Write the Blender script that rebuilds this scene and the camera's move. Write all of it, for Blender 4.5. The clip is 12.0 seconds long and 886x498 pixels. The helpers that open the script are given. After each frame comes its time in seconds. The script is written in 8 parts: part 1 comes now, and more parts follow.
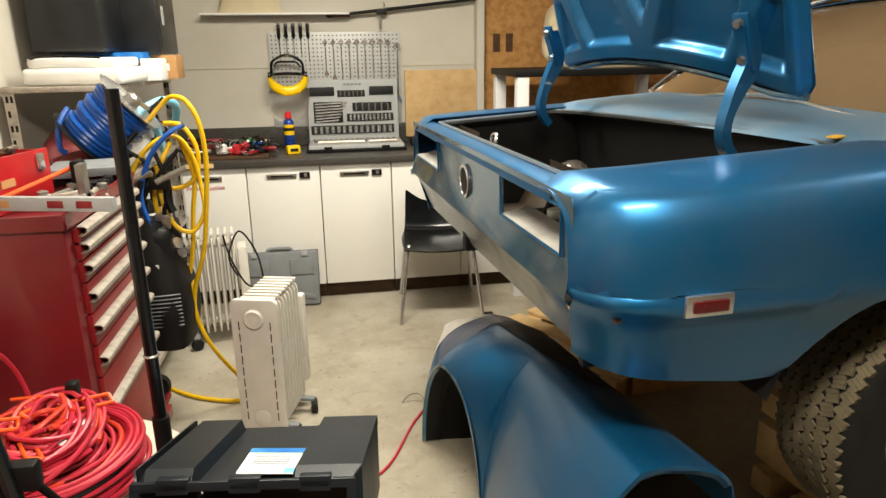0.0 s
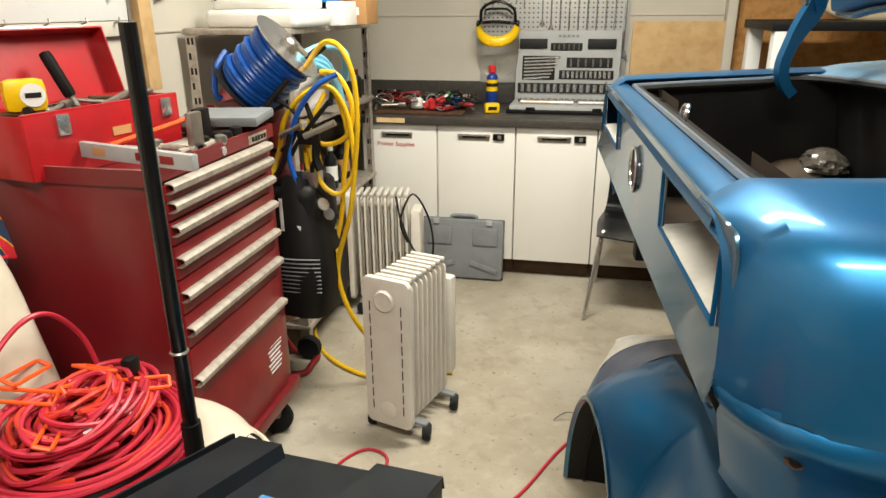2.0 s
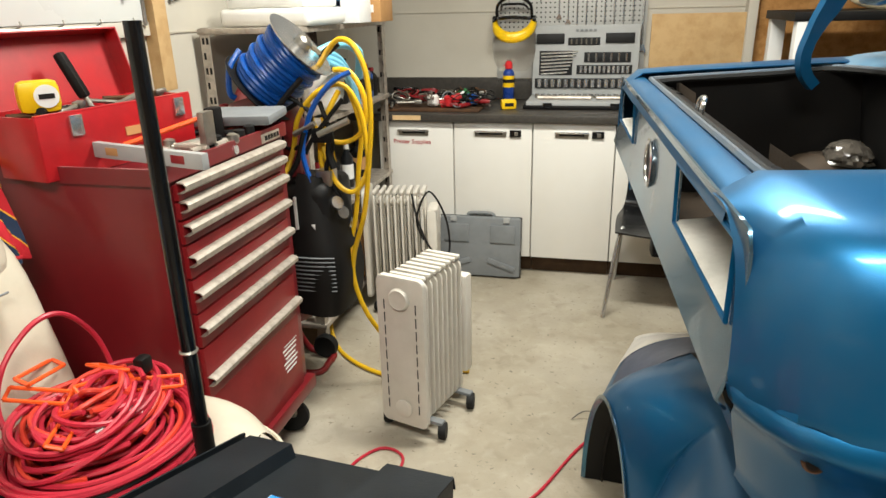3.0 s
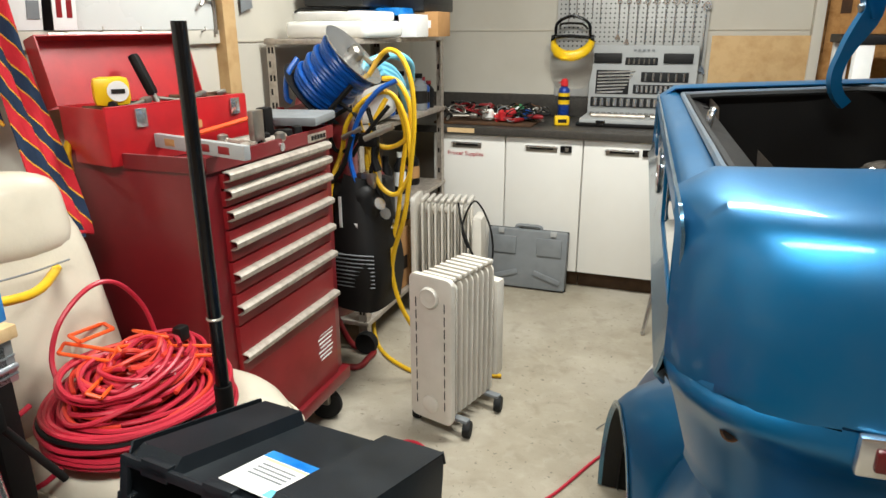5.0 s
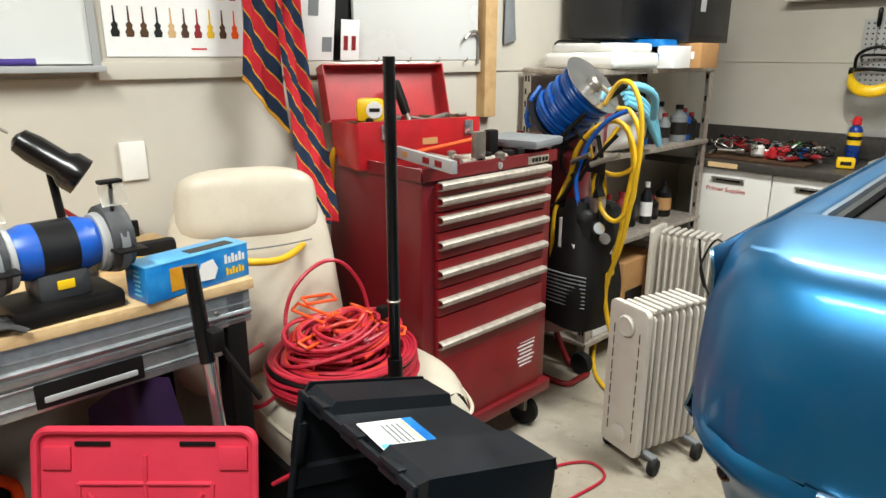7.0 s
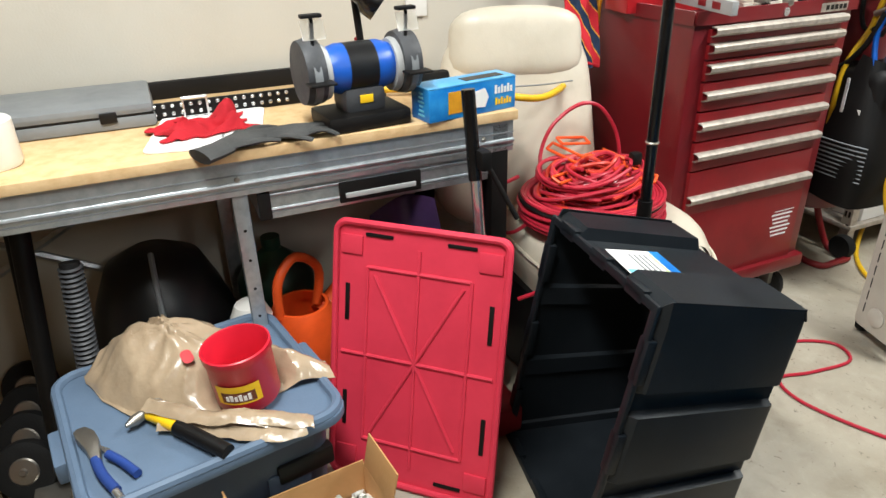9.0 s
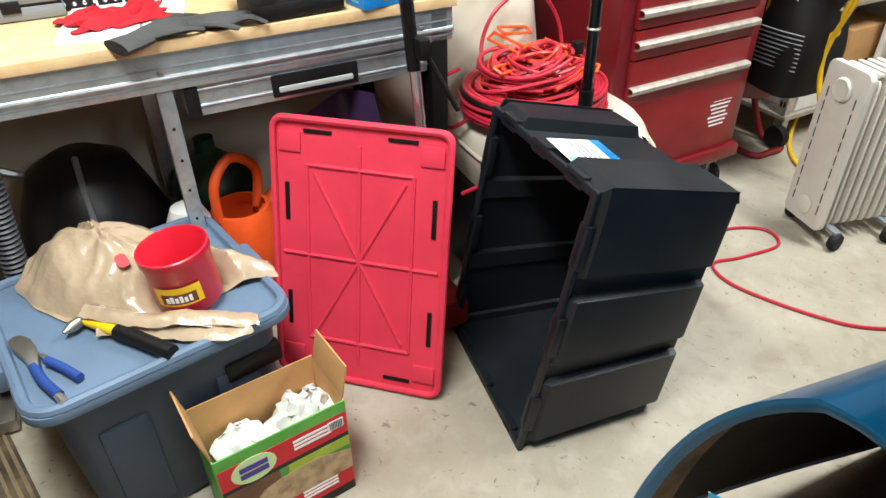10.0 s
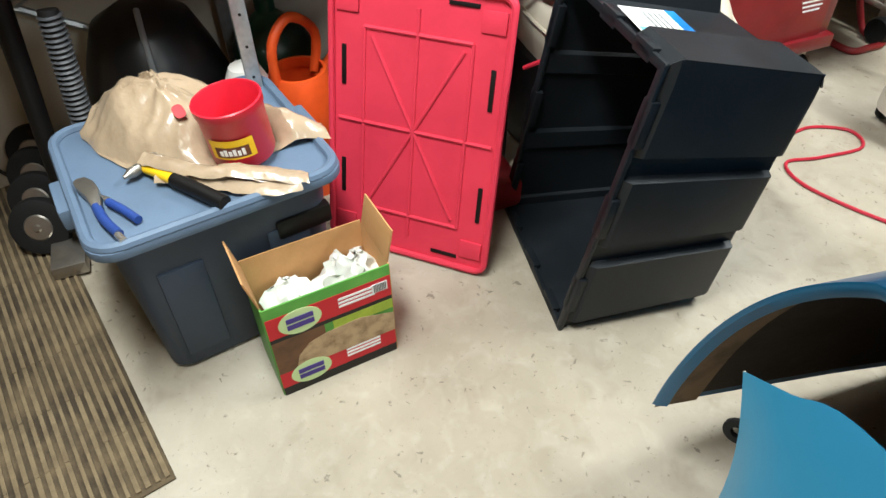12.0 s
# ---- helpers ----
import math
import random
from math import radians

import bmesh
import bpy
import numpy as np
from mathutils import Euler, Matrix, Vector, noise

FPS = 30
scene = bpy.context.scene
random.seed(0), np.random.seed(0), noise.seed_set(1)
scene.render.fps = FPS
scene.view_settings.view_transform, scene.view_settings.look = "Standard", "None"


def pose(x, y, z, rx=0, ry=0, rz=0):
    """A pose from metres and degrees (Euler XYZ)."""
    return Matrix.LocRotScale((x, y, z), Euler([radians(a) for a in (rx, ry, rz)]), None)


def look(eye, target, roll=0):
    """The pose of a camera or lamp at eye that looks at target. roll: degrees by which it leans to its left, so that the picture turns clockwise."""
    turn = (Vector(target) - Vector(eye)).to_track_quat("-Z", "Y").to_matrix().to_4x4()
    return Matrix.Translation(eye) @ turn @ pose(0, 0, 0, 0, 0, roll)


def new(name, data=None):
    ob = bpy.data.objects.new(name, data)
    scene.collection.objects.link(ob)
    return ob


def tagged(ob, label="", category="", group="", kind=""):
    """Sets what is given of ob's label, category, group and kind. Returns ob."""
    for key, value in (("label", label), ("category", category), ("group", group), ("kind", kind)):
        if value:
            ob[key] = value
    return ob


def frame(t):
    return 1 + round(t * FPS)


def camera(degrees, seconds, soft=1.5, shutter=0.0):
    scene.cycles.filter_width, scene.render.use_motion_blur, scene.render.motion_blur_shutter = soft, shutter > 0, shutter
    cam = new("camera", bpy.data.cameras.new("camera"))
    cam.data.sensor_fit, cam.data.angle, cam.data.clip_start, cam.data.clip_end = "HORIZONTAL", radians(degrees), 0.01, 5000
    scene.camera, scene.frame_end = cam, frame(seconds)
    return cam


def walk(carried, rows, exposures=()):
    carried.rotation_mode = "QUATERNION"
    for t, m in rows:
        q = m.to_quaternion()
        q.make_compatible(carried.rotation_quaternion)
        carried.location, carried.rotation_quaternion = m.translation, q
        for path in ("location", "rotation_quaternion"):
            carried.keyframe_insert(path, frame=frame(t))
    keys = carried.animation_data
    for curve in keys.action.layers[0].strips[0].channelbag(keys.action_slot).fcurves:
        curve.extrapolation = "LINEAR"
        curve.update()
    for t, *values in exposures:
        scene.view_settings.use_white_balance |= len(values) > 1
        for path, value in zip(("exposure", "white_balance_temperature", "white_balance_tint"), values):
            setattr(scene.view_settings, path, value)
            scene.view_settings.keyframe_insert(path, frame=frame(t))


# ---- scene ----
cam = camera(66.8, 12.0)
METRES, EYE, TILT, LEAN, TURN = 2.0, 1.55, -13.5, 0.0, 0.0
PATH = [
    (0, (0.403, 0.912, 1.52), (0.722, 2.803, 0.951), -0.8),
    (0.5, (0.431, 1.022, 1.498), (0.763, 2.91, 0.928), 0.0),
    (1, (0.446, 1.171, 1.496), (0.598, 3.091, 0.956), 0.3),
    (1.5, (0.6, 1.312, 1.48), (0.431, 3.186, 0.803), -1.3),
    (2, (0.7, 1.399, 1.473), (0.313, 3.241, 0.794), -0.4),
    (2.5, (0.712, 1.425, 1.473), (0.341, 3.264, 0.78), -0.7),
    (3, (0.717, 1.421, 1.465), (0.27, 3.246, 0.782), -1.4),
    (3.2, (0.729, 1.411, 1.458), (0.221, 3.225, 0.788), -1.5),
    (4.8, (0.846, 1.382, 1.46), (0.203, 3.166, 0.825), -0.0),
    (5, (0.872, 1.353, 1.438), (0.22, 3.137, 0.813), -0.3),
    (5.5, (0.875, 1.327, 1.442), (0.112, 3.059, 0.794), -0.7),
    (6, (0.935, 1.314, 1.454), (0.032, 2.987, 0.833), -0.1),
    (6.5, (1.137, 1.396, 1.443), (-0.052, 2.901, 0.875), 1.1),
    (7, (1.205, 1.389, 1.456), (-0.177, 2.724, 0.901), 0.1),
    (7.5, (1.241, 1.312, 1.486), (-0.371, 2.372, 0.959), -0.1),
    (7.6, (1.231, 1.281, 1.474), (-0.372, 2.356, 0.948), -0.5),
    (7.7, (1.236, 1.291, 1.437), (-0.451, 2.239, 0.932), -0.8),
    (9.3, (1.267, 1.262, 1.386), (-0.311, 1.988, 0.394), -1.5),
    (9.5, (1.268, 1.265, 1.375), (-0.239, 2.031, 0.307), -0.9),
    (10, (1.274, 1.275, 1.363), (-0.176, 2.053, 0.225), -0.8),
    (10.5, (1.296, 1.287, 1.366), (-0.171, 1.993, 0.205), -0.6),
    (11, (1.306, 1.285, 1.327), (-0.049, 1.839, -0.036), -0.1),
    (11.5, (1.292, 1.269, 1.313), (-0.055, 1.804, -0.064), -0.0),
    (12, (1.304, 1.288, 1.307), (-0.051, 1.818, -0.066), -1.2),
]
walk(cam, [(t, look(eye, target, roll)) for t, eye, target, roll in PATH], ((0.0, 0.0, 6600, 5), (1.5, -0.04, 6500, 5), (3.2, -0.08, 6100, 4), (6.0, -0.12, 5800, 4), (7.5, -0.20, 5800, 4), (9.5, 0.03, 5650, 5), (10.2, 0.28, 5600, 3), (12.0, 0.26, 5600, 3)))

# ---- light ----
world = bpy.data.worlds.new("garage_world")
world.use_nodes = True
world.node_tree.nodes["Background"].inputs[0].default_value = (0.9, 0.86, 0.8, 1)
world.node_tree.nodes["Background"].inputs[1].default_value = 0.004
scene.world = world
scene.view_settings.exposure = 0.0


def ceiling_lamp(x, y, sx, sy, watts, colour=(1.0, 0.925, 0.82)):
    d = bpy.data.lights.new("ceiling_lamp", "AREA")
    d.shape, d.size, d.size_y, d.energy, d.color = "RECTANGLE", sx, sy, watts, colour
    ob = new("ceiling_lamp", d)
    ob.matrix_world = look((x, y, 2.60), (x, y + 0.001, 0))
    return ob


ceiling_lamp(0.58, 3.6, 1.2, 0.30, 92)
ceiling_lamp(0.56, 1.15, 1.2, 0.30, 84)
# extra unseen lamp, added over the far end of the car
ceiling_lamp(3.6, 2.2, 1.2, 0.30, 38)


# ---- materials ----
def rgb(h):
    """A linear colour from display hex."""
    c = [int(h[i:i + 2], 16) / 255 for i in (0, 2, 4)]
    return tuple(((v + 0.055) / 1.055) ** 2.4 if v > 0.04045 else v / 12.92 for v in c) + (1,)


def mat(name, colour, rough=0.5, metal=0.0, spots=None, amount=0.25, scale=6.0, grain=0.0, grain_scale=120.0, coat=0.0, rough_var=0.12, vary=0.0):
    """A surface: base colour broken by large stains (towards spots) and fine grain, with varied gloss and a fine bump."""
    m = bpy.data.materials.new(name)
    m.use_nodes = True
    nt = m.node_tree
    b = nt.nodes["Principled BSDF"]
    colour = colour if isinstance(colour, tuple) else rgb(colour)
    spots = rgb(spots) if isinstance(spots, str) else spots or tuple(v * 0.55 for v in colour[:3]) + (1,)
    tc = nt.nodes.new("ShaderNodeTexCoord")
    n1 = nt.nodes.new("ShaderNodeTexNoise")
    n1.inputs["Scale"].default_value, n1.inputs["Detail"].default_value, n1.inputs["Roughness"].default_value = scale, 6, 0.62
    nt.links.new(tc.outputs["Object"], n1.inputs["Vector"])
    r1 = nt.nodes.new("ShaderNodeValToRGB")
    r1.color_ramp.elements[0].position, r1.color_ramp.elements[1].position = 0.42, 0.72
    r1.color_ramp.elements[0].color = (0, 0, 0, 1)
    r1.color_ramp.elements[1].color = (amount, amount, amount, 1)
    nt.links.new(n1.outputs["Fac"], r1.inputs["Fac"])
    mx = nt.nodes.new("ShaderNodeMix")
    mx.data_type = "RGBA"
    mx.inputs["A"].default_value, mx.inputs["B"].default_value = colour, spots
    nt.links.new(r1.outputs["Color"], mx.inputs["Factor"])
    last = mx.outputs["Result"]
    n2 = nt.nodes.new("ShaderNodeTexNoise")
    n2.inputs["Scale"].default_value, n2.inputs["Detail"].default_value = grain_scale, 4
    nt.links.new(tc.outputs["Object"], n2.inputs["Vector"])
    if vary:
        oi = nt.nodes.new("ShaderNodeObjectInfo")
        hsv = nt.nodes.new("ShaderNodeHueSaturation")
        mr0 = nt.nodes.new("ShaderNodeMapRange")
        mr0.inputs["To Min"].default_value, mr0.inputs["To Max"].default_value = 1 - vary, 1 + vary
        nt.links.new(oi.outputs["Random"], mr0.inputs["Value"])
        nt.links.new(mr0.outputs["Result"], hsv.inputs["Value"])
        nt.links.new(last, hsv.inputs["Color"])
        last = hsv.outputs["Color"]
    nt.links.new(last, b.inputs["Base Color"])
    mr = nt.nodes.new("ShaderNodeMapRange")
    mr.inputs["To Min"].default_value, mr.inputs["To Max"].default_value = max(0.02, rough - rough_var), min(1, rough + rough_var)
    nt.links.new(n1.outputs["Fac"], mr.inputs["Value"])
    nt.links.new(mr.outputs["Result"], b.inputs["Roughness"])
    b.inputs["Metallic"].default_value = metal
    if rough >= 0.5 and not metal:
        b.inputs["Specular IOR Level"].default_value = 0.3
    if coat:
        b.inputs["Coat Weight"].default_value, b.inputs["Coat Roughness"].default_value = coat, 0.06
    if grain:
        bp = nt.nodes.new("ShaderNodeBump")
        bp.inputs["Strength"].default_value, bp.inputs["Distance"].default_value = grain, 0.004
        nt.links.new(n2.outputs["Fac"], bp.inputs["Height"])
        nt.links.new(bp.outputs["Normal"], b.inputs["Normal"])
    return m


def concrete():
    m = mat("worn_concrete", "a19886", 0.5, 0, "7d7462", 0.45, 2.6, 0.25, 90)
    nt = m.node_tree
    b = nt.nodes["Principled BSDF"]
    tc = nt.nodes.new("ShaderNodeTexCoord")
    v = nt.nodes.new("ShaderNodeTexNoise")
    v.inputs["Scale"].default_value, v.inputs["Detail"].default_value, v.inputs["Roughness"].default_value = 14, 8, 0.75
    nt.links.new(tc.outputs["Object"], v.inputs["Vector"])
    r = nt.nodes.new("ShaderNodeValToRGB")
    r.color_ramp.elements[0].position, r.color_ramp.elements[1].position = 0.62, 0.74
    r.color_ramp.elements[0].color, r.color_ramp.elements[1].color = (0, 0, 0, 1), (0.2, 0.2, 0.2, 1)
    nt.links.new(v.outputs["Fac"], r.inputs["Fac"])
    mx = nt.nodes.new("ShaderNodeMix")
    mx.data_type = "RGBA"
    mx.inputs["B"].default_value = rgb("625a4c")
    old = b.inputs["Base Color"].links[0].from_socket
    nt.links.new(old, mx.inputs["A"])
    nt.links.new(r.outputs["Color"], mx.inputs["Factor"])
    sp = nt.nodes.new("ShaderNodeTexNoise")
    sp.inputs["Scale"].default_value, sp.inputs["Detail"].default_value = 1.1, 3
    nt.links.new(tc.outputs["Object"], sp.inputs["Vector"])
    mx2 = nt.nodes.new("ShaderNodeMix")
    mx2.data_type = "RGBA"
    mx2.inputs["B"].default_value = rgb("c9c2b4")
    r2 = nt.nodes.new("ShaderNodeValToRGB")
    r2.color_ramp.elements[0].position, r2.color_ramp.elements[1].position = 0.45, 0.7
    r2.color_ramp.elements[1].color = (0.7, 0.7, 0.7, 1)
    nt.links.new(sp.outputs["Fac"], r2.inputs["Fac"])
    nt.links.new(mx.outputs["Result"], mx2.inputs["A"])
    nt.links.new(r2.outputs["Color"], mx2.inputs["Factor"])
    # small dark oil spots and pale scuffs
    out = mx2.outputs["Result"]
    for scale, lo, hi, depth, tint in ((52, 0.66, 0.72, 0.6, "4e473c"), (130, 0.66, 0.74, 0.3, "5a5244"), (9, 0.54, 0.72, 0.34, "7b705e"), (19, 0.52, 0.76, 0.22, "c4bdae"), (60, 0.64, 0.80, 0.15, "cfc9bd"), (4.2, 0.52, 0.70, 0.22, "938877")):
        ns = nt.nodes.new("ShaderNodeTexNoise")
        ns.inputs["Scale"].default_value, ns.inputs["Detail"].default_value, ns.inputs["Distortion"].default_value = scale, 3, 0.6
        off = nt.nodes.new("ShaderNodeVectorMath")
        off.inputs[1].default_value = (scale, scale * 0.37, 1.7)
        nt.links.new(tc.outputs["Object"], off.inputs[0])
        nt.links.new(off.outputs[0], ns.inputs["Vector"])
        rr = nt.nodes.new("ShaderNodeValToRGB")
        rr.color_ramp.elements[0].position, rr.color_ramp.elements[1].position = lo, hi
        rr.color_ramp.elements[0].color, rr.color_ramp.elements[1].color = (0, 0, 0, 1), (depth, depth, depth, 1)
        nt.links.new(ns.outputs["Fac"], rr.inputs["Fac"])
        mm = nt.nodes.new("ShaderNodeMix")
        mm.data_type = "RGBA"
        mm.inputs["B"].default_value = rgb(tint)
        nt.links.new(out, mm.inputs["A"])
        nt.links.new(rr.outputs["Color"], mm.inputs["Factor"])
        out = mm.outputs["Result"]
    nt.links.new(out, b.inputs["Base Color"])
    return m


def striped(name, a, bcol, scale, axis=0, rough=0.8, width=0.5):
    """A cloth or rubber with bands along one axis."""
    m = mat(name, a, rough, 0, None, 0.3, 9, 0.4, 300)
    nt = m.node_tree
    b = nt.nodes["Principled BSDF"]
    tc = nt.nodes.new("ShaderNodeTexCoord")
    sx = nt.nodes.new("ShaderNodeSeparateXYZ")
    nt.links.new(tc.outputs["Object"], sx.inputs["Vector"])
    mu = nt.nodes.new("ShaderNodeMath")
    mu.operation = "MULTIPLY"
    mu.inputs[1].default_value = scale
    nt.links.new(sx.outputs[axis], mu.inputs[0])
    fr = nt.nodes.new("ShaderNodeMath")
    fr.operation = "FRACT"
    nt.links.new(mu.outputs[0], fr.inputs[0])
    gt = nt.nodes.new("ShaderNodeMath")
    gt.operation = "GREATER_THAN"
    gt.inputs[1].default_value = width
    nt.links.new(fr.outputs[0], gt.inputs[0])
    mx = nt.nodes.new("ShaderNodeMix")
    mx.data_type = "RGBA"
    mx.inputs["B"].default_value = rgb(bcol)
    old = b.inputs["Base Color"].links[0].from_socket
    nt.links.new(old, mx.inputs["A"])
    nt.links.new(gt.outputs[0], mx.inputs["Factor"])
    nt.links.new(mx.outputs["Result"], b.inputs["Base Color"])
    return m


def osb():
    m = mat("strand_board", "b98a52", 0.75, 0, "8a5c2c", 0.8, 22, 0.5, 60)
    return m


def glass(name, tint=(1, 1, 1, 1), rough=0.02, alpha=1.0):
    m = bpy.data.materials.new(name)
    m.use_nodes = True
    b = m.node_tree.nodes["Principled BSDF"]
    b.inputs["Base Color"].default_value = tint
    b.inputs["Transmission Weight"].default_value, b.inputs["Roughness"].default_value, b.inputs["IOR"].default_value = 1, rough, 1.45
    return m


M_WALL = mat("painted_wallboard", "c6c0b3", 0.75, 0, "afa797", 0.5, 1.3, 0.12, 160)
M_CEIL = mat("ceiling_paint", "e6dfd2", 0.8, 0, "d8cfbe", 0.4, 1.0)
M_FLOOR = concrete()
M_BLUE = mat("metallic_blue_paint", (0.008, 0.122, 0.290, 1), 0.38, 0.68, (0.085, 0.135, 0.195, 1), 0.55, 2.4, 0.05, 900, 0.25, 0.09)
M_BLUEDUST = mat("dusty_blue_paint", (0.10, 0.20, 0.30, 1), 0.5, 0.3, (0.22, 0.25, 0.28, 1), 0.8, 3.0, 0.05, 400, 0.15)
M_PRIMER = mat("bare_grey_primer", "6d747b", 0.42, 0.45, "3f6584", 0.7, 5, 0.05, 300)
# grey spots are worn paint and also silvery reflections put into the colour
M_TAIL = mat("worn_blue_tail_paint", (0.06, 0.17, 0.27, 1), 0.24, 0.8, (0.30, 0.33, 0.36, 1), 0.85, 5, 0.04, 300, 0.4)
# bright grey broken by dark patches paints in chrome-like reflections
M_VALANCE = mat("dented_reflection_metal", "7d8288", 0.22, 0.85, "1b1712", 0.92, 7, 0.25, 30)
M_TRUNK = mat("dull_trunk_paint", "2e251c", 0.75, 0, "4a3c2c", 0.7, 4, 0.2, 90)
M_CRINKLE = mat("crinkled_clear_plastic", "4b4640", 0.12, 0.0, "23201c", 0.8, 22, 0.6, 60, 0.5)
M_BLACK = mat("satin_black_paint", "090808", 0.55, 0, "17130f", 0.6, 5, 0.1, 200)
M_BLACKGL = mat("gloss_black_plastic", "0d0d0e", 0.22, 0, "1c1c1d", 0.4, 8)
M_BIN = mat("black_moulded_plastic", "1a1e22", 0.36, 0, "282c31", 0.5, 7, 0.12, 260)
M_BIN.node_tree.nodes["Principled BSDF"].inputs["Specular IOR Level"].default_value = 0.28
M_RED = mat("red_chest_enamel", "6e121a", 0.4, 0, "581418", 0.5, 4.5, 0.04, 200, 0.25)
M_REDDK = mat("dark_red_enamel", "84161c", 0.46, 0, "5a1214", 0.4, 7, 0.04, 200, 0.15)
M_TOOLBOX = mat("bright_red_enamel", "b01c22", 0.36, 0, "7e1418", 0.5, 9, 0.04, 200, 0.25)
M_REDPL = mat("red_moulded_plastic", "d63a50", 0.5, 0, "bb2a40", 0.5, 6, 0.08, 260)
M_CORD = mat("red_cord_jacket", "b42438", 0.42, 0, "861824", 0.4, 30)
M_ORANGE = mat("orange_plastic", "ee5a1c", 0.45, 0, "c8440f", 0.4, 14)
M_YELLOW = mat("yellow_hose_rubber", "e2b50f", 0.45, 0, "b48a08", 0.4, 20)
M_YELPL = mat("yellow_plastic", "f2c60e", 0.35, 0, "c89a08", 0.4, 16)
M_BLUEHOSE = mat("blue_hose_rubber", "1a55ad", 0.3, 0, "0f3570", 0.5, 20)
M_CYAN = mat("pale_blue_plastic", "7fc4dd", 0.35, 0, "4f9cba", 0.4, 14)
M_CREAM = mat("cream_vinyl", "d3cab7", 0.42, 0, "b1a58f", 0.5, 5, 0.1, 180, 0.1)
M_WHITECAB = mat("white_cabinet_laminate", "e4e1da", 0.42, 0, "d8d2c6", 0.4, 2.0, 0.02, 100)
M_COUNTER = mat("dark_speckled_laminate", "3a3733", 0.4, 0, "4f4a44", 0.7, 60, 0.03, 200)
M_STEEL = mat("brushed_steel", "a9a49b", 0.38, 0.9, "6f6a62", 0.5, 12, 0.03, 300)
M_CHROME = mat("worn_chrome", "dcdcdc", 0.22, 0.9, "7d7a74", 0.3, 12)
M_GALV = mat("galvanised_steel", "b9bdbf", 0.36, 0.75, "868c90", 0.6, 34, 0.03, 200)
M_DUSTST = mat("dusty_drawer_trim", "bdb4a8", 0.45, 0.5, "82776c", 0.7, 30, 0.1, 200)
M_RAD = mat("cream_white_enamel", "d9d3c8", 0.4, 0, "b9b2a4", 0.4, 8, 0.03, 200)
M_GREYPL = mat("grey_moulded_plastic", "7f8284", 0.5, 0, "66696b", 0.5, 8, 0.1, 260)
M_GREYLT = mat("light_grey_plastic", "a8a9a8", 0.5, 0, "8b8c8b", 0.4, 8, 0.05, 200)
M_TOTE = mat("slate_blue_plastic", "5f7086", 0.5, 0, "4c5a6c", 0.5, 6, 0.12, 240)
# same plastic as the lid, darkened to paint shade onto the tub
M_TOTEDK = mat("slate_blue_plastic_shaded", "3c4656", 0.5, 0, "2f3844", 0.5, 6, 0.12, 240)
M_WOOD = mat("pine_wood", "c9a878", 0.7, 0, "a98452", 0.6, 14, 0.15, 90)
M_PLY = mat("pale_particle_board", "d8b98a", 0.65, 0, "b8935f", 0.6, 24, 0.2, 160)
M_OSB = osb()
M_CARD = mat("brown_cardboard", "b98d5c", 0.8, 0, "96703f", 0.4, 12, 0.1, 120)
M_PAPER = mat("white_paper", "ecebe8", 0.7, 0, "d8d6d0", 0.3, 12)
M_WHITEPL = mat("white_plastic", "e9e7e1", 0.4, 0, "cfccc4", 0.3, 10)
M_BAG = mat("tan_thin_plastic", "ab987e", 0.24, 0, "88735a", 0.6, 9, 0.45, 55, 0.5)
M_RUBBER = mat("dusty_tyre_rubber", "695e49", 0.85, 0, "433b2e", 0.7, 14, 0.3, 160)
M_RUBDK = mat("black_rubber", "121212", 0.7, 0, "242424", 0.5, 12, 0.2, 160)
M_GREENBOX = mat("green_printed_card", "55903a", 0.5, 0, "7cb050", 0.6, 9)
M_REDPRINT = mat("red_printed_card", "c2212b", 0.5, 0, "a51a22", 0.4, 12)
M_BLKPRINT = mat("black_printed_card", "1d1a17", 0.5)
M_BLUEPRINT = mat("blue_printed_card", "1668bb", 0.35, 0, "4ba4e0", 0.7, 10)
M_PURPLE = mat("purple_printing", "4a3a86", 0.5)
M_LABGRN = mat("pale_green_printing", "c8dda0", 0.5)
M_NAVY = mat("navy_cloth", "1d2c45", 0.85, 0, "16202f", 0.5, 12, 0.5, 300)
M_TOWELRED = mat("red_cloth", "b8202c", 0.85, 0, "8f1820", 0.5, 12, 0.5, 300)
M_TOWELYEL = mat("yellow_cloth", "d8a030", 0.85, 0, "b07f20", 0.5, 12, 0.5, 300)
M_GLOVE = mat("grey_knit_fabric", "4a4a49", 0.9, 0, "343434", 0.5, 14, 0.5, 300)
M_LENS = mat("red_lamp_lens", "4e1214", 0.25, 0, "36090a", 0.3, 30, 0.2, 400)
M_RUST = mat("rusty_steel", "46301f", 0.85, 0.1, "6a4828", 0.7, 16, 0.4, 120)
M_INNER = mat("brown_inner_primer", "30261d", 0.75, 0.1, "221a14", 0.8, 7, 0.3, 90)
M_MAT = mat("ribbed_brown_matting", "3b3226", 0.9, 0, "7a6a50", 0.7, 8, 0.6, 120)
M_MATRIB = mat("matting_rib", "7d6e54", 0.95, 0, "4a3f30", 0.6, 18, 0.6, 160)
M_CLEAR = glass("clear_plastic", (0.95, 0.95, 0.92, 1), 0.05)
M_HAZED = glass("hazed_plastic", (0.93, 0.93, 0.90, 1), 0.35)
# brown reflections of wood are painted into the glass colour
M_REARGL = mat("brown_reflection_glass", "7a6448", 0.2, 0, "6e5a40", 0.7, 3, 0, 100, 0.5)
M_GREEN = mat("green_plastic", "2f7a45", 0.4, 0, "1e5230", 0.4, 14)
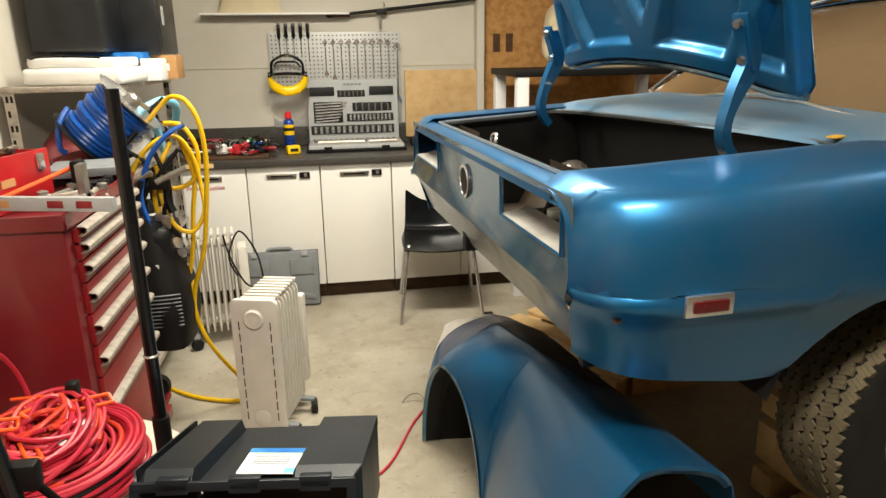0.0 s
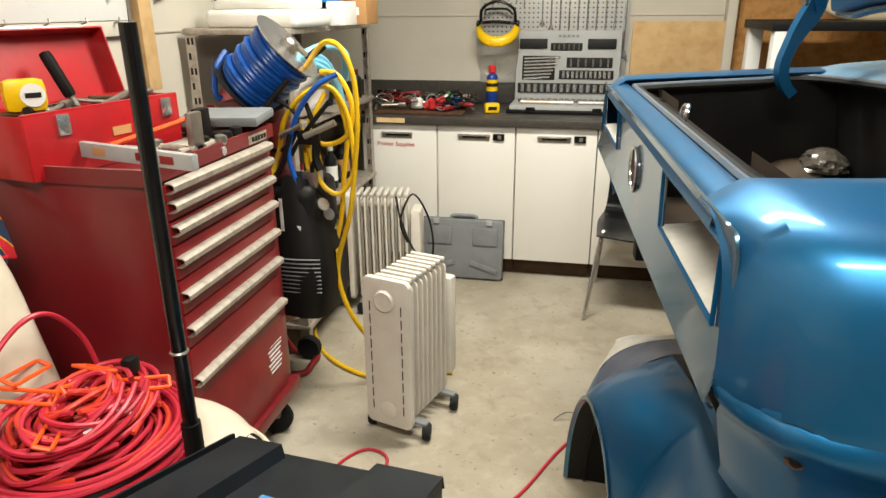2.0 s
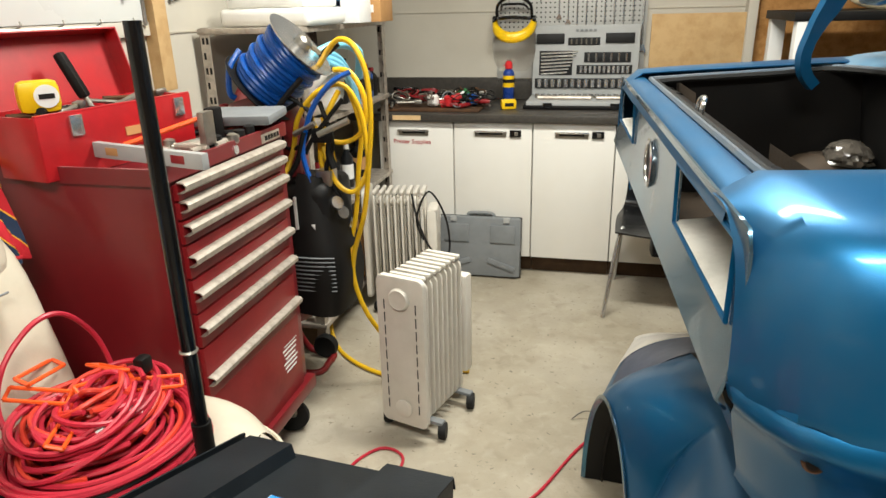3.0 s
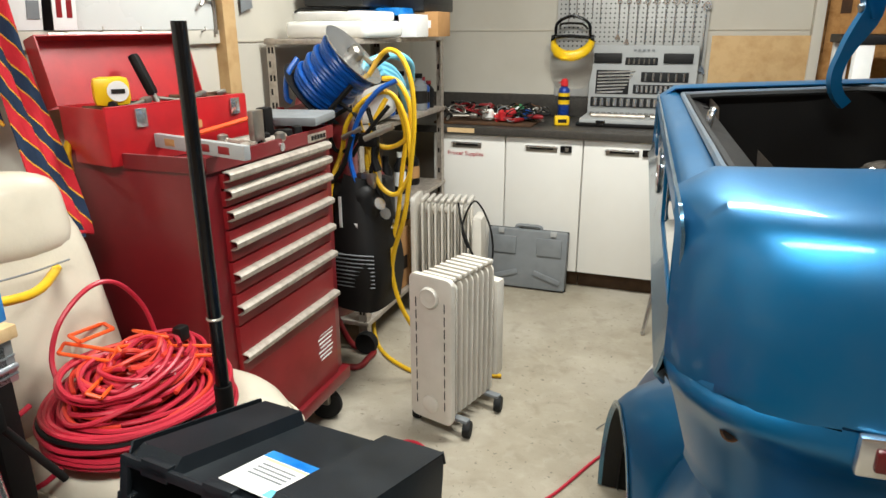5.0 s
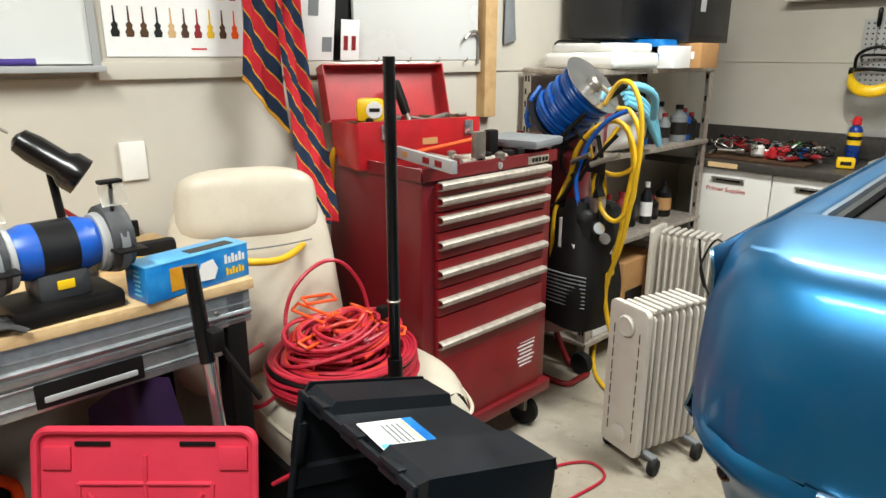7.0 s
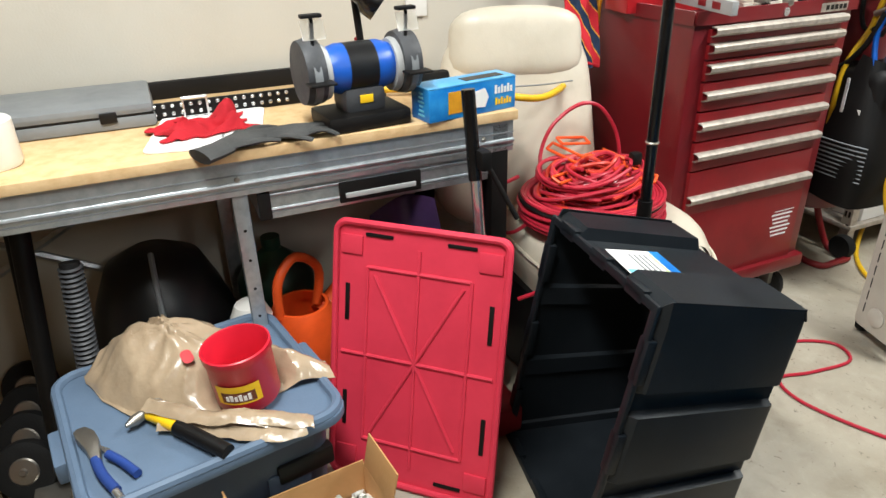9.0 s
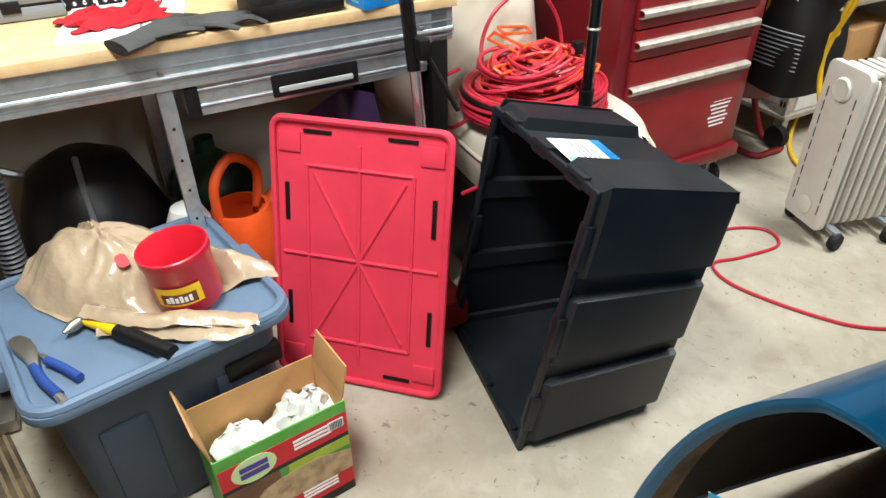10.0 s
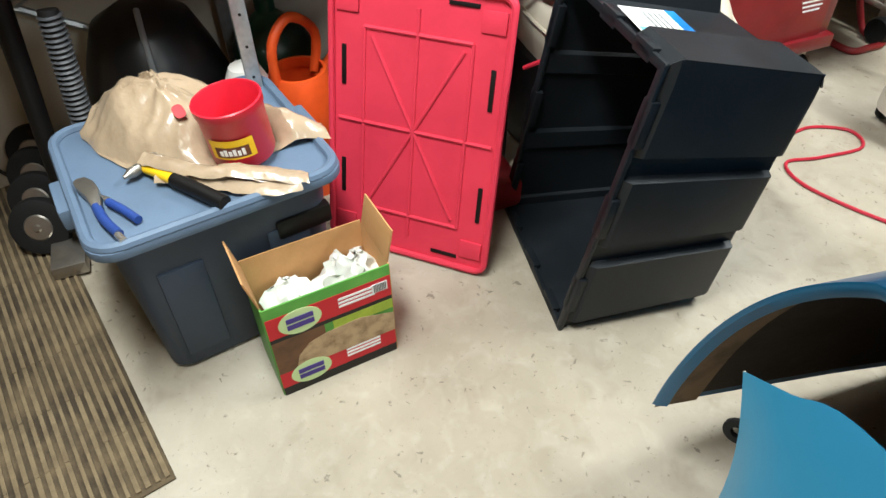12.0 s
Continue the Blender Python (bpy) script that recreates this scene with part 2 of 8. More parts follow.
M_SCREEN = mat("dark_screen_plastic", "131416", 0.35, 0, "202123", 0.4, 8)
M_BAGRED = mat("dark_red_bag_plastic", "7a2c30", 0.35, 0, "b9787a", 0.7, 14, 0.4, 40)
M_BEIGE = mat("beige_cloth", "cdbf9f", 0.85, 0, "a89a7c", 0.5, 6, 0.4, 200)


# ---- building helpers ----
def thing(name, m=None, label="", category="", group="", kind=""):
    ob = new(name)
    ob.empty_display_size = 0.05
    if m is not None:
        ob.matrix_basis = m
    return tagged(ob, label, category, group, kind)


def part(name, bm, material, parent=None, label="", smooth=40):
    me = bpy.data.meshes.new(name)
    bmesh.ops.recalc_face_normals(bm, faces=bm.faces)
    if smooth:
        for f in bm.faces:
            f.smooth = True
        for e in bm.edges:
            e.smooth = len(e.link_faces) == 2 and e.calc_face_angle(0) < radians(smooth)
    bm.to_mesh(me)
    bm.free()
    me.materials.append(material)
    ob = new(name, me)
    if parent is not None:
        ob.parent = parent
    if label:
        ob["label"] = label
    return ob


def box(sx, sy, sz, at=(0, 0, 0), bevel=0.0, seg=2, m=None, bm=None):
    """A box; at is the middle of its base."""
    b = bmesh.new()
    bmesh.ops.create_cube(b, size=1)
    for v in b.verts:
        v.co = Vector((v.co.x * sx, v.co.y * sy, (v.co.z + 0.5) * sz))
    if bevel:
        bmesh.ops.bevel(b, geom=list(b.edges), offset=min(bevel, 0.45 * min(sx, sy, sz)), segments=seg, affect="EDGES", profile=0.6)
    t = Matrix.Translation(at)
    b.transform(t @ m if m is not None else t)
    return merge(bm, b)


def merge(bm, b):
    if bm is None:
        return b
    me = bpy.data.meshes.new("join")
    b.to_mesh(me)
    b.free()
    bm.from_mesh(me)
    bpy.data.meshes.remove(me)
    return bm


def lathe(profile, seg=24, m=None, bm=None, cap=True):
    """Turns (radius, z) rows round z."""
    b = bmesh.new()
    rings = []
    for r, z in profile:
        rings.append([b.verts.new((r * math.cos(2 * math.pi * i / seg), r * math.sin(2 * math.pi * i / seg), z)) for i in range(seg)])
    for a, c in zip(rings, rings[1:]):
        for i in range(seg):
            b.faces.new((a[i], a[(i + 1) % seg], c[(i + 1) % seg], c[i]))
    if cap:
        b.faces.new(rings[0][::-1])
        b.faces.new(rings[-1])
    if m is not None:
        b.transform(m)
    return merge(bm, b)


def cyl(r, h, m=None, seg=20, bev=0.0, bm=None):
    pr = [(r, 0), (r, h)] if not bev else [(r - bev, 0), (r, bev), (r, h - bev), (r - bev, h)]
    return lathe(pr, seg, m, bm)


def spline(pts, n=8, closed=False):
    """Points of a smooth curve through pts."""
    p = [Vector(q) for q in pts]
    out = []
    k = len(p)
    for i in range(k if closed else k - 1):
        a, b, c, d = (p[(i - 1) % k], p[i % k], p[(i + 1) % k], p[(i + 2) % k]) if closed else (p[max(i - 1, 0)], p[i], p[i + 1], p[min(i + 2, k - 1)])
        for j in range(n):
            t = j / n
            out.append(0.5 * (2 * b + (c - a) * t + (2 * a - 5 * b + 4 * c - d) * t * t + (3 * b - a - 3 * c + d) * t ** 3))
    if not closed:
        out.append(p[-1])
    return out


def tube(pts, r, sides=8, n=6, closed=False, bm=None, smooth=True):
    """A round tube along a smooth curve through pts."""
    p = spline(pts, n, closed) if smooth else [Vector(q) for q in pts]
    b = bm if bm is not None else bmesh.new()
    k = len(p)
    up = Vector((0, 0, 1))
    rings = []
    side = None
    for i in range(k):
        d = (p[(i + 1) % k] - p[i - 1]) if closed else (p[min(i + 1, k - 1)] - p[max(i - 1, 0)])
        d.normalize()
        if side is None:
            side = d.cross(up if abs(d.z) < 0.9 else Vector((1, 0, 0))).normalized()
        else:
            side = (side - d * side.dot(d)).normalized()
        o = d.cross(side)
        rr = r if not callable(r) else r(i / (k - 1))
        rings.append([b.verts.new(p[i] + rr * (math.cos(2 * math.pi * j / sides) * side + math.sin(2 * math.pi * j / sides) * o)) for j in range(sides)])
    for i in range(k if closed else k - 1):
        a, c = rings[i], rings[(i + 1) % k]
        for j in range(sides):
            b.faces.new((a[j], a[(j + 1) % sides], c[(j + 1) % sides], c[j]))
    if not closed:
        b.faces.new(rings[0][::-1])
        b.faces.new(rings[-1])
    return b


def rod(a, c, r, sides=12, bm=None):
    return tube([a, c], r, sides, 1, False, bm, False)


def sheet(rows, bm=None):
    """A surface through rows of points, all of one length."""
    b = bm if bm is not None else bmesh.new()
    v = [[b.verts.new(q) for q in row] for row in rows]
    for r0, r1 in zip(v, v[1:]):
        for i in range(len(r0) - 1):
            try:
                b.faces.new((r0[i], r0[i + 1], r1[i + 1], r1[i]))
            except ValueError:
                pass
    return b


def smooth_sheet(ctrl, nu=5, nv=5):
    rows = [spline(r, nv) for r in ctrl]
    cols = [spline([r[i] for r in rows], nu) for i in range(len(rows[0]))]
    return sheet([[c[j] for c in cols] for j in range(len(cols[0]))])


def thick(ob, t, offset=-1.0):
    md = ob.modifiers.new("thickness", "SOLIDIFY")
    md.thickness, md.offset = t, offset
    return ob


def slab(outline, z0, z1, bevel=0.0, bm=None, m=None):
    """A plate of any outline (x, y) between two heights."""
    b = bmesh.new()
    lo = [b.verts.new((x, y, z0)) for x, y in outline]
    f = b.faces.new(lo)
    r = bmesh.ops.extrude_face_region(b, geom=[f])
    for v in (g for g in r["geom"] if isinstance(g, bmesh.types.BMVert)):
        v.co.z = z1
    if bevel:
        bmesh.ops.bevel(b, geom=list(b.edges), offset=bevel, segments=2, affect="EDGES", profile=0.6)
    if m is not None:
        b.transform(m)
    return merge(bm, b)


def rounded(sx, sy, r, n=5):
    """The outline of a rounded rectangle about the origin."""
    out = []
    for cx, cy, a0 in ((sx / 2 - r, sy / 2 - r, 0), (-sx / 2 + r, sy / 2 - r, 90), (-sx / 2 + r, -sy / 2 + r, 180), (sx / 2 - r, -sy / 2 + r, 270)):
        for i in range(n + 1):
            a = radians(a0 + 90 * i / n)
            out.append((cx + r * math.cos(a), cy + r * math.sin(a)))
    return out


def words(text, size, m, material, parent, name="lettering"):
    c = bpy.data.curves.new(name, "FONT")
    c.body, c.size, c.extrude, c.align_x = text, size, 0.0006, "CENTER"
    c.materials.append(material)
    ob = new(name, c)
    ob.parent = parent
    ob.matrix_basis = m
    return ob


# ---- the room ----
XL, YB, CEIL = -0.90, 5.60, 2.70
tagged(part("floor", box(9.4, 10.4, 0.1, (2.7, 1.9, -0.1)), M_FLOOR), "worn stained grey concrete garage floor", "floor", kind="structure")


def wall(name, sx, sy, x, y, label, material=M_WALL):
    return tagged(part(name, box(sx, sy, CEIL, (x, y, 0)), material), label, "wall", kind="structure")


wall_west = wall("wall_west", 0.12, 10.4, XL - 0.06, 1.9, "off-white painted panel wall beside the bench")
wall_north = wall("wall_north", 8.2, 0.12, 3.2, YB + 0.06, "off-white painted panel wall behind the counter")
# unseen walls, given brown board to lower the bounced fill light
wall("wall_south", 8.2, 0.12, 3.2, -3.2, "unseen strand board wall, added to close the room and cut bounced light", M_OSB)
wall("wall_east", 0.12, 8.6, 7.2, 1.2, "unseen strand board wall, added to close the room and cut bounced light", M_OSB)
tagged(part("ceiling", box(8.3, 9.0, 0.1, (3.15, 1.2, CEIL)), M_CEIL), "off-white painted ceiling", "ceiling", kind="structure")
for x0, x1 in ((XL + 0.001, 1.44),):
    tagged(part("trim", box(x1 - x0, 0.006, 0.004, ((x0 + x1) / 2, YB - 0.002, 1.418)), mat("seam_shadow_filler", "b9b0a0", 0.8)), "thin horizontal joint between wall panels", "trim", kind="structure")
tagged(part("trim", box(0.006, 8.7, 0.006, (XL + 0.002, 1.2, 1.386)), bpy.data.materials["seam_shadow_filler"]), "thin horizontal joint between wall panels", "trim", kind="structure")
tagged(part("trim", box(0.022, 1.62, 0.05, (XL + 0.011, 2.86, 1.385), 0.004), M_WALL), "white painted ledge along the wall", "trim", kind="structure")
stud = tagged(part("stud", box(0.05, 0.075, 1.5, (XL + 0.025, 3.665, 1.19), 0.004), M_WOOD), "bare pine batten fixed to the wall", "batten", kind="structure")
tagged(part("wall_strand_board", box(3.0, 0.02, CEIL, (2.98, YB - 0.012, 0)), M_OSB), "bare strand board wall panel behind the car", "wall panel", kind="structure")
tagged(part("wall_corner_post", box(0.05, 0.09, CEIL, (1.455, YB - 0.046, 0), 0.004), M_WALL), "white painted corner post of the wall", "post", kind="structure")


# ---- the car ----
def clip_profile(prof, z_low, n):
    """Resamples a profile of (a, z) points from its top down to the height z_low."""
    p = [(q.x, q.y) for q in spline([(a, z, 0) for a, z in prof], 8)]
    keep = [p[0]]
    for (a0, z0), (a1, z1) in zip(p, p[1:]):
        if z1 < z_low <= z0 and z0 > z1:
            k = (z0 - z_low) / (z0 - z1)
            keep.append((a0 + k * (a1 - a0), z_low))
            break
        keep.append((a1, z1))
    d = [0.0]
    for (a0, z0), (a1, z1) in zip(keep, keep[1:]):
        d.append(d[-1] + math.hypot(a1 - a0, z1 - z0))
    return [(float(np.interp(d[-1] * i / (n - 1), d, [q[0] for q in keep])), float(np.interp(d[-1] * i / (n - 1), d, [q[1] for q in keep]))) for i in range(n)]


AXLE_U, AXLE_Z = 0.93, 0.60


def quarter_rows(side):
    rows = []
    us = [0.0, 0.006, 0.02, 0.05, 0.09] + [0.13 + 0.035 * i for i in range(64)]
    for u in us:
        k = 1 - math.exp(-u / 0.060)
        w = 0.800 + 0.145 * k
        top = 1.222 + 0.030 * min(1, u / 0.05) + 0.06 * min(1, u / 1.3)
        f = max(0.0, 1 - u / 0.20) ** 0.7
        dip = 0.034 - 0.016 * min(1, u / 0.25)
        inner = 0.625 + 0.02 * min(1, u / 0.2)
        prof = [(inner, top + 0.004), (inner + 0.06, top + 0.008), (w - 0.075, top - 0.004), (w - 0.028, top - 0.04), (w - 0.006, top - 0.11), (w, top - 0.20), (w - 0.001 - 0.004 * f, 1.085 - dip), (w + 0.012 * f, 1.062 - dip), (w - 0.012 * f, 1.038 - dip), (w - 0.03, 0.98), (w - 0.05, 0.93), (w - 0.07, 0.87), (w - 0.11, 0.76)]
        low = 0.868 - 0.062 * min(1, u / 0.4)
        dz = 0.475 ** 2 - (u - AXLE_U) ** 2
        if dz > 0:
            low = max(low, AXLE_Z + math.sqrt(dz))
        rows.append([Vector((u + 0.10 * min(1, max(0, (1.055 - z) / 0.17)) * math.exp(-u / 0.10) * 0.45, side * a, z)) for a, z in clip_profile(prof, low, 64)])
    return rows


car = thing("car", pose(0.815, 2.95, 0, 0, 0, 4), "metallic blue coupe body on blocks, open trunk, parts removed", "car")
for side in (-1, 1):
    thick(part("quarter_panel", sheet(quarter_rows(side)), M_BLUE, car, "metallic blue rear quarter panel with dusty patches"), 0.003)

# the rear panel, with the openings of the lamps left free
tail = bmesh.new()
vs = [-0.797, -0.748, -0.355, -0.07, 0.07, 0.355, 0.748, 0.797]
zs = [(1.010, 0.004), (1.022, -0.008), (1.034, -0.004), (1.100, 0.010), (1.205, 0.008), (1.235, 0.003)]
grid = [[tail.verts.new((u, v, z)) for z, u in zs] for v in vs]
for i in range(7):
    for j in range(5):
        if not (j == 3 and i in (1, 5)):
            tail.faces.new((grid[i][j], grid[i + 1][j], grid[i + 1][j + 1], grid[i][j + 1]))
thick(part("rear_panel", tail, M_TAIL, car, "worn blue rear panel with grey reflections painted in, empty lamp openings"), 0.004, 0)
for side in (-1, 1):
    rim = tube([(0.004, side * 0.748, 1.100), (0.004, side * 0.355, 1.100), (0.002, side * 0.355, 1.205), (0.004, side * 0.748, 1.205)], 0.0035, 6, 1, True, smooth=False)
    part("lamp_opening_rim", rim, M_BLUE, car)
    part("lamp_ledge", sheet([[(0.008, side * v, 1.1005), (0.014, side * v, 1.104), (0.055, side * v, 1.108), (0.085, side * v, 1.118)] for v in (0.35, 0.47, 0.60, 0.75)]), mat("dusty_white_primer", "b9b6ae", 0.8, 0, "7f7b72", 0.6, 9, 0.3, 90), car)
    part("inner_panel", sheet([[(0.16, side * 0.33, 1.03), (0.16, side * 0.76, 1.03)], [(0.15, side * 0.33, 1.235), (0.15, side * 0.76, 1.235)]]), M_TRUNK, car)
    for k in range(3):
        part("bracing_rod", rod((0.10, side * (0.42 + 0.10 * k), 1.09), (0.13, side * (0.45 + 0.10 * k), 1.22), 0.010, 8), M_BLACK, car)
part("filler_ring", lathe([(0.050, 0), (0.054, 0.004), (0.050, 0.007), (0.043, 0.005), (0.041, -0.01)], 28, pose(0.004, 0.0, 1.125, 0, -90, 0), cap=False), M_CHROME, car)
part("filler_hole", cyl(0.042, 0.004, pose(0.006, 0, 1.125, 0, -90, 0)), M_BLACK, car)
# the crowned edge over the rear panel and the lips of the trunk opening
part("rear_deck_edge", smooth_sheet([[(0.0, v, 1.205), (0.006, v, 1.226), (0.022, v, 1.240), (0.052, v, 1.245), (0.066, v, 1.236)] for v in (-0.69, -0.35, 0, 0.35, 0.69)], 4, 4), M_BLUE, car, "blue painted edge with worn grey paint")
opening = [(0.085, -0.615, 1.243), (0.070, -0.585, 1.243), (0.069, -0.40, 1.243), (0.068, 0, 1.243), (0.069, 0.40, 1.243), (0.070, 0.585, 1.243), (0.085, 0.615, 1.243), (0.20, 0.622, 1.25), (0.42, 0.625, 1.262), (0.60, 0.62, 1.272), (0.70, 0, 1.285), (0.78, -0.62, 1.280), (0.55, -0.630, 1.270), (0.35, -0.630, 1.258), (0.20, -0.625, 1.25)]
part("trunk_gutter", tube(opening, 0.007, 6, 6, True), M_PRIMER, car, "worn metal gutter round the trunk opening")
part("trunk_seal", tube([(x + (0.014 if x < 0.1 else 0), y * 0.97, z - 0.006) for x, y, z in opening], 0.009, 6, 6, True), M_RUBDK, car)
part("trunk_lip", sheet([[(0.075, -0.62, 1.235), (0.075, 0.62, 1.235)], [(0.14, -0.62, 1.215), (0.14, 0.62, 1.215)]]), M_BLACK, car)
thick(part("trunk_floor", sheet([[(0.14, -0.66, 0.885), (0.14, 0.66, 0.885)], [(0.80, -0.66, 0.89), (0.72, 0.66, 0.89)]]), M_TRUNK, car, "dull brown-black trunk floor"), 0.004)
thick(part("trunk_bulkhead", sheet([[(0.80, -0.66, 0.89), (0.72, 0.66, 0.89)], [(0.80, -0.66, 1.275), (0.66, 0.66, 1.275)]]), M_BLACK, car, "black trunk bulkhead"), 0.004)
for s_ in (-0.66, 0.66):
    thick(part("trunk_side", sheet([[(0.14, s_, 0.88), (0.80, s_, 0.89)], [(0.06, s_ * 0.97, 1.235), (0.80, s_ * 0.97, 1.268)]]), M_BLACK, car), 0.004)
part("latch_striker", tube([(0.095, 0.02, 1.22), (0.10, 0.02, 1.258), (0.105, 0.0, 1.266), (0.10, -0.02, 1.258), (0.095, -0.02, 1.22)], 0.006, 8), M_CHROME, car, "chrome trunk latch")
# the panel between trunk and rear window
part("deck_filler_panel", smooth_sheet([[(0.695 - 0.13 * v, v, 1.268 + 0.012 * (1 - v * v)), (0.745 - 0.13 * v, v, 1.288 + 0.02 * (1 - v * v)), (0.86 - 0.10 * v, v, 1.30 + 0.025 * (1 - v * v)), (1.06, v, 1.315 + 0.03 * (1 - v * v))] for v in (-0.70, -0.42, 0, 0.42, 0.70)], 4, 4), M_BLUEDUST, car, "dusty faded blue panel below the rear window")
part("bare_patch", slab(rounded(0.07, 0.03, 0.012), 0, 0.003, m=pose(0.80, -0.60, 1.298, 0, 0, 25)), mat("yellow_filler", "d0a030", 0.7, 0, "b98a50", 0.6, 20), car, "yellow body filler spot")
for side in (-1, 1):
    sail = smooth_sheet([[(0.80, side * 0.83, 1.275), (0.80, side * 0.73, 1.29), (0.86, side * 0.665, 1.297)], [(1.25, side * 0.86, 1.29), (1.30, side * 0.77, 1.365), (1.32, side * 0.69, 1.405)], [(1.75, side * 0.93, 1.30), (1.75, side * 0.80, 1.56), (1.75, side * 0.70, 1.66)], [(2.25, side * 0.93, 1.30), (2.25, side * 0.78, 1.62), (2.25, side * 0.68, 1.72)]], 5, 5)
    thick(part("sail_panel", sail, M_BLUE, car), 0.003)
thick(part("rear_window", smooth_sheet([[(1.06, v, 1.345 - 0.03 * v * v) for v in (-0.72, -0.3, 0.3, 0.72)], [(1.40, v * 0.97, 1.53 - 0.03 * v * v) for v in (-0.72, -0.3, 0.3, 0.72)], [(1.75, v * 0.95, 1.68 - 0.03 * v * v) for v in (-0.72, -0.3, 0.3, 0.72)]], 4, 4), M_REARGL, car, "rear window glass, brown reflections painted in"), 0.005)
thick(part("roof", smooth_sheet([[(1.75, v, 1.70 - 0.06 * v * v) for v in (-0.72, -0.3, 0.3, 0.72)], [(2.4, v, 1.75 - 0.06 * v * v) for v in (-0.70, -0.3, 0.3, 0.70)], [(3.1, v, 1.73 - 0.06 * v * v) for v in (-0.70, -0.3, 0.3, 0.70)]], 4, 4), M_BLUE, car), 0.004)
part("window_trim", tube([(1.05, -0.72, 1.335), (1.05, 0, 1.36), (1.05, 0.72, 1.335), (1.74, 0.68, 1.68), (1.75, 0, 1.70), (1.74, -0.68, 1.68)], 0.008, 6, 4, True), M_CHROME, car, "thin bright trim round the rear window")

# the raised decklid, its stamped inner side to the rear
LID = pose(0.665, 0.065, 1.385, 3.2, 0, 9.0) @ pose(0, 0, 0, 0, -107, 0) @ Matrix.Diagonal((1, 0.965, 1, 1))


def lid_bow(v):
    """How far the hinged edge of the lid runs in at v across it, with round corners."""
    k = min(1.0, abs(v) / 0.60)
    return 0.085 * (1 - k * k) + 0.05 * max(0.0, (k - 0.93) / 0.07) ** 2


LID_VS = [-0.60 + 1.20 * i / 96 for i in range(97)]
outer = sheet([[(lid_bow(v) + (0.60 - lid_bow(v)) * j / 12, v, -0.035 * (v / 0.60) ** 2 + 0.012 * math.sin(math.pi * j / 12)) for j in range(13)] for v in LID_VS])
outer.transform(LID @ pose(0, 0, -0.035))
decklid = part("decklid", outer, M_BLUE, car, "raised blue trunk lid")
thick(decklid, 0.004)
# the stamped inner panel: pockets sunk between a border and slanting ribs
POCKETS = [[(0.06, 0.55), (0.06, 0.40), (0.26, 0.50), (0.26, 0.55)], [(0.055, 0.35), (0.055, 0.05), (0.30, 0.17), (0.30, 0.44), (0.16, 0.40)], [(0.115, 0.0), (0.30, 0.11), (0.50, 0.15), (0.50, -0.15), (0.30, -0.11)], [(0.32, 0.52), (0.32, 0.20), (0.52, 0.24), (0.52, 0.52)]]
POCKETS += [[(x, -v) for x, v in reversed(q)] for q in POCKETS if any(v > 0.2 for x, v in q)]


def sunk(x, v):
    """0 on the ribs, 1 in the middle of a pocket."""
    best = 0.0
    for q in POCKETS:
        mid = (sum(p[0] for p in q) / len(q), sum(p[1] for p in q) / len(q))
        d = 1.0
        for a, c in zip(q, q[1:] + q[:1]):
            ex, ev = c[0] - a[0], c[1] - a[1]
            n = math.hypot(ex, ev)
            side = (ex * (v - a[1]) - ev * (x - a[0])) / n
            ref = ex * (mid[1] - a[1]) - ev * (mid[0] - a[0])
            d = min(d, side if ref > 0 else -side)
        best = max(best, min(1.0, max(0.0, d / 0.028)))
    return best * best * (3 - 2 * best)


press = sheet([[(lid_bow(v) + 0.004 + (0.59 - lid_bow(v)) * j / 90, v, -0.035 * (v / 0.60) ** 2 + 0.030 * min(1, j / 3, (0.602 - abs(v)) / 0.03) - 0.035 - 0.030 * sunk((0.59 - lid_bow(v)) * j / 90, v)) for j in range(91)] for v in LID_VS])
press.transform(LID @ pose(0, 0, 0.012))
part("lid_inner_panel", press, M_BLUE, decklid, "stamped blue inner panel with sunk pockets", smooth=60)
seal = tube([(lid_bow(v) - 0.006, v, -0.022 - 0.035 * (v / 0.60) ** 2) for v in [-0.585 + 1.17 * i / 12 for i in range(13)]], 0.011, 8)
seal.transform(LID)
part("lid_seal_edge", seal, M_TAIL, decklid, "worn rolled edge of the lid")
HM = pose(0.615, 0.03, 0, 0, 0, 8.5)
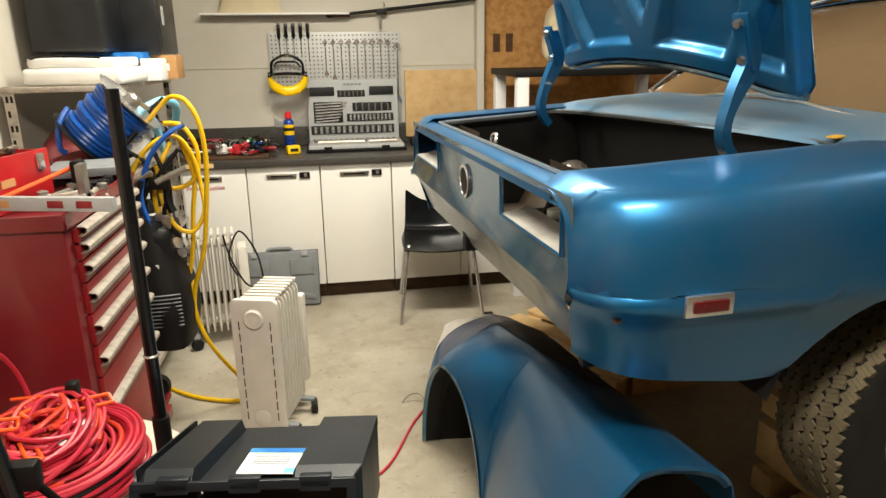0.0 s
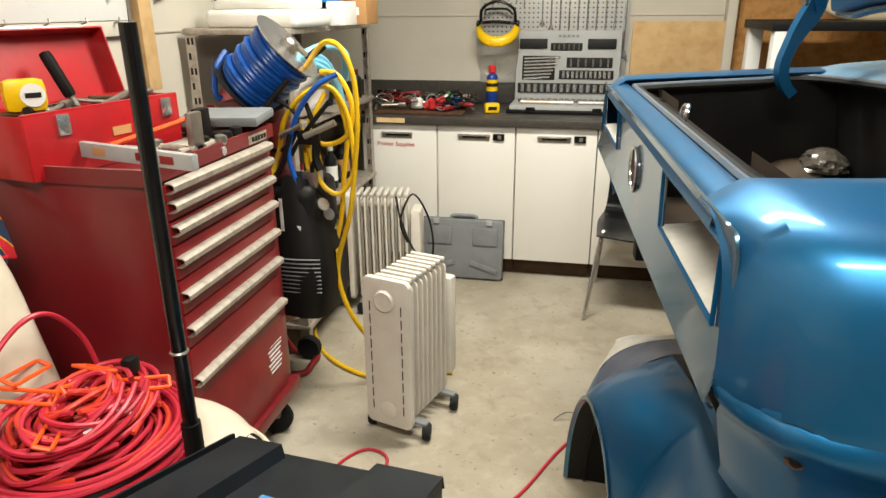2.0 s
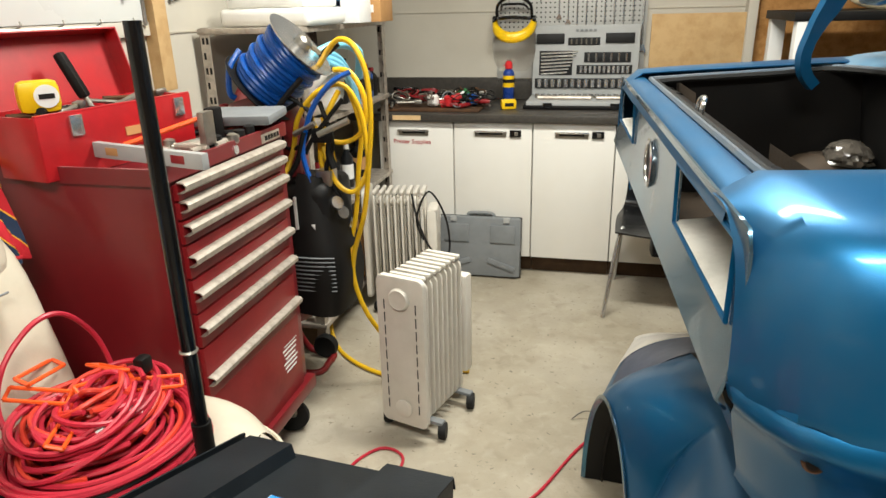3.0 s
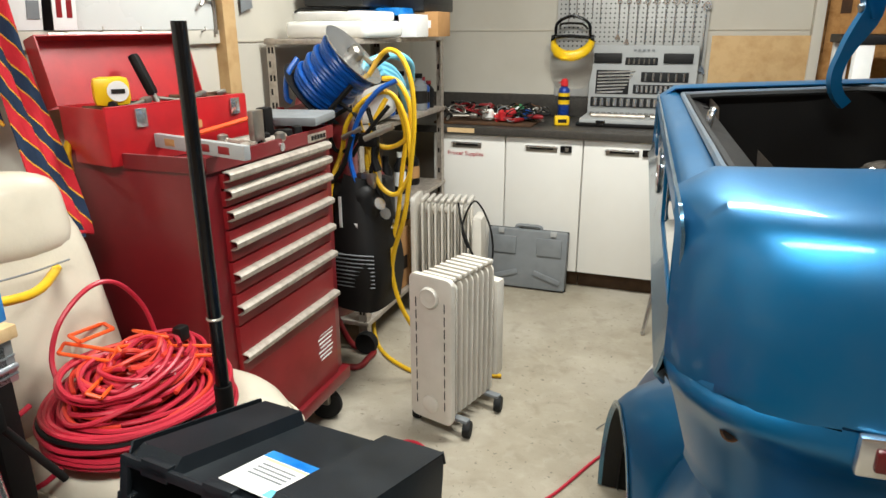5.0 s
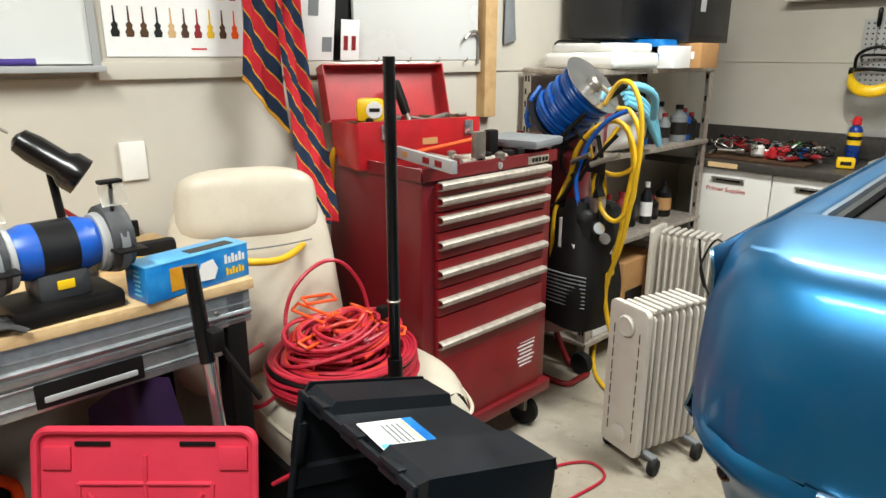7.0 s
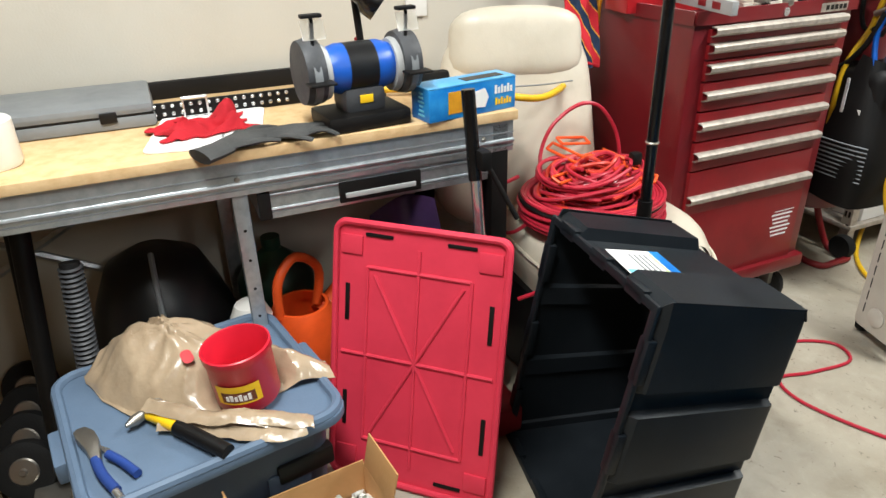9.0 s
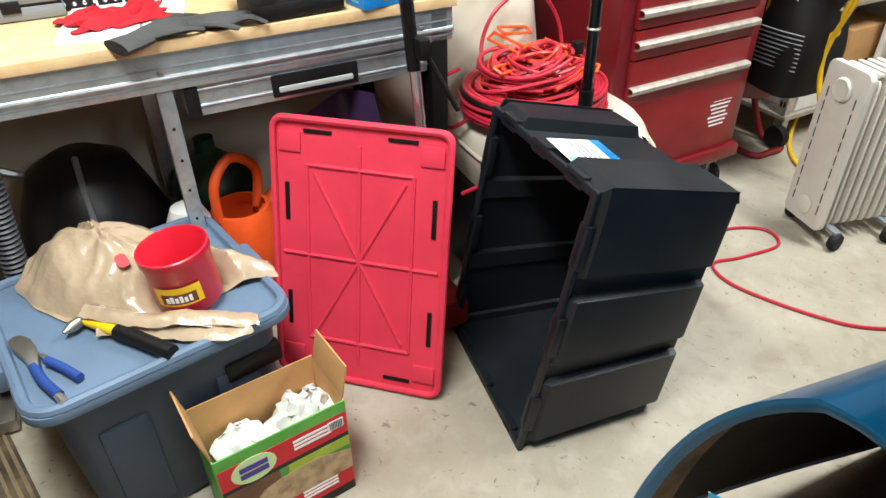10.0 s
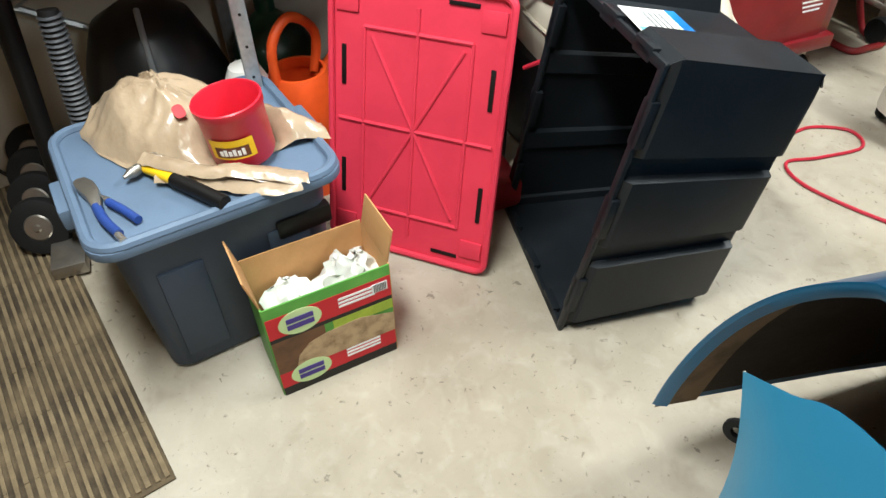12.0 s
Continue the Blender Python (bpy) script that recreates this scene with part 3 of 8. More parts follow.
for side in (-1, 1):
    y0 = side * 0.47
    arm = spline([(-0.066, y0, 1.235), (-0.090, y0, 1.262), (-0.102, y0, 1.295), (-0.100, y0, 1.335), (-0.078, y0, 1.395), (-0.040, y0, 1.470), (-0.046, y0, 1.52), (-0.068, y0, 1.575)], 5)
    rows = []
    for i, q in enumerate(arm):
        t = (arm[min(i + 1, len(arm) - 1)] - arm[max(i - 1, 0)]).normalized()
        n = Vector((-t.z, 0, t.x))
        w = 0.014 + 0.010 * min(1, max(0, (q.z - 1.36) / 0.08))
        rows.append([q + n * w + Vector((0, 0.016, 0)), q + n * w - Vector((0, 0.016, 0)), q - n * w - Vector((0, 0.016, 0)), q - n * w + Vector((0, 0.016, 0)), q + n * w + Vector((0, 0.016, 0))])
    arm_bm = sheet(rows)
    arm_bm.transform(HM)
    hinge = part("trunk_hinge", arm_bm, M_BLUE, car, "blue painted gooseneck hinge")
    plate = box(0.012, 0.050, 0.15, (-0.040, y0, 1.455), 0.004, m=Matrix.Translation((0, 0, 0)))
    plate.transform(Matrix.Translation((-0.040, 0, 1.455)) @ Matrix.Rotation(radians(-17), 4, "Y") @ Matrix.Translation((0.040, 0, -1.455)))
    plate.transform(HM)
    part("hinge_plate", plate, M_BLUE, hinge)
    for z in (1.485, 1.575):
        part("hinge_bolt", cyl(0.012, 0.016, HM @ pose(-0.046 - 0.3 * (z - 1.455), y0, z, 0, -107, 0), 6), M_STEEL, hinge)
# what lies in the trunk
thick(part("wheelhouse", smooth_sheet([[(0.42, 0.655, 0.88), (0.42, 0.50, 0.88), (0.42, 0.40, 0.88)], [(0.50, 0.655, 1.00), (0.50, 0.52, 0.99), (0.48, 0.40, 0.88)], [(0.62, 0.655, 1.02), (0.62, 0.52, 1.01), (0.62, 0.40, 0.88)], [(0.71, 0.655, 0.96), (0.71, 0.50, 0.95), (0.71, 0.40, 0.88)]], 4, 4), M_TRUNK, car, "dull inner wheelhouse"), 0.003)
for (u_, v_, k_, z_) in ((0.63, 0.56, 0.72, 1.010), (0.30, -0.12, 0.8, 0.888)):
    cl_rows = []
    for a_ in range(13):
        th = math.pi * a_ / 24
        cl_rows.append([(u_ + 0.09 * k_ * math.cos(th) * math.cos(p_) * (1 + 0.3 * noise.noise(Vector((3 * math.cos(p_), 3 * math.sin(p_), 5 * th + u_ * 9)))), v_ + 0.11 * k_ * math.cos(th) * math.sin(p_) * (1 + 0.3 * noise.noise(Vector((4 * math.cos(p_), 2 * math.sin(p_), 4 * th)))), z_ + 0.09 * k_ * math.sin(th)) for p_ in [2 * math.pi * q / 28 for q in range(29)]])
    cb = tagged(part("crumpled_bag", sheet(cl_rows), M_CRINKLE, None, smooth=20), "crumpled clear plastic bag in the trunk", "plastic bag")
    cb.matrix_world = pose(0.815, 2.95, 0, 0, 0, 4)
tc_ = tagged(part("cardboard_piece", box(0.16, 0.12, 0.10, (0, 0, 0), 0.004), M_CARD), "brown cardboard box in the trunk", "box")
tc_.matrix_world = pose(0.815, 2.95, 0, 0, 0, 4) @ pose(0.60, -0.22, 0.894, 0, 0, 20)
jug = thing("oil_bottle", pose(0.815, 2.95, 0, 0, 0, 4) @ pose(0.20, -0.60, 0.894), "small yellow and white bottle in the trunk", "bottle")
part("body", lathe([(0.035, 0), (0.04, 0.01), (0.04, 0.20), (0.02, 0.24)], 18), M_YELPL, jug)
part("cap", cyl(0.021, 0.025, pose(0, 0, 0.24), 14), M_PAPER, jug)
rng = thing("tie_down_ring", pose(0.815, 2.95, 0, 0, 0, 4) @ pose(0.30, -0.50, 1.16), "steel jack hook standing in the trunk", "hook")
part("ring", tube([(0, 0.0, -0.26), (0, 0, 0.02), (0.02, 0, 0.06), (0.05, 0, 0.06), (0.07, 0, 0.02), (0.07, 0, -0.26)], 0.010, 8), M_STEEL, rng)
cup = thing("paper_cup", pose(0.815, 2.95, 0, 0, 0, 4) @ pose(0.105, -0.635, 1.108), "small white and yellow cup inside the lamp opening", "cup")
part("body", lathe([(0.022, 0), (0.025, 0.055), (0.027, 0.057)], 18), M_YELPL, cup)
part("rim", lathe([(0.0262, 0.040), (0.0278, 0.058), (0.026, 0.06)], 18), M_PAPER, cup, "white rim")
# two small white bottle caps, turned as flat discs
for v_ in (-0.46, -0.54):
    o = tagged(part("plastic_pot", lathe([(0.020, 0), (0.022, 0.004), (0.022, 0.02), (0.018, 0.022)], 16), M_PAPER), "small white bottle cap inside the lamp opening", "pot", "pots in the lamp opening")
    o.matrix_world = pose(0.815, 2.95, 0, 0, 0, 4) @ pose(0.115, v_, 1.108)
part("ledge_plate", box(0.10, 0.38, 0.006, (0.125, -0.535, 1.1015), 0.001), M_TRUNK, car)
# side marker lamp
mark = part("side_marker", box(0.105, 0.012, 0.044, (0.230, -0.946, 1.018), 0.004), M_CHROME, car, "chrome bezel of the side marker lamp")
part("lens", box(0.076, 0.010, 0.024, (0.230, -0.953, 1.028), 0.003), M_LENS, mark, "dark red lens")
part("bolt_hole", cyl(0.007, 0.004, pose(0.075, -0.878, 1.003, 78, 0, -30), 12), M_BLACK, car)
part("rust_ring", lathe([(0.007, 0), (0.012, 0.0), (0.012, 0.0015), (0.007, 0.0015)], 16, pose(0.075, -0.877, 1.003, 78, 0, -30), cap=False), M_RUST, car)
# lower rear valance, floor pan and what hangs below
part("valance", smooth_sheet([[(0.03, v, 1.030), (0.002, v, 1.016), (0.012, v, 1.00), (0.030, v, 0.96), (0.055, v, 0.885)] for v in (-0.77, -0.4, 0, 0.4, 0.77)], 3, 4), M_VALANCE, car, "dented patchy lower rear panel, chrome reflections painted in")
part("underbody", box(2.8, 1.30, 0.05, (1.66, 0, 0.82), 0.01), M_BLACK, car)
part("frame_rail", box(2.4, 0.08, 0.10, (1.4, -0.48, 0.73), 0.01), M_BLACK, car)
part("frame_rail", box(2.4, 0.08, 0.10, (1.4, 0.48, 0.73), 0.01), M_BLACK, car)
part("bumper_bracket", box(0.05, 0.03, 0.09, (0.13, -0.66, 0.79), 0.006), M_BLACK, car)
part("bumper_bracket", box(0.05, 0.05, 0.085, (0.07, 0.16, 0.85), 0.008), M_BLACK, car, "black bumper bracket")
part("axle", rod((AXLE_U, -0.7, AXLE_Z - 0.05), (AXLE_U, 0.7, AXLE_Z - 0.05), 0.045), M_BLACK, car)
part("inner_wheelhouse", sheet([[(AXLE_U + 0.485 * math.cos(a), -0.66 - y, AXLE_Z + 0.485 * math.sin(a)) for a in [math.pi * (0.10 + 0.8 * k / 24) for k in range(25)]] for y in (0, 0.2)]), M_BLACK, car)
for side in (-1, 1):
    R = 0.345
    wheel = thing("wheel", None, "dusty worn tyre on a steel wheel", "")
    wheel.parent = car
    wheel.matrix_basis = pose(AXLE_U + 0.085, side * 0.765, AXLE_Z, 90, 0, 0)
    part("tyre", lathe([(0.19, -0.10), (0.27, -0.115), (R - 0.035, -0.112), (R - 0.014, -0.098), (R - 0.0065, -0.06), (R - 0.0055, 0), (R - 0.0065, 0.06), (R - 0.014, 0.098), (R - 0.035, 0.112), (0.27, 0.115), (0.19, 0.10)], 72, cap=False), M_RUBDK, wheel, "dark grooved tyre carcass")
    tread = bmesh.new()
    for i in range(58):
        for j in range(6):
            turn = 360 / 58 * (i + (0.5 if j % 2 else 0) + (0.12 if j in (2, 3) else 0))
            y = -0.0875 + 0.035 * j
            for k in range(3):
                box(0.013, 0.0106, 0.032 if j in (0, 5) else 0.0305, (0, 0, 0), 0, m=pose(0, 0, 0, 0, 0, turn) @ pose(R - 0.006 - (0.007 if j in (0, 5) else 0), 0, y, (26, -22, 30, -30, 22, -26)[j], (12 if j == 0 else -12 if j == 5 else 0), 0) @ pose(0, 0.0114 * (k - 1), -0.0152 + 0.002 * (k % 2)), bm=tread)
    part("tread", tread, M_RUBBER, wheel, "dusty brown tread blocks", smooth=0)
    part("rim", lathe([(0.05, 0.06), (0.12, 0.05), (0.17, 0.07), (0.19, 0.10), (0.195, -0.10), (0.15, -0.08)], 40, cap=False), M_STEEL, wheel)
# supports under the axle
for x, y, h in ((2.02, 2.66, 0.36), (1.86, 3.62, 0.36)):
    st = thing("wood_crib", pose(x, y, 0, 0, 0, 6), "stacked pine blocks holding up the car", "support blocks")
    for k in range(4):
        for s in (-0.09, 0.09):
            if k % 2:
                part("timber", box(0.09, 0.36, 0.088, (s, 0, 0.09 * k), 0.004), M_WOOD, st)
            else:
                part("timber", box(0.36, 0.09, 0.088, (0, s, 0.09 * k), 0.004), M_WOOD, st)
pal = thing("pallet", pose(1.78, 4.02, 0, 0, 0, 32), "low wooden pallet on the floor below the car", "pallet")
for k in range(3):
    part("bearer", box(0.9, 0.09, 0.09, (0, -0.35 + 0.35 * k, 0), 0.003), M_WOOD, pal)
for k in range(6):
    part("board", box(0.10, 0.84, 0.018, (-0.40 + 0.16 * k, 0, 0.092), 0.002), M_WOOD, pal)
crate = tagged(part("cardboard_box", box(0.42, 0.34, 0.30, (0, 0, 0), 0.004), M_CARD), "brown cardboard box under the car", "box")
crate.matrix_basis = pose(2.35, 4.40, 0, 0, 0, 12)

# ---- the loose fender standing on the floor ----
fender = thing("fender", pose(0, 0, 0), "loose metallic blue front fender standing on the floor", "car fender")
rows = []


def at_y(y, table):
    return float(np.interp(y, [q[0] for q in table], [q[1] for q in table]))


ARCH = (2.80, 3.285)
ys = [1.95 + 0.85 * k / 34 for k in range(34)] + [ARCH[0] + (ARCH[1] - ARCH[0]) * (0.5 - 0.5 * math.cos(math.pi * k / 40)) for k in range(41)] + [ARCH[1] + 0.33 * k / 14 for k in range(1, 15)]
for y in ys:
    rx = at_y(y, ((1.95, 0.975), (2.4, 0.985), (2.9, 1.0), (3.3, 1.0), (3.61, 1.01)))
    rz = at_y(y, ((1.95, 0.715), (2.4, 0.645), (2.8, 0.580), (3.0, 0.555), (3.2, 0.52), (3.4, 0.46), (3.55, 0.42), (3.615, 0.385)))
    bx_ = at_y(y, ((1.95, 0.745), (2.4, 0.79), (2.80, 0.84), (3.0, 0.775), (3.285, 0.715), (3.4, 0.74), (3.5, 0.79), (3.615, 0.86)))
    low = at_y(y, ((1.95, 0.15), (2.70, 0.015), (2.80, 0.003), (3.285, 0.003), (3.34, 0.10), (3.45, 0.22), (3.615, 0.34)))
    k = (y - ARCH[0]) / (ARCH[1] - ARCH[0])
    if 0 < k < 1:
        low = 0.003 + 0.428 * (1 - abs(2 * k - 1) ** 2.2) ** 0.5
        bx_ += 0.012 * math.sin(math.pi * k)
    ex_ = (1.22 - rx) / 0.36
    top = [(rx + a * ex_, rz - dz) for a, dz in ((0.36, 0.17), (0.345, 0.10), (0.30, 0.055), (0.22, 0.028), (0.15, 0.014), (0.07, 0.003), (0, 0.008))]
    cx_, cz_ = bx_ + 0.36 * (rx - bx_) - 0.03, low + 0.76 * (rz - low)
    side_ = [((1 - s) ** 2 * rx + 2 * s * (1 - s) * cx_ + s * s * bx_, (1 - s) ** 2 * (rz - 0.008) + 2 * s * (1 - s) * cz_ + s * s * low) for s in [j / 27 for j in range(1, 28)]]
    top = [(q.x, q.y) for q in spline([(a, z, 0) for a, z in top], 3)]
    back = max(0.0, 1 - (y - 1.95) / 0.7)
    rows.append([Vector((a, y + 0.15 * back * max(0.0, a - 0.76), z)) for a, z in top + side_])
skin = part("skin", sheet(rows), M_BLUE, fender, "metallic blue outer skin", smooth=80)
thick(skin, 0.0025)
arch_rows = rows[34:75]
lip = []
for r in arch_rows:
    q = r[-1]
    d = Vector((0, q.y - 0.5 * (ARCH[0] + ARCH[1]), (q.z - 0.12) * 0.9)).normalized()
    lip.append([q + Vector((-0.004, 0, 0)) + d * 0.004, q + Vector((-0.007, 0, 0)) - d * 0.006, q + Vector((0.006, 0, 0)) - d * 0.012, q + Vector((0.055, 0, 0)) - d * 0.014, q + Vector((0.06, 0, 0)) - d * 0.040])
thick(part("wheel_arch_lip", sheet([r[:3] for r in lip]), M_TAIL, fender, "worn folded lip of the wheel arch"), 0.003, 0)
thick(part("arch_return", sheet([r[2:] for r in lip]), M_BLACK, fender, "black return of the wheel arch lip"), 0.003, 0)
part("arch_liner", sheet([[q[3] + Vector((0.0, 0, 0.0)), q[3] + Vector((0.13, 0, -0.01)), q[3] + Vector((0.20, 0, -0.05))] for q in lip]), M_BLACK, fender, "dark inner edge of the wheel arch")
# black strip just above the skin, widening towards the nose
band = []
for r in [q for q in rows if 2.50 < q[18].y < 3.36]:
    x_in = at_y(r[18].y, ((1.95, 1.13), (2.6, 1.075), (3.0, 1.02), (3.5, 0.985)))
    cut = sorted([q for q in r[3:40]], key=lambda q: q.x)
    xs_ = [q.x for q in cut]
    band.append([Vector((x, float(np.interp(x, xs_, [q.y for q in cut])), 0.003 + float(np.interp(x, xs_, [q.z for q in cut])))) for x in [x_in + (1.195 - x_in) * k / 8 for k in range(9)]])
part("black_band", sheet(band), M_BLACK, fender, "black strip along the top")
part("inner_flange", sheet([[r[0], r[0] + Vector((0.05, 0, -0.012)), r[0] + Vector((0.055, 0, -0.05))] for r in rows[:80]]), M_PRIMER, fender, "grey bolt-on flange")
M_FILLER = mat("bare_pale_filler", "d4cfc6", 0.6, 0, "a9a8a6", 0.5, 12)
part("bare_nose", sheet([[q + Vector((-0.002, 0.003, 0.0035)) for q in r[4:44]] for r in rows[-6:]]), M_FILLER, fender, "pale bare edge of the nose")
part("primed_nose", sheet([[q + Vector((-0.0015, 0.001, 0.0025)) for q in r[6:38]] for r in rows[-18:-5]]), mat("violet_grey_primer", "5a6072", 0.4, 0.2, "3c4558", 0.7, 7, 0.05, 200), fender, "violet-grey primed nose")
part("nose_edge", tube([q + Vector((0, 0.004, 0)) for q in rows[-1][10:46:3]], 0.008, 8, 2), M_FILLER, fender, "pale bare edge of the nose")
part("inner_brace", smooth_sheet([[r[k] + Vector((0.006, 0.002, -0.006)) for k in (45, 38, 31, 24, 18)] for r in (rows[0], rows[2], rows[4])], 3, 5), mat("scuffed_brown_primer", "8a7458", 0.7, 0.1, "3d3024", 0.8, 12, 0.4, 70), fender, "brown rust-stained inner bracing")
thick(part("inner_skin", sheet([[q + Vector((0.004, 0.0, -0.006)) for q in r[2:45]] for r in rows[1:34]]), M_INNER, fender, "dark rust-stained inside of the skin"), 0.001)
part("inner_apron", sheet([[r[0] + Vector((0.0, 0.02, -0.004)), Vector((r[0].x - 0.01, r[0].y + 0.02, 0.5 * r[0].z)), Vector((r[0].x - 0.02, r[0].y + 0.02, 0.004))] for r in rows[1:34]]), M_INNER, fender, "dark inner apron")
axis_pt = Vector((1.08, 1.98, 0.36))
part("rear_flange", sheet([[q, q.lerp(axis_pt, 0.03), q.lerp(axis_pt, 0.075) + Vector((0, 0.012, 0))] for q in rows[0][4:47]]), M_BLUE, fender, "blue folded rear flange")
panel = thing("valance_panel", pose(0, 0, 0), "loose light blue body panel propped by the fender", "body panel")
M_LIGHTBLUE = mat("light_blue_paint", (0.045, 0.26, 0.46, 1), 0.36, 0.35, (0.03, 0.20, 0.38, 1), 0.4, 4, 0.03, 500, 0.3)
thick(part("skin", smooth_sheet([[(1.03, 1.78, 0.004), (1.10, 1.74, 0.004), (1.20, 1.74, 0.004), (1.34, 1.78, 0.004)], [(1.015, 1.84, 0.28), (1.09, 1.80, 0.30), (1.18, 1.80, 0.30), (1.34, 1.83, 0.30)], [(0.985, 1.87, 0.41), (1.05, 1.85, 0.45), (1.14, 1.85, 0.48), (1.34, 1.86, 0.48)], [(0.93, 1.89, 0.52), (1.0, 1.895, 0.555), (1.085, 1.90, 0.60), (1.34, 1.90, 0.60)]], 5, 5), M_LIGHTBLUE, panel), 0.003)
part("edge_flange", tube([(1.02, 1.845, 0.28), (0.985, 1.87, 0.41), (0.93, 1.89, 0.52)], 0.002, 6), M_FILLER, panel, "pale chipped edge")
part("rubber_washer", lathe([(0.010, 0), (0.022, 0.002), (0.022, 0.008), (0.010, 0.010)], 20, pose(0.965, 1.885, 0.425, 80, 0, 30), cap=False), M_RUBDK, panel)


# ---- the counter at the back ----
CF = 5.005
CW = 0.432
for i in range(5):
    x = -0.52 + CW * (i + 0.5) + 0.002
    cab = thing("base_cabinet", pose(x, CF, 0), "white laminate base cabinet with a chrome handle" if i < 3 else "white laminate base cabinet beside the car", "cabinet", "cabinets below the counter")
    part("body", box(CW - 0.004, 0.56, 0.76, (0, 0.30, 0.105)), M_WHITECAB, cab)
    part("plinth", box(CW - 0.004, 0.50, 0.105, (0, 0.33, 0.0)), mat("dark_kick_board", "4d3a28", 0.8, 0, "2c2118", 0.6, 8) if i == 0 else bpy.data.materials["dark_kick_board"], cab, "dark brown kick board")
    door = part("door", box(CW - 0.008, 0.018, 0.755, (0, 0.009, 0.108), 0.002), M_WHITECAB, cab)
    if i < 4:
        part("handle", box(0.178, 0.022, 0.010, (-0.01, -0.012, 0.812), 0.004), M_CHROME, door, "brushed metal handle")
        part("handle_plate", box(0.170, 0.006, 0.026, (-0.01, -0.003, 0.788), 0.002), M_STEEL, door)
        # black strip paints the shade between handle bar and plate
        part("handle_shadow_gap", box(0.13, 0.004, 0.010, (-0.01, -0.007, 0.800), 0.001), M_BLACK, door, "black strip painting the shade under the bar")
    if i in (1, 2):
        lock = part("child_lock", box(0.062, 0.014, 0.036, (0.125, -0.007, 0.79), 0.004), M_BLACKGL, door, "black plastic child lock")
        part("tab", box(0.02, 0.006, 0.02, (0.13, -0.016, 0.798), 0.002), M_STEEL, lock)
    if i == 0:
        words("Printer Supplies", 0.034, pose(-0.02, -0.002, 0.742, 90, 0, 0), mat("red_lettering", "b0202c", 0.6), door)
counter = tagged(part("worktop", box(2.62, 0.625, 0.042, (0.505, 5.285, 0.868), 0.006), M_COUNTER), "dark speckled laminate worktop with a worn edge", "worktop")
tagged(part("backsplash", box(2.62, 0.022, 0.13, (0.505, 5.586, 0.912), 0.004), M_COUNTER), "dark laminate upstand behind the worktop", "backsplash")
part("worn_edge_strip", box(0.16, 0.003, 0.026, (-0.34, 4.9725, 0.876)), M_PLY, None).parent = counter
TOP = 0.911

# socket set, standing open against the wall
case = thing("socket_set", pose(0.585, 5.33, TOP + 0.01), "open light grey socket set case full of chrome tools", "tool case")
tray = part("base_tray", box(0.60, 0.30, 0.035, (0, 0, 0), 0.012), M_GREYLT, case)
lidp = part("lid_tray", box(0.60, 0.035, 0.40, (0, 0.165, 0.02), 0.012, m=pose(0, 0, 0, -6)), M_GREYLT, case)
part("base_shell", box(0.63, 0.31, 0.02, (0, 0, -0.008), 0.006), M_BLACK, case)
tm = Matrix.Translation((0, 0.145, 0.02)) @ pose(0, 0, 0, -6)


def on_lid(b):
    b.transform(tm)
    return b


def socket(parent, x, z, r, h):
    part("socket", on_lid(cyl(r, h, pose(x, -0.008, z), 10, 0.001)), M_CHROME, parent)


# near-black plates on the grey tray paint the shade in its tool recesses
M_RECESS = mat("recess_shade_plastic", "121213", 0.6, 0, "1c1c1d", 0.5, 10)
for x, z, sx, sz in ((-0.008, 0.050, 0.55, 0.056), (0.11, 0.130, 0.31, 0.050), (0.125, 0.195, 0.26, 0.056), (-0.165, 0.124, 0.19, 0.136), (-0.01, 0.290, 0.18, 0.042)):
    part("recess", on_lid(box(sx, 0.004, sz, (x, -0.0005, z), 0.002)), M_RECESS, lidp, "dark plate painting the shade of a recess")
for k in range(14):
    socket(lidp, -0.255 + 0.038 * k, 0.055, 0.013, 0.045)
for k in range(11):
    socket(lidp, -0.02 + 0.026 * k, 0.135, 0.009, 0.04)
for k in range(6):
    part("driver_bit", on_lid(rod((0.02 + 0.042 * k, -0.004, 0.20), (0.02 + 0.042 * k, -0.004, 0.245), 0.006, 6)), M_CHROME, lidp)
for k in range(7):
    part("spanner", on_lid(rod((-0.25, -0.004, 0.13 + 0.019 * k), (-0.10 + 0.01 * k, -0.004, 0.14 + 0.019 * k), 0.0055, 6)), M_CHROME, lidp)
for x in (-0.20, 0.19):
    part("bit_pouch", on_lid(box(0.16, 0.01, 0.055, (x, -0.005, 0.30), 0.004)), M_BLACK, lidp)
for k in range(6):
    part("hex_key", on_lid(rod((-0.08 + 0.028 * k, -0.004, 0.295), (-0.08 + 0.028 * k, -0.004, 0.325), 0.005, 6)), M_STEEL, lidp)
for k in range(5):
    part("marking_bar", on_lid(box(0.016, 0.003, 0.012, (-0.05 + 0.025 * k, -0.0015, 0.365))), M_GREYPL, lidp)
for k in range(16):
    part("socket", cyl(0.011, 0.02, pose(-0.26 + 0.034 * k, 0.07, 0.028), 10, 0.001), M_CHROME, tray)
for k in range(12):
    part("socket", cyl(0.014, 0.02, pose(-0.25 + 0.044 * k, 0.0, 0.028), 10, 0.001), M_STEEL, tray)
part("ratchet", rod((-0.24, -0.08, 0.045), (0.05, -0.085, 0.045), 0.012, 8), M_DUSTST, tray)
part("ratchet", rod((0.08, -0.08, 0.045), (0.26, -0.075, 0.045), 0.010, 8), M_DUSTST, tray)
for s in (-0.18, 0.18):
    part("latch", box(0.05, 0.012, 0.03, (s, -0.155, -0.004), 0.003), M_BLACKGL, case)

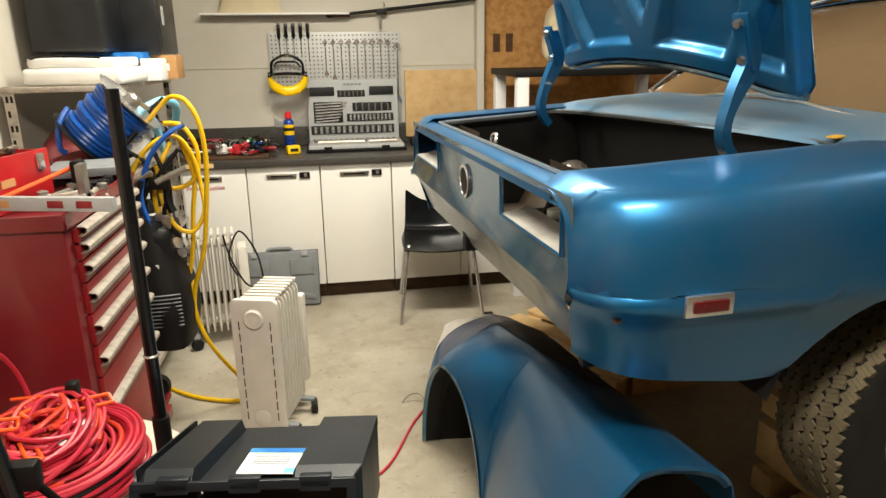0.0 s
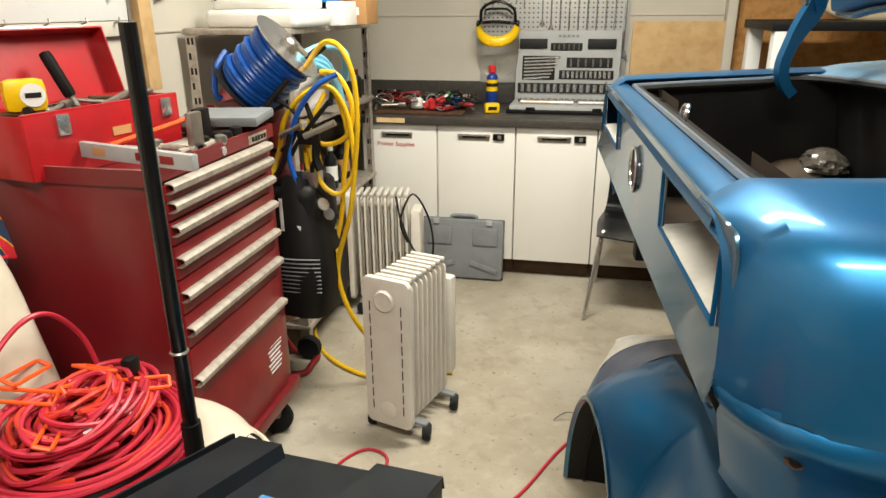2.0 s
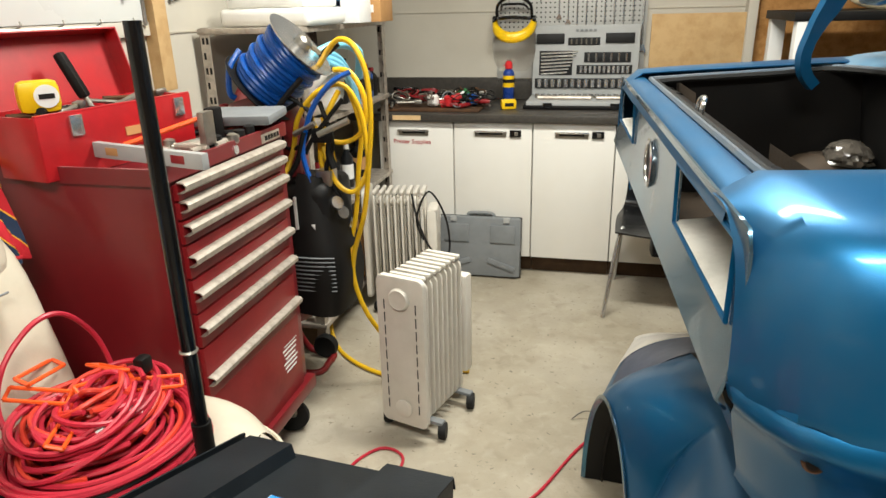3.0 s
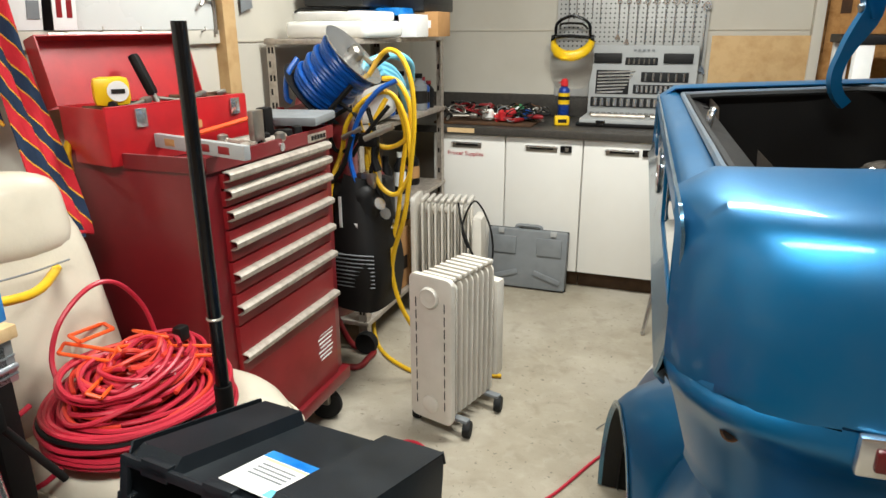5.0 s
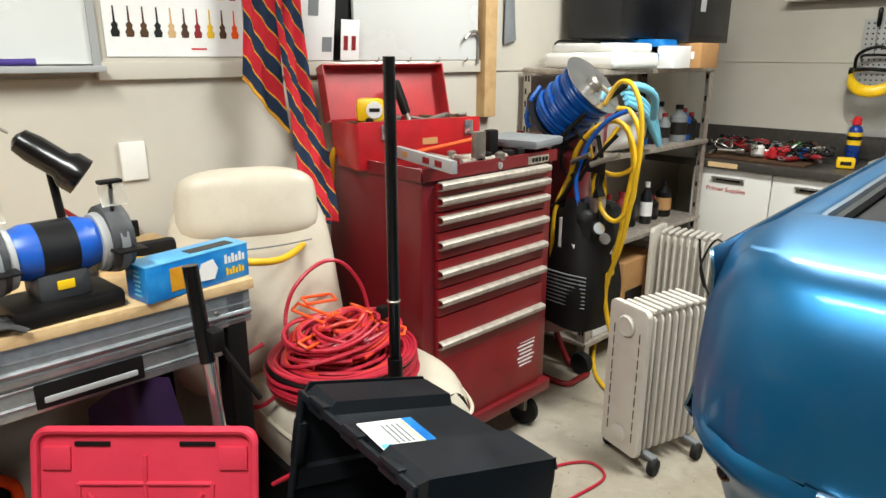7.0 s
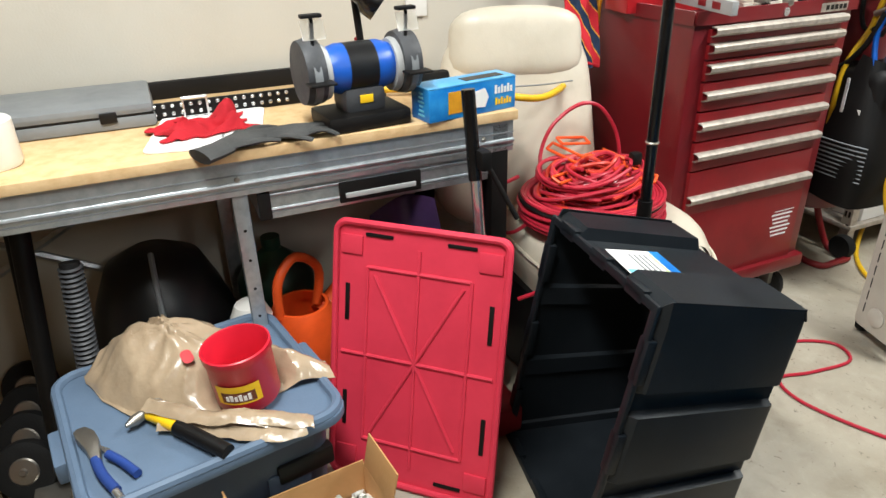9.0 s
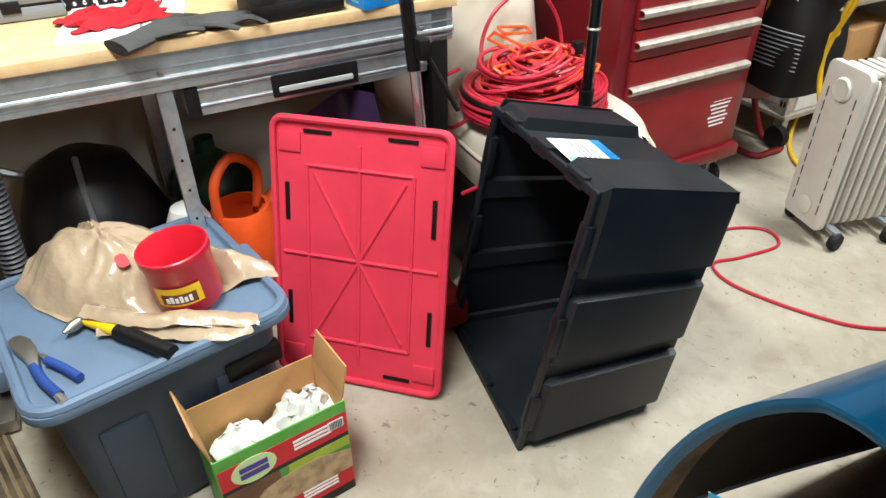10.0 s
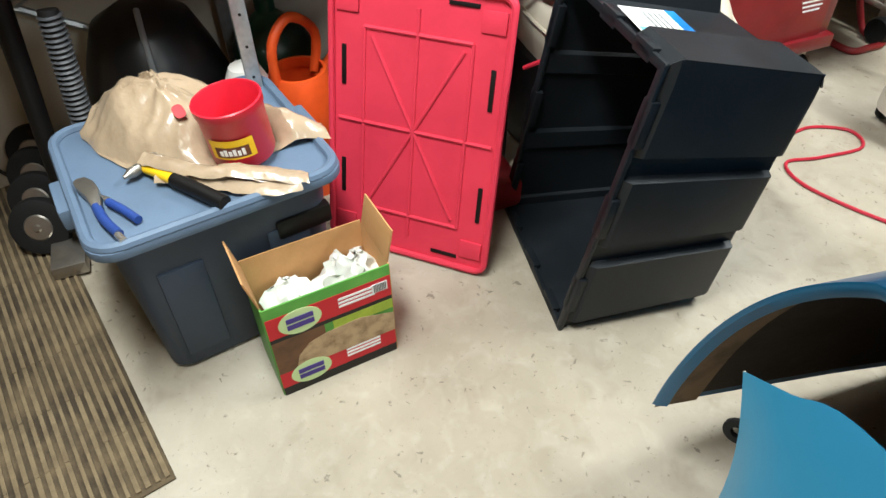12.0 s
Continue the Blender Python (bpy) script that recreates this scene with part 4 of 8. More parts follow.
# pegboard with hanging tools
peg = tagged(part("pegboard", box(0.85, 0.006, 0.62, (0.49, YB - 0.022, 1.02), 0.001), mat("grey_perforated_steel", "b3b2ae", 0.5, 0.4, "9a9994", 0.4, 10)), "light grey perforated metal tool panel on the wall", "pegboard")
holes = bmesh.new()
for a in range(32):
    for b_ in range(13):
        lathe([(0.005, 0), (0.005, 0.001)], 6, pose(0.085 + 0.0262 * a, YB - 0.0252, 1.305 + 0.0262 * b_, 90, 0, 0), holes)
ph = part("perforation", holes, M_BLACK, peg, smooth=0)
tagged(ph, kind="stuff")


def wrench(x, z, length, s):
    w = thing("combination_wrench", pose(x, YB - 0.036, z), "chrome combination wrench hanging on the pegboard", "wrench", "wrenches on the pegboard")
    b = rod((0, 0, -0.01), (0, 0, -length), 0.0045 * s, 8)
    lathe([(0.008 * s, -0.004), (0.016 * s, -0.004), (0.016 * s, 0.004), (0.008 * s, 0.004), (0.008 * s, -0.004)], 14, pose(0, 0, 0, 90), b, False)
    slab([(-0.006 * s, 0), (0.006 * s, 0), (0.017 * s, -0.022 * s), (0.012 * s, -0.036 * s), (0.006 * s, -0.024 * s), (-0.006 * s, -0.024 * s), (-0.012 * s, -0.036 * s), (-0.017 * s, -0.022 * s)], -0.004, 0.004, m=pose(0, 0, -length + 0.012, 90), bm=b)
    part("shaft", b, M_CHROME, w)
    part("peg_hook", tube([(0, 0.012, 0.004), (0, -0.014, 0.0), (0, -0.016, 0.012)], 0.002, 6), M_STEEL, w)


for k in range(9):
    wrench(0.425 + 0.0515 * k, 1.575, 0.19 + 0.028 * k, 0.9 + 0.05 * k)
wrench(0.895, 1.545, 0.33, 1.5)
for k in range(5):
    sd = thing("screwdriver", pose(0.135 + 0.046 * k, YB - 0.042, 1.60), "black-handled screwdriver hanging on the pegboard", "screwdriver", "screwdrivers on the pegboard")
    part("handle", lathe([(0.006, 0.0), (0.012, 0.015), (0.011, 0.06), (0.013, 0.085), (0.008, 0.095)], 10), M_BLACKGL, sd)
    part("blade", rod((0, 0, 0.002), (0, 0, -0.11 - 0.03 * (k % 2 == 0)), 0.003, 6), M_CHROME, sd)

# face shield
fs = thing("face_shield", pose(0.175, YB - 0.10, 1.33), "black face shield with a yellow brow guard and clear visor", "face shield")
part("brow_guard", smooth_sheet([[(r * math.cos(a), -r * math.sin(a) * 0.8, z - 0.075 * math.sin(a)) for a in [math.pi * k / 8 for k in range(9)]] for r, z in ((0.10, 0.055), (0.122, 0.045), (0.128, 0.01), (0.115, -0.005))], 3, 3), M_YELPL, fs, "yellow brow guard")
vis = part("visor", smooth_sheet([[(r * math.cos(a), -r * math.sin(a) * 0.8, z) for a in [math.pi * k / 8 for k in range(9)]] for r, z in ((0.125, -0.03), (0.13, -0.10), (0.115, -0.19), (0.08, -0.24))], 3, 3), glass("smoky_visor", (0.75, 0.7, 0.62, 1), 0.15), fs, "clear scratched visor")
vis.visible_shadow = False
hb = tube([(-0.10, 0, 0.05), (-0.09, -0.02, 0.13), (0, -0.03, 0.17), (0.09, -0.02, 0.13), (0.10, 0, 0.05)], 0.009, 8)
tube([(-0.10, 0.0, 0.05), (-0.07, -0.09, 0.055), (0, -0.115, 0.06), (0.07, -0.09, 0.055), (0.10, 0, 0.05)], 0.010, 8, bm=hb)
tube([(-0.08, 0.02, 0.10), (-0.06, -0.06, 0.125), (0, -0.08, 0.13), (0.06, -0.06, 0.125), (0.08, 0.02, 0.10)], 0.007, 8, bm=hb)
part("headband", hb, M_BLACKGL, fs)
for s in (-0.105, 0.105):
    part("knob", cyl(0.022, 0.02, pose(s, 0, 0.045, 0, 90 if s > 0 else -90, 0), 12, 0.003), M_BLACKGL, fs)

# spray can
can = thing("spray_can", pose(0.165, 5.36, TOP), "blue and yellow spray can with a red cap", "spray can")
part("body", lathe([(0.030, 0), (0.033, 0.004), (0.033, 0.175), (0.028, 0.19), (0.016, 0.2)], 24), mat("blue_tin_print", "23408f", 0.3, 0.2, "1b2f6a", 0.3, 20), can)
part("yellow_band", lathe([(0.0335, 0.10), (0.0335, 0.165)], 24, cap=False), M_YELPL, can)
part("marking_bar", lathe([(0.034, 0.125), (0.034, 0.145)], 24, cap=False), M_BLKPRINT, can)
part("cap", lathe([(0.017, 0.2), (0.022, 0.205), (0.020, 0.235), (0.010, 0.245)], 20), mat("red_cap_plastic", "c8262a", 0.35), can)
part("straw", rod((-0.03, -0.02, 0.222), (0.02, 0, 0.225), 0.003, 6), bpy.data.materials["red_cap_plastic"], can)
tape = thing("tape_measure", pose(0.19, 5.18, TOP, 0, 0, 20), "yellow tape measure lying on the worktop", "tape measure")
part("case", box(0.085, 0.05, 0.055, (0, 0, 0), 0.014), M_YELPL, tape)
part("label", box(0.05, 0.052, 0.02, (0, 0, 0.017), 0.002), M_BLKPRINT, tape)

# clutter on the worktop, each piece a small tool
random.seed(11)
tray2 = tagged(part("metal_tray", box(0.58, 0.24, 0.014, (-0.24, 5.16, TOP), 0.004), M_RUST), "shallow rusty tray of loose hand tools", "tray")
kinds = [("pliers", M_BLACK), ("cable", M_BLACKGL), ("screwdriver", M_REDDK), ("hand_tool", M_STEEL), ("hand_tool", M_BLACK), ("cable", M_GREYPL)]
for k in range(30):
    kind, mm = kinds[k % 6]
    x, y, a = random.uniform(-0.50, 0.08), random.uniform(5.06, 5.45), random.uniform(0, 180)
    z = TOP + 0.016 + 0.02 * random.random() + 0.02 * (y > 5.2)
    ob = thing(kind, pose(x, y, z, 0, 0, a), {"pliers": "black-handled pliers lying on the worktop", "cable": "tangled thin cable lying on the worktop", "screwdriver": "red-handled screwdriver lying on the worktop", "hand_tool": "worn steel hand tool on the worktop"}[kind], kind.replace("_", " "), "tools on the worktop")
    if kind == "pliers":
        b = tube([(-0.08, 0.02, 0.008), (-0.03, 0.018, 0.008), (0, 0, 0.008)], 0.008, 8)
        tube([(-0.08, -0.02, 0.008), (-0.03, -0.018, 0.008), (0, 0, 0.008)], 0.008, 8, bm=b)
        part("grip", b, mm, ob)
        part("jaw", box(0.055, 0.018, 0.014, (0.025, 0, 0.001), 0.004), M_STEEL, ob)
    elif kind == "cable":
        r = random.uniform(0.035, 0.07)
        part("loop", tube([(r * math.cos(t) * (1 + 0.2 * math.sin(3 * t)), r * 0.7 * math.sin(t), 0.006 + 0.012 * (1 + math.sin(2 * t))) for t in [0.7 * j for j in range(16)]], 0.004, 6), mm, ob)
    elif kind == "screwdriver":
        part("handle", lathe([(0.008, 0), (0.014, 0.02), (0.012, 0.07), (0.009, 0.09)], 10, pose(-0.05, 0, 0.014, 0, 90, 0)), mm, ob)
        part("blade", rod((0.04, 0, 0.014), (0.12, 0, 0.014), 0.003, 6), M_STEEL, ob)
    else:
        part("head", box(0.045, 0.03, 0.026, (0.05, 0, 0), 0.008), mm, ob)
        part("bar", rod((-0.07, 0, 0.010), (0.04, 0, 0.012), 0.008, 8), M_STEEL, ob)
for x, y, mm, nm, lab in ((-0.13, 5.12, mat("bright_red_plastic", "c2262c", 0.4), "tape_roll", "bright red plastic tool on the worktop"), (-0.02, 5.20, M_BLUEHOSE, "putty_tub", "small blue tub on the worktop"), (-0.23, 5.14, M_WHITEPL, "glue_bottle", "white plastic bottle lying on the worktop")):
    o = thing(nm, pose(x, y, TOP + 0.02, 0, 0, random.uniform(0, 90)), lab, nm.replace("_", " "))
    part("body", lathe([(0.024, 0), (0.034, 0.006), (0.034, 0.05), (0.022, 0.062)], 16, pose(0, 0, 0, 0, 0, 0)), mm, o)
    part("cap", lathe([(0.012, 0.062), (0.012, 0.075), (0.008, 0.078)], 12), M_BLACKGL, o)
for k in range(16):
    x, y = random.uniform(-0.46, 0.02), random.uniform(5.10, 5.40)
    r = random.uniform(0.03, 0.06)
    ob = thing("cable", pose(x, y, TOP + 0.03 + 0.02 * random.random(), random.uniform(-20, 20), random.uniform(-15, 15), random.uniform(0, 180)), "tangled thin cable lying on the worktop", "cable", "tools on the worktop")
    part("loop", tube([(r * (1.4 + 0.3 * math.sin(2.3 * t + k)) * math.cos(t), r * 0.8 * math.sin(t + 0.2 * k), 0.010 + 0.018 * (1 + math.sin(1.7 * t + k))) for t in [0.75 * j for j in range(18)]], random.choice([0.003, 0.0045, 0.006]), 6), random.choice([M_BLACK, M_BLACK, M_BLACKGL, M_RUST, M_REDDK, M_STEEL]), ob)
packet = thing("seed_packet", pose(-0.10, 5.26, TOP + 0.045, 18, -24, 30), "glossy green packet lying on the tools", "packet")
part("pouch", box(0.13, 0.10, 0.020, (0, 0, 0), 0.009), M_GREEN, packet)
part("print_bar", box(0.08, 0.03, 0.001, (0, 0.01, 0.0201)), M_PAPER, packet)
redtool = thing("stud_finder", pose(-0.12, 5.14, TOP + 0.03, 0, -20, 15), "bright red plastic hand tool on the worktop", "hand tool")
part("shell", box(0.13, 0.055, 0.045, (0, 0, 0), 0.016), bpy.data.materials["bright_red_plastic"], redtool)
part("window", box(0.04, 0.03, 0.001, (0.02, 0, 0.0452)), M_SCREEN, redtool)
drill = thing("cordless_drill", pose(-0.06, 5.34, TOP, 0, 0, 30), "green electric drill lying on the worktop", "drill")
part("body", lathe([(0.018, 0), (0.034, 0.03), (0.034, 0.13), (0.02, 0.16)], 16, pose(-0.08, 0, 0.04, 0, 90, 0)), M_GREEN, drill)
part("grip", box(0.05, 0.12, 0.04, (-0.03, -0.06, 0.012), 0.012), M_GREEN, drill)
part("chuck", lathe([(0.012, 0), (0.018, 0.02), (0.010, 0.05)], 14, pose(0.08, 0, 0.04, 0, 90, 0)), M_STEEL, drill)
wood = tagged(part("board", box(0.50, 0.022, 0.44, (1.19, 5.56, 0.95), 0.003, m=pose(0, 0, 0, 2)), M_WOOD), "pale wooden board leaning on the wall", "board")
small = tagged(part("black_box", box(0.22, 0.10, 0.05, (1.06, 5.40, TOP), 0.006), M_BLACK), "low black box on the worktop", "box")

# long clamp, wire and the roll above
cl = thing("caulking_gun", pose(0, 0, 0), "long dark metal bar clamp hung on the wall", "clamp")
part("bar", rod((0.45, YB - 0.05, 1.735), (1.44, YB - 0.05, 1.84), 0.011, 8), M_BLACK, cl)
part("jaw", box(0.07, 0.035, 0.035, (0.80, YB - 0.05, 1.745), 0.008), M_BLACK, cl)
part("pad", box(0.16, 0.022, 0.03, (0.52, YB - 0.05, 1.73), 0.008), mat("dull_red_brown", "5a3028", 0.5), cl)
part("screw", rod((0.79, YB - 0.05, 1.75), (0.79, YB - 0.05, 1.65), 0.006, 8), M_STEEL, cl)
part("hook", tube([(0.82, YB, 1.82), (0.82, YB - 0.06, 1.80), (0.80, YB - 0.06, 1.76)], 0.004, 6), M_STEEL, cl)
sh0 = tagged(part("narrow_shelf", box(0.92, 0.10, 0.012, (0.13, YB - 0.05, 1.745), 0.002), M_WHITEPL), "narrow white shelf edge on the wall", "shelf")
rag = tagged(thick(part("cloth", smooth_sheet([[(-0.22, YB - 0.02, 1.757), (-0.20, YB - 0.06, 1.757), (0.0, YB - 0.06, 1.757), (0.16, YB - 0.04, 1.757)], [(-0.20, YB - 0.02, 1.85), (-0.16, YB - 0.05, 1.86), (0.02, YB - 0.06, 1.85), (0.15, YB - 0.03, 1.86)], [(-0.17, YB - 0.02, 1.97), (-0.12, YB - 0.05, 1.98), (0.02, YB - 0.05, 1.98), (0.14, YB - 0.03, 1.98)]], 4, 4), M_BEIGE), 0.006), "beige cloth bundle on the narrow shelf", "cloth")

# plastic chair by the cabinets
ch = thing("chair", pose(1.02, 4.73, 0, 0, 0, -5), "black plastic shell chair with chrome legs", "chair")
thick(part("seat", smooth_sheet([[(-0.21, -0.20, 0.425), (0, -0.22, 0.415), (0.21, -0.20, 0.425)], [(-0.22, 0.0, 0.44), (0, 0.0, 0.425), (0.22, 0.0, 0.44)], [(-0.20, 0.18, 0.445), (0, 0.20, 0.43), (0.20, 0.18, 0.445)], [(-0.19, 0.235, 0.52), (0, 0.26, 0.52), (0.19, 0.235, 0.52)], [(-0.18, 0.27, 0.70), (0, 0.30, 0.70), (0.18, 0.27, 0.70)], [(-0.14, 0.29, 0.80), (0, 0.32, 0.82), (0.14, 0.29, 0.80)]], 5, 5), M_BLACKGL, ch, "black moulded seat shell"), 0.008)
for sx in (-1, 1):
    part("leg", tube([(sx * 0.17, -0.12, 0.42), (sx * 0.19, -0.16, 0.40), (sx * 0.24, -0.25, 0.004)], 0.011, 10, 5), M_CHROME, ch)
    part("leg", tube([(sx * 0.17, 0.12, 0.42), (sx * 0.19, 0.15, 0.40), (sx * 0.23, 0.26, 0.004)], 0.011, 10, 5), M_CHROME, ch)
part("stretcher", rod((-0.18, -0.13, 0.415), (0.18, -0.13, 0.415), 0.009), M_CHROME, ch)

# grey tool case against the cabinets
gc = thing("tool_case", pose(0.07, 4.975, 0, -7, 0, 0), "closed grey plastic tool case leaning on the cabinets", "tool case")
part("shell", box(0.46, 0.07, 0.34, (0, -0.035, 0.002), 0.018), M_GREYPL, gc)
for s in (-1, 1):
    part("rib", box(0.14, 0.012, 0.10, (s * 0.13, -0.074, 0.20), 0.005), M_GREYPL, gc)
    part("rib", box(0.16, 0.012, 0.03, (s * 0.12, -0.074, 0.06), 0.005, m=pose(0, 0, 0, 0, s * 18, 0)), M_GREYPL, gc)
    part("latch", box(0.035, 0.012, 0.03, (s * 0.15, -0.074, 0.315), 0.003), M_GREYLT, gc)
part("handle", tube([(-0.07, -0.035, 0.335), (-0.06, -0.035, 0.358), (0.06, -0.035, 0.358), (0.07, -0.035, 0.335)], 0.010, 8), M_GREYPL, gc)
part("seam", box(0.464, 0.006, 0.344, (0, -0.035, 0.0), 0.017), M_BLACK, gc)


# oil radiators
def radiator(m, n, label, depth=0.15):
    r = thing("oil_radiator", m, label, "radiator", "oil radiators")
    pitch = 0.034
    L = pitch * (n - 1)
    for k in range(n):
        x = -L / 2 + pitch * k
        out = [(px, pz + 0.335) for px, pz in rounded(depth, 0.54, 0.03, 4)]
        b = slab(out, -0.0045, 0.0045, m=pose(x, 0, 0, 90, 0, 90))
        box(0.024, 0.042, 0.50, (x, 0, 0.085), 0.012, bm=b)
        part("fin", b, M_RAD, r)
        part("fin_top", box(0.020, depth - 0.01, 0.018, (x, 0, 0.602), 0.008), M_RAD, r)
    part("header_tube", rod((-L / 2, 0, 0.55), (L / 2, 0, 0.55), 0.024), M_RAD, r)
    part("header_tube", rod((-L / 2, 0, 0.12), (L / 2, 0, 0.12), 0.024), M_RAD, r)
    front = part("end_panel", slab(rounded(depth + 0.035, 0.565, 0.025, 5), -0.012, 0.012, 0.005, m=pose(-L / 2 - 0.045, 0, 0.345, 90, 0, 90)), M_RAD, r)
    part("boss", lathe([(0.040, 0), (0.040, 0.006), (0.034, 0.012), (0.030, 0.010), (0.010, 0.011)], 24, pose(-L / 2 - 0.058, 0, 0.55, 0, -90, 0)), M_RAD, front)
    part("boss", lathe([(0.034, 0), (0.034, 0.005), (0.028, 0.008)], 24, pose(-L / 2 - 0.058, 0, 0.13, 0, -90, 0)), M_RAD, front)
    for s in (-1, 1):
        for k in range(9):
            part("slot", box(0.003, 0.004, 0.035, (-L / 2 - 0.0565, s * 0.062, 0.12 + 0.048 * k)), M_BLACK, front)
    for x in (-L / 2 + 0.01, L / 2 - 0.01):
        bar = part("caster_bar", box(0.03, 0.24, 0.014, (x, 0, 0.056), 0.004), M_GREYPL, r)
        for s in (-1, 1):
            part("caster", lathe([(0.010, -0.014), (0.029, -0.014), (0.032, -0.006), (0.032, 0.006), (0.029, 0.014), (0.010, 0.014)], 18, pose(x, s * 0.115, 0.032, 90, 0, 20)), M_RUBDK, bar)
    part("control_box", box(0.05, depth + 0.02, 0.40, (L / 2 + 0.045, 0, 0.13), 0.012), M_RAD, r)
    part("power_cord", tube([(L / 2 + 0.07, 0.03, 0.20), (L / 2 + 0.14, 0.04, 0.16), (L / 2 + 0.15, 0.03, 0.05), (L / 2 + 0.08, 0.02, 0.012), (L / 2 + 0.02, 0.10, 0.008)], 0.005, 6), M_BLACK, r)
    return r


radiator(pose(0.135, 3.535, 0, 0, 0, 74), 8, "cream-white oil-filled radiator on casters in the open floor")
radiator(pose(-0.25, 4.50, 0, 0, 0, 8), 8, "cream-white oil-filled radiator beside the shelves, cord wound on")
cw = tagged(part("wound_cord", tube([(-0.16, 4.40, 0.62), (-0.13, 4.38, 0.50), (-0.06, 4.36, 0.36), (0.02, 4.38, 0.34), (0.0, 4.42, 0.50), (-0.08, 4.42, 0.63), (-0.14, 4.40, 0.50), (-0.10, 4.37, 0.40)], 0.005, 6), M_BLACK), "black power cord wound over the radiator", "cord")


# ---- the tool chest and what lies on it ----
chest = thing("tool_chest", pose(-0.535, 3.065, 0) @ Matrix.Diagonal((1, 0.905, 1, 1)), "red rolling tool chest with dusty drawer trims", "tool chest")
part("carcass", box(0.50, 0.72, 0.90, (0, 0, 0.19), 0.012), M_RED, chest)
part("top_rim", sheet([[(0.255, -0.365, 1.085), (0.255, 0.365, 1.085), (-0.255, 0.365, 1.085), (-0.255, -0.365, 1.085), (0.255, -0.365, 1.085)], [(0.255, -0.365, 1.125), (0.255, 0.365, 1.125), (-0.255, 0.365, 1.125), (-0.255, -0.365, 1.125), (0.255, -0.365, 1.125)]]), M_RED, chest)
thick(chest.children[-1], 0.012, 0)
part("base_rail", box(0.54, 0.735, 0.05, (0.01, 0, 0.165), 0.008), M_RED, chest)
edges = [1.075, 1.03, 0.982, 0.918, 0.826, 0.730, 0.632, 0.478]
for k in range(7):
    z1 = edges[k]
    z0 = edges[k + 1]
    dr = part("drawer", box(0.016, 0.60, z1 - z0 - 0.006, (0.256, 0.0, z0 + 0.003), 0.003), M_REDDK, chest)
    hz = [1.052, 1.004, 0.944, 0.862, 0.767, 0.669, 0.520][k]
    prof = [(0.262, -0.001), (0.276, 0.0), (0.287, 0.008), (0.288, 0.020), (0.282, 0.026), (0.262, 0.028)]
    part("drawer_trim", sheet([[(a, y, hz + b_) for a, b_ in prof] for y in (-0.30, -0.1, 0.1, 0.30)]), M_DUSTST, dr, "dusty aluminium drawer trim")
    thick(dr.children[-1], 0.003)
part("kick_panel", box(0.014, 0.60, 0.27, (0.256, 0, 0.215), 0.003), M_REDDK, chest)
warn = part("warning_print", box(0.001, 0.10, 0.002, (0.2638, 0.22, 0.41)), M_PAPER, chest, "white warning print")
for k in range(6):
    part("print_line", box(0.001, 0.11 - 0.015 * (k % 3), 0.006, (0.2638, 0.21, 0.395 - 0.016 * k)), M_PAPER, chest)
part("badge", box(0.006, 0.13, 0.028, (0.258, 0.25, 1.086), 0.004), M_DUSTST, chest, "worn metal badge")
for k in range(5):
    part("badge_bar", box(0.002, 0.014, 0.014, (0.2615, 0.215 + 0.021 * k, 1.093)), M_BLKPRINT, chest)
part("lock", cyl(0.013, 0.008, pose(0.256, 0.02, 1.10, 0, 90, 0), 16), M_CHROME, chest)
part("sticker", box(0.002, 0.09, 0.018, (0.2565, -0.27, 1.085)), M_BLKPRINT, chest)
for sx in (-0.2, 0.2):
    for sy in (-0.30, 0.30):
        c = part("caster", lathe([(0.02, -0.018), (0.058, -0.018), (0.064, 0), (0.058, 0.018), (0.02, 0.018)], 24, pose(sx, sy, 0.065, 90, 0, 20)), M_RUBDK, chest)
        part("fork", box(0.05, 0.06, 0.10, (sx, sy, 0.07), 0.01), M_STEEL, c)
tbm = pose(-0.60, 2.957, 1.092, 0, 0, -11)
tb = thing("toolbox", tbm, "small red steel toolbox with its lid open", "toolbox")
for sx, sy, cx, cy in ((0.004, 0.48, 0.10, 0), (0.004, 0.48, -0.10, 0), (0.20, 0.004, 0, 0.24), (0.20, 0.004, 0, -0.24)):
    part("side_panel", box(sx, sy, 0.15, (cx, cy, 0.0), 0.001), M_TOOLBOX, tb)
part("bottom_panel", box(0.20, 0.48, 0.006, (0, 0, 0.0)), M_TOOLBOX, tb)
lid_bm = box(0.19, 0.49, 0.004, (0.095, 0, 0.055))
for y in (-0.243, 0.243):
    box(0.19, 0.004, 0.055, (0.095, y, 0), 0, bm=lid_bm)
box(0.004, 0.49, 0.055, (0.19, 0, 0), 0, bm=lid_bm)
lid_bm.transform(pose(-0.10, 0, 0.15, 0, -106, 0))
lid = part("lid", lid_bm, M_TOOLBOX, tb, "open lid with a scuffed inside")
part("front_flange", box(0.012, 0.478, 0.006, (0.096, 0, 0.149), 0.002), M_TOOLBOX, tb)
for y in (-0.14, 0.19):
    part("latch", box(0.008, 0.035, 0.05, (0.105, y, 0.095), 0.003), M_CHROME, tb)
part("plate", box(0.003, 0.06, 0.022, (0.103, 0.03, 0.07)), M_CARD, tb)
part("rivet_strip", rod((-0.16, -0.2, 0.335), (-0.16, 0.2, 0.335), 0.004, 6), M_STEEL, lid)
mt = thing("tape_measure", pose(-0.645, 2.83, 1.235, 0, 0, 50), "worn yellow tape measure in the toolbox", "tape measure")
part("case", box(0.095, 0.05, 0.08, (0, 0, 0), 0.02), M_YELPL, mt)
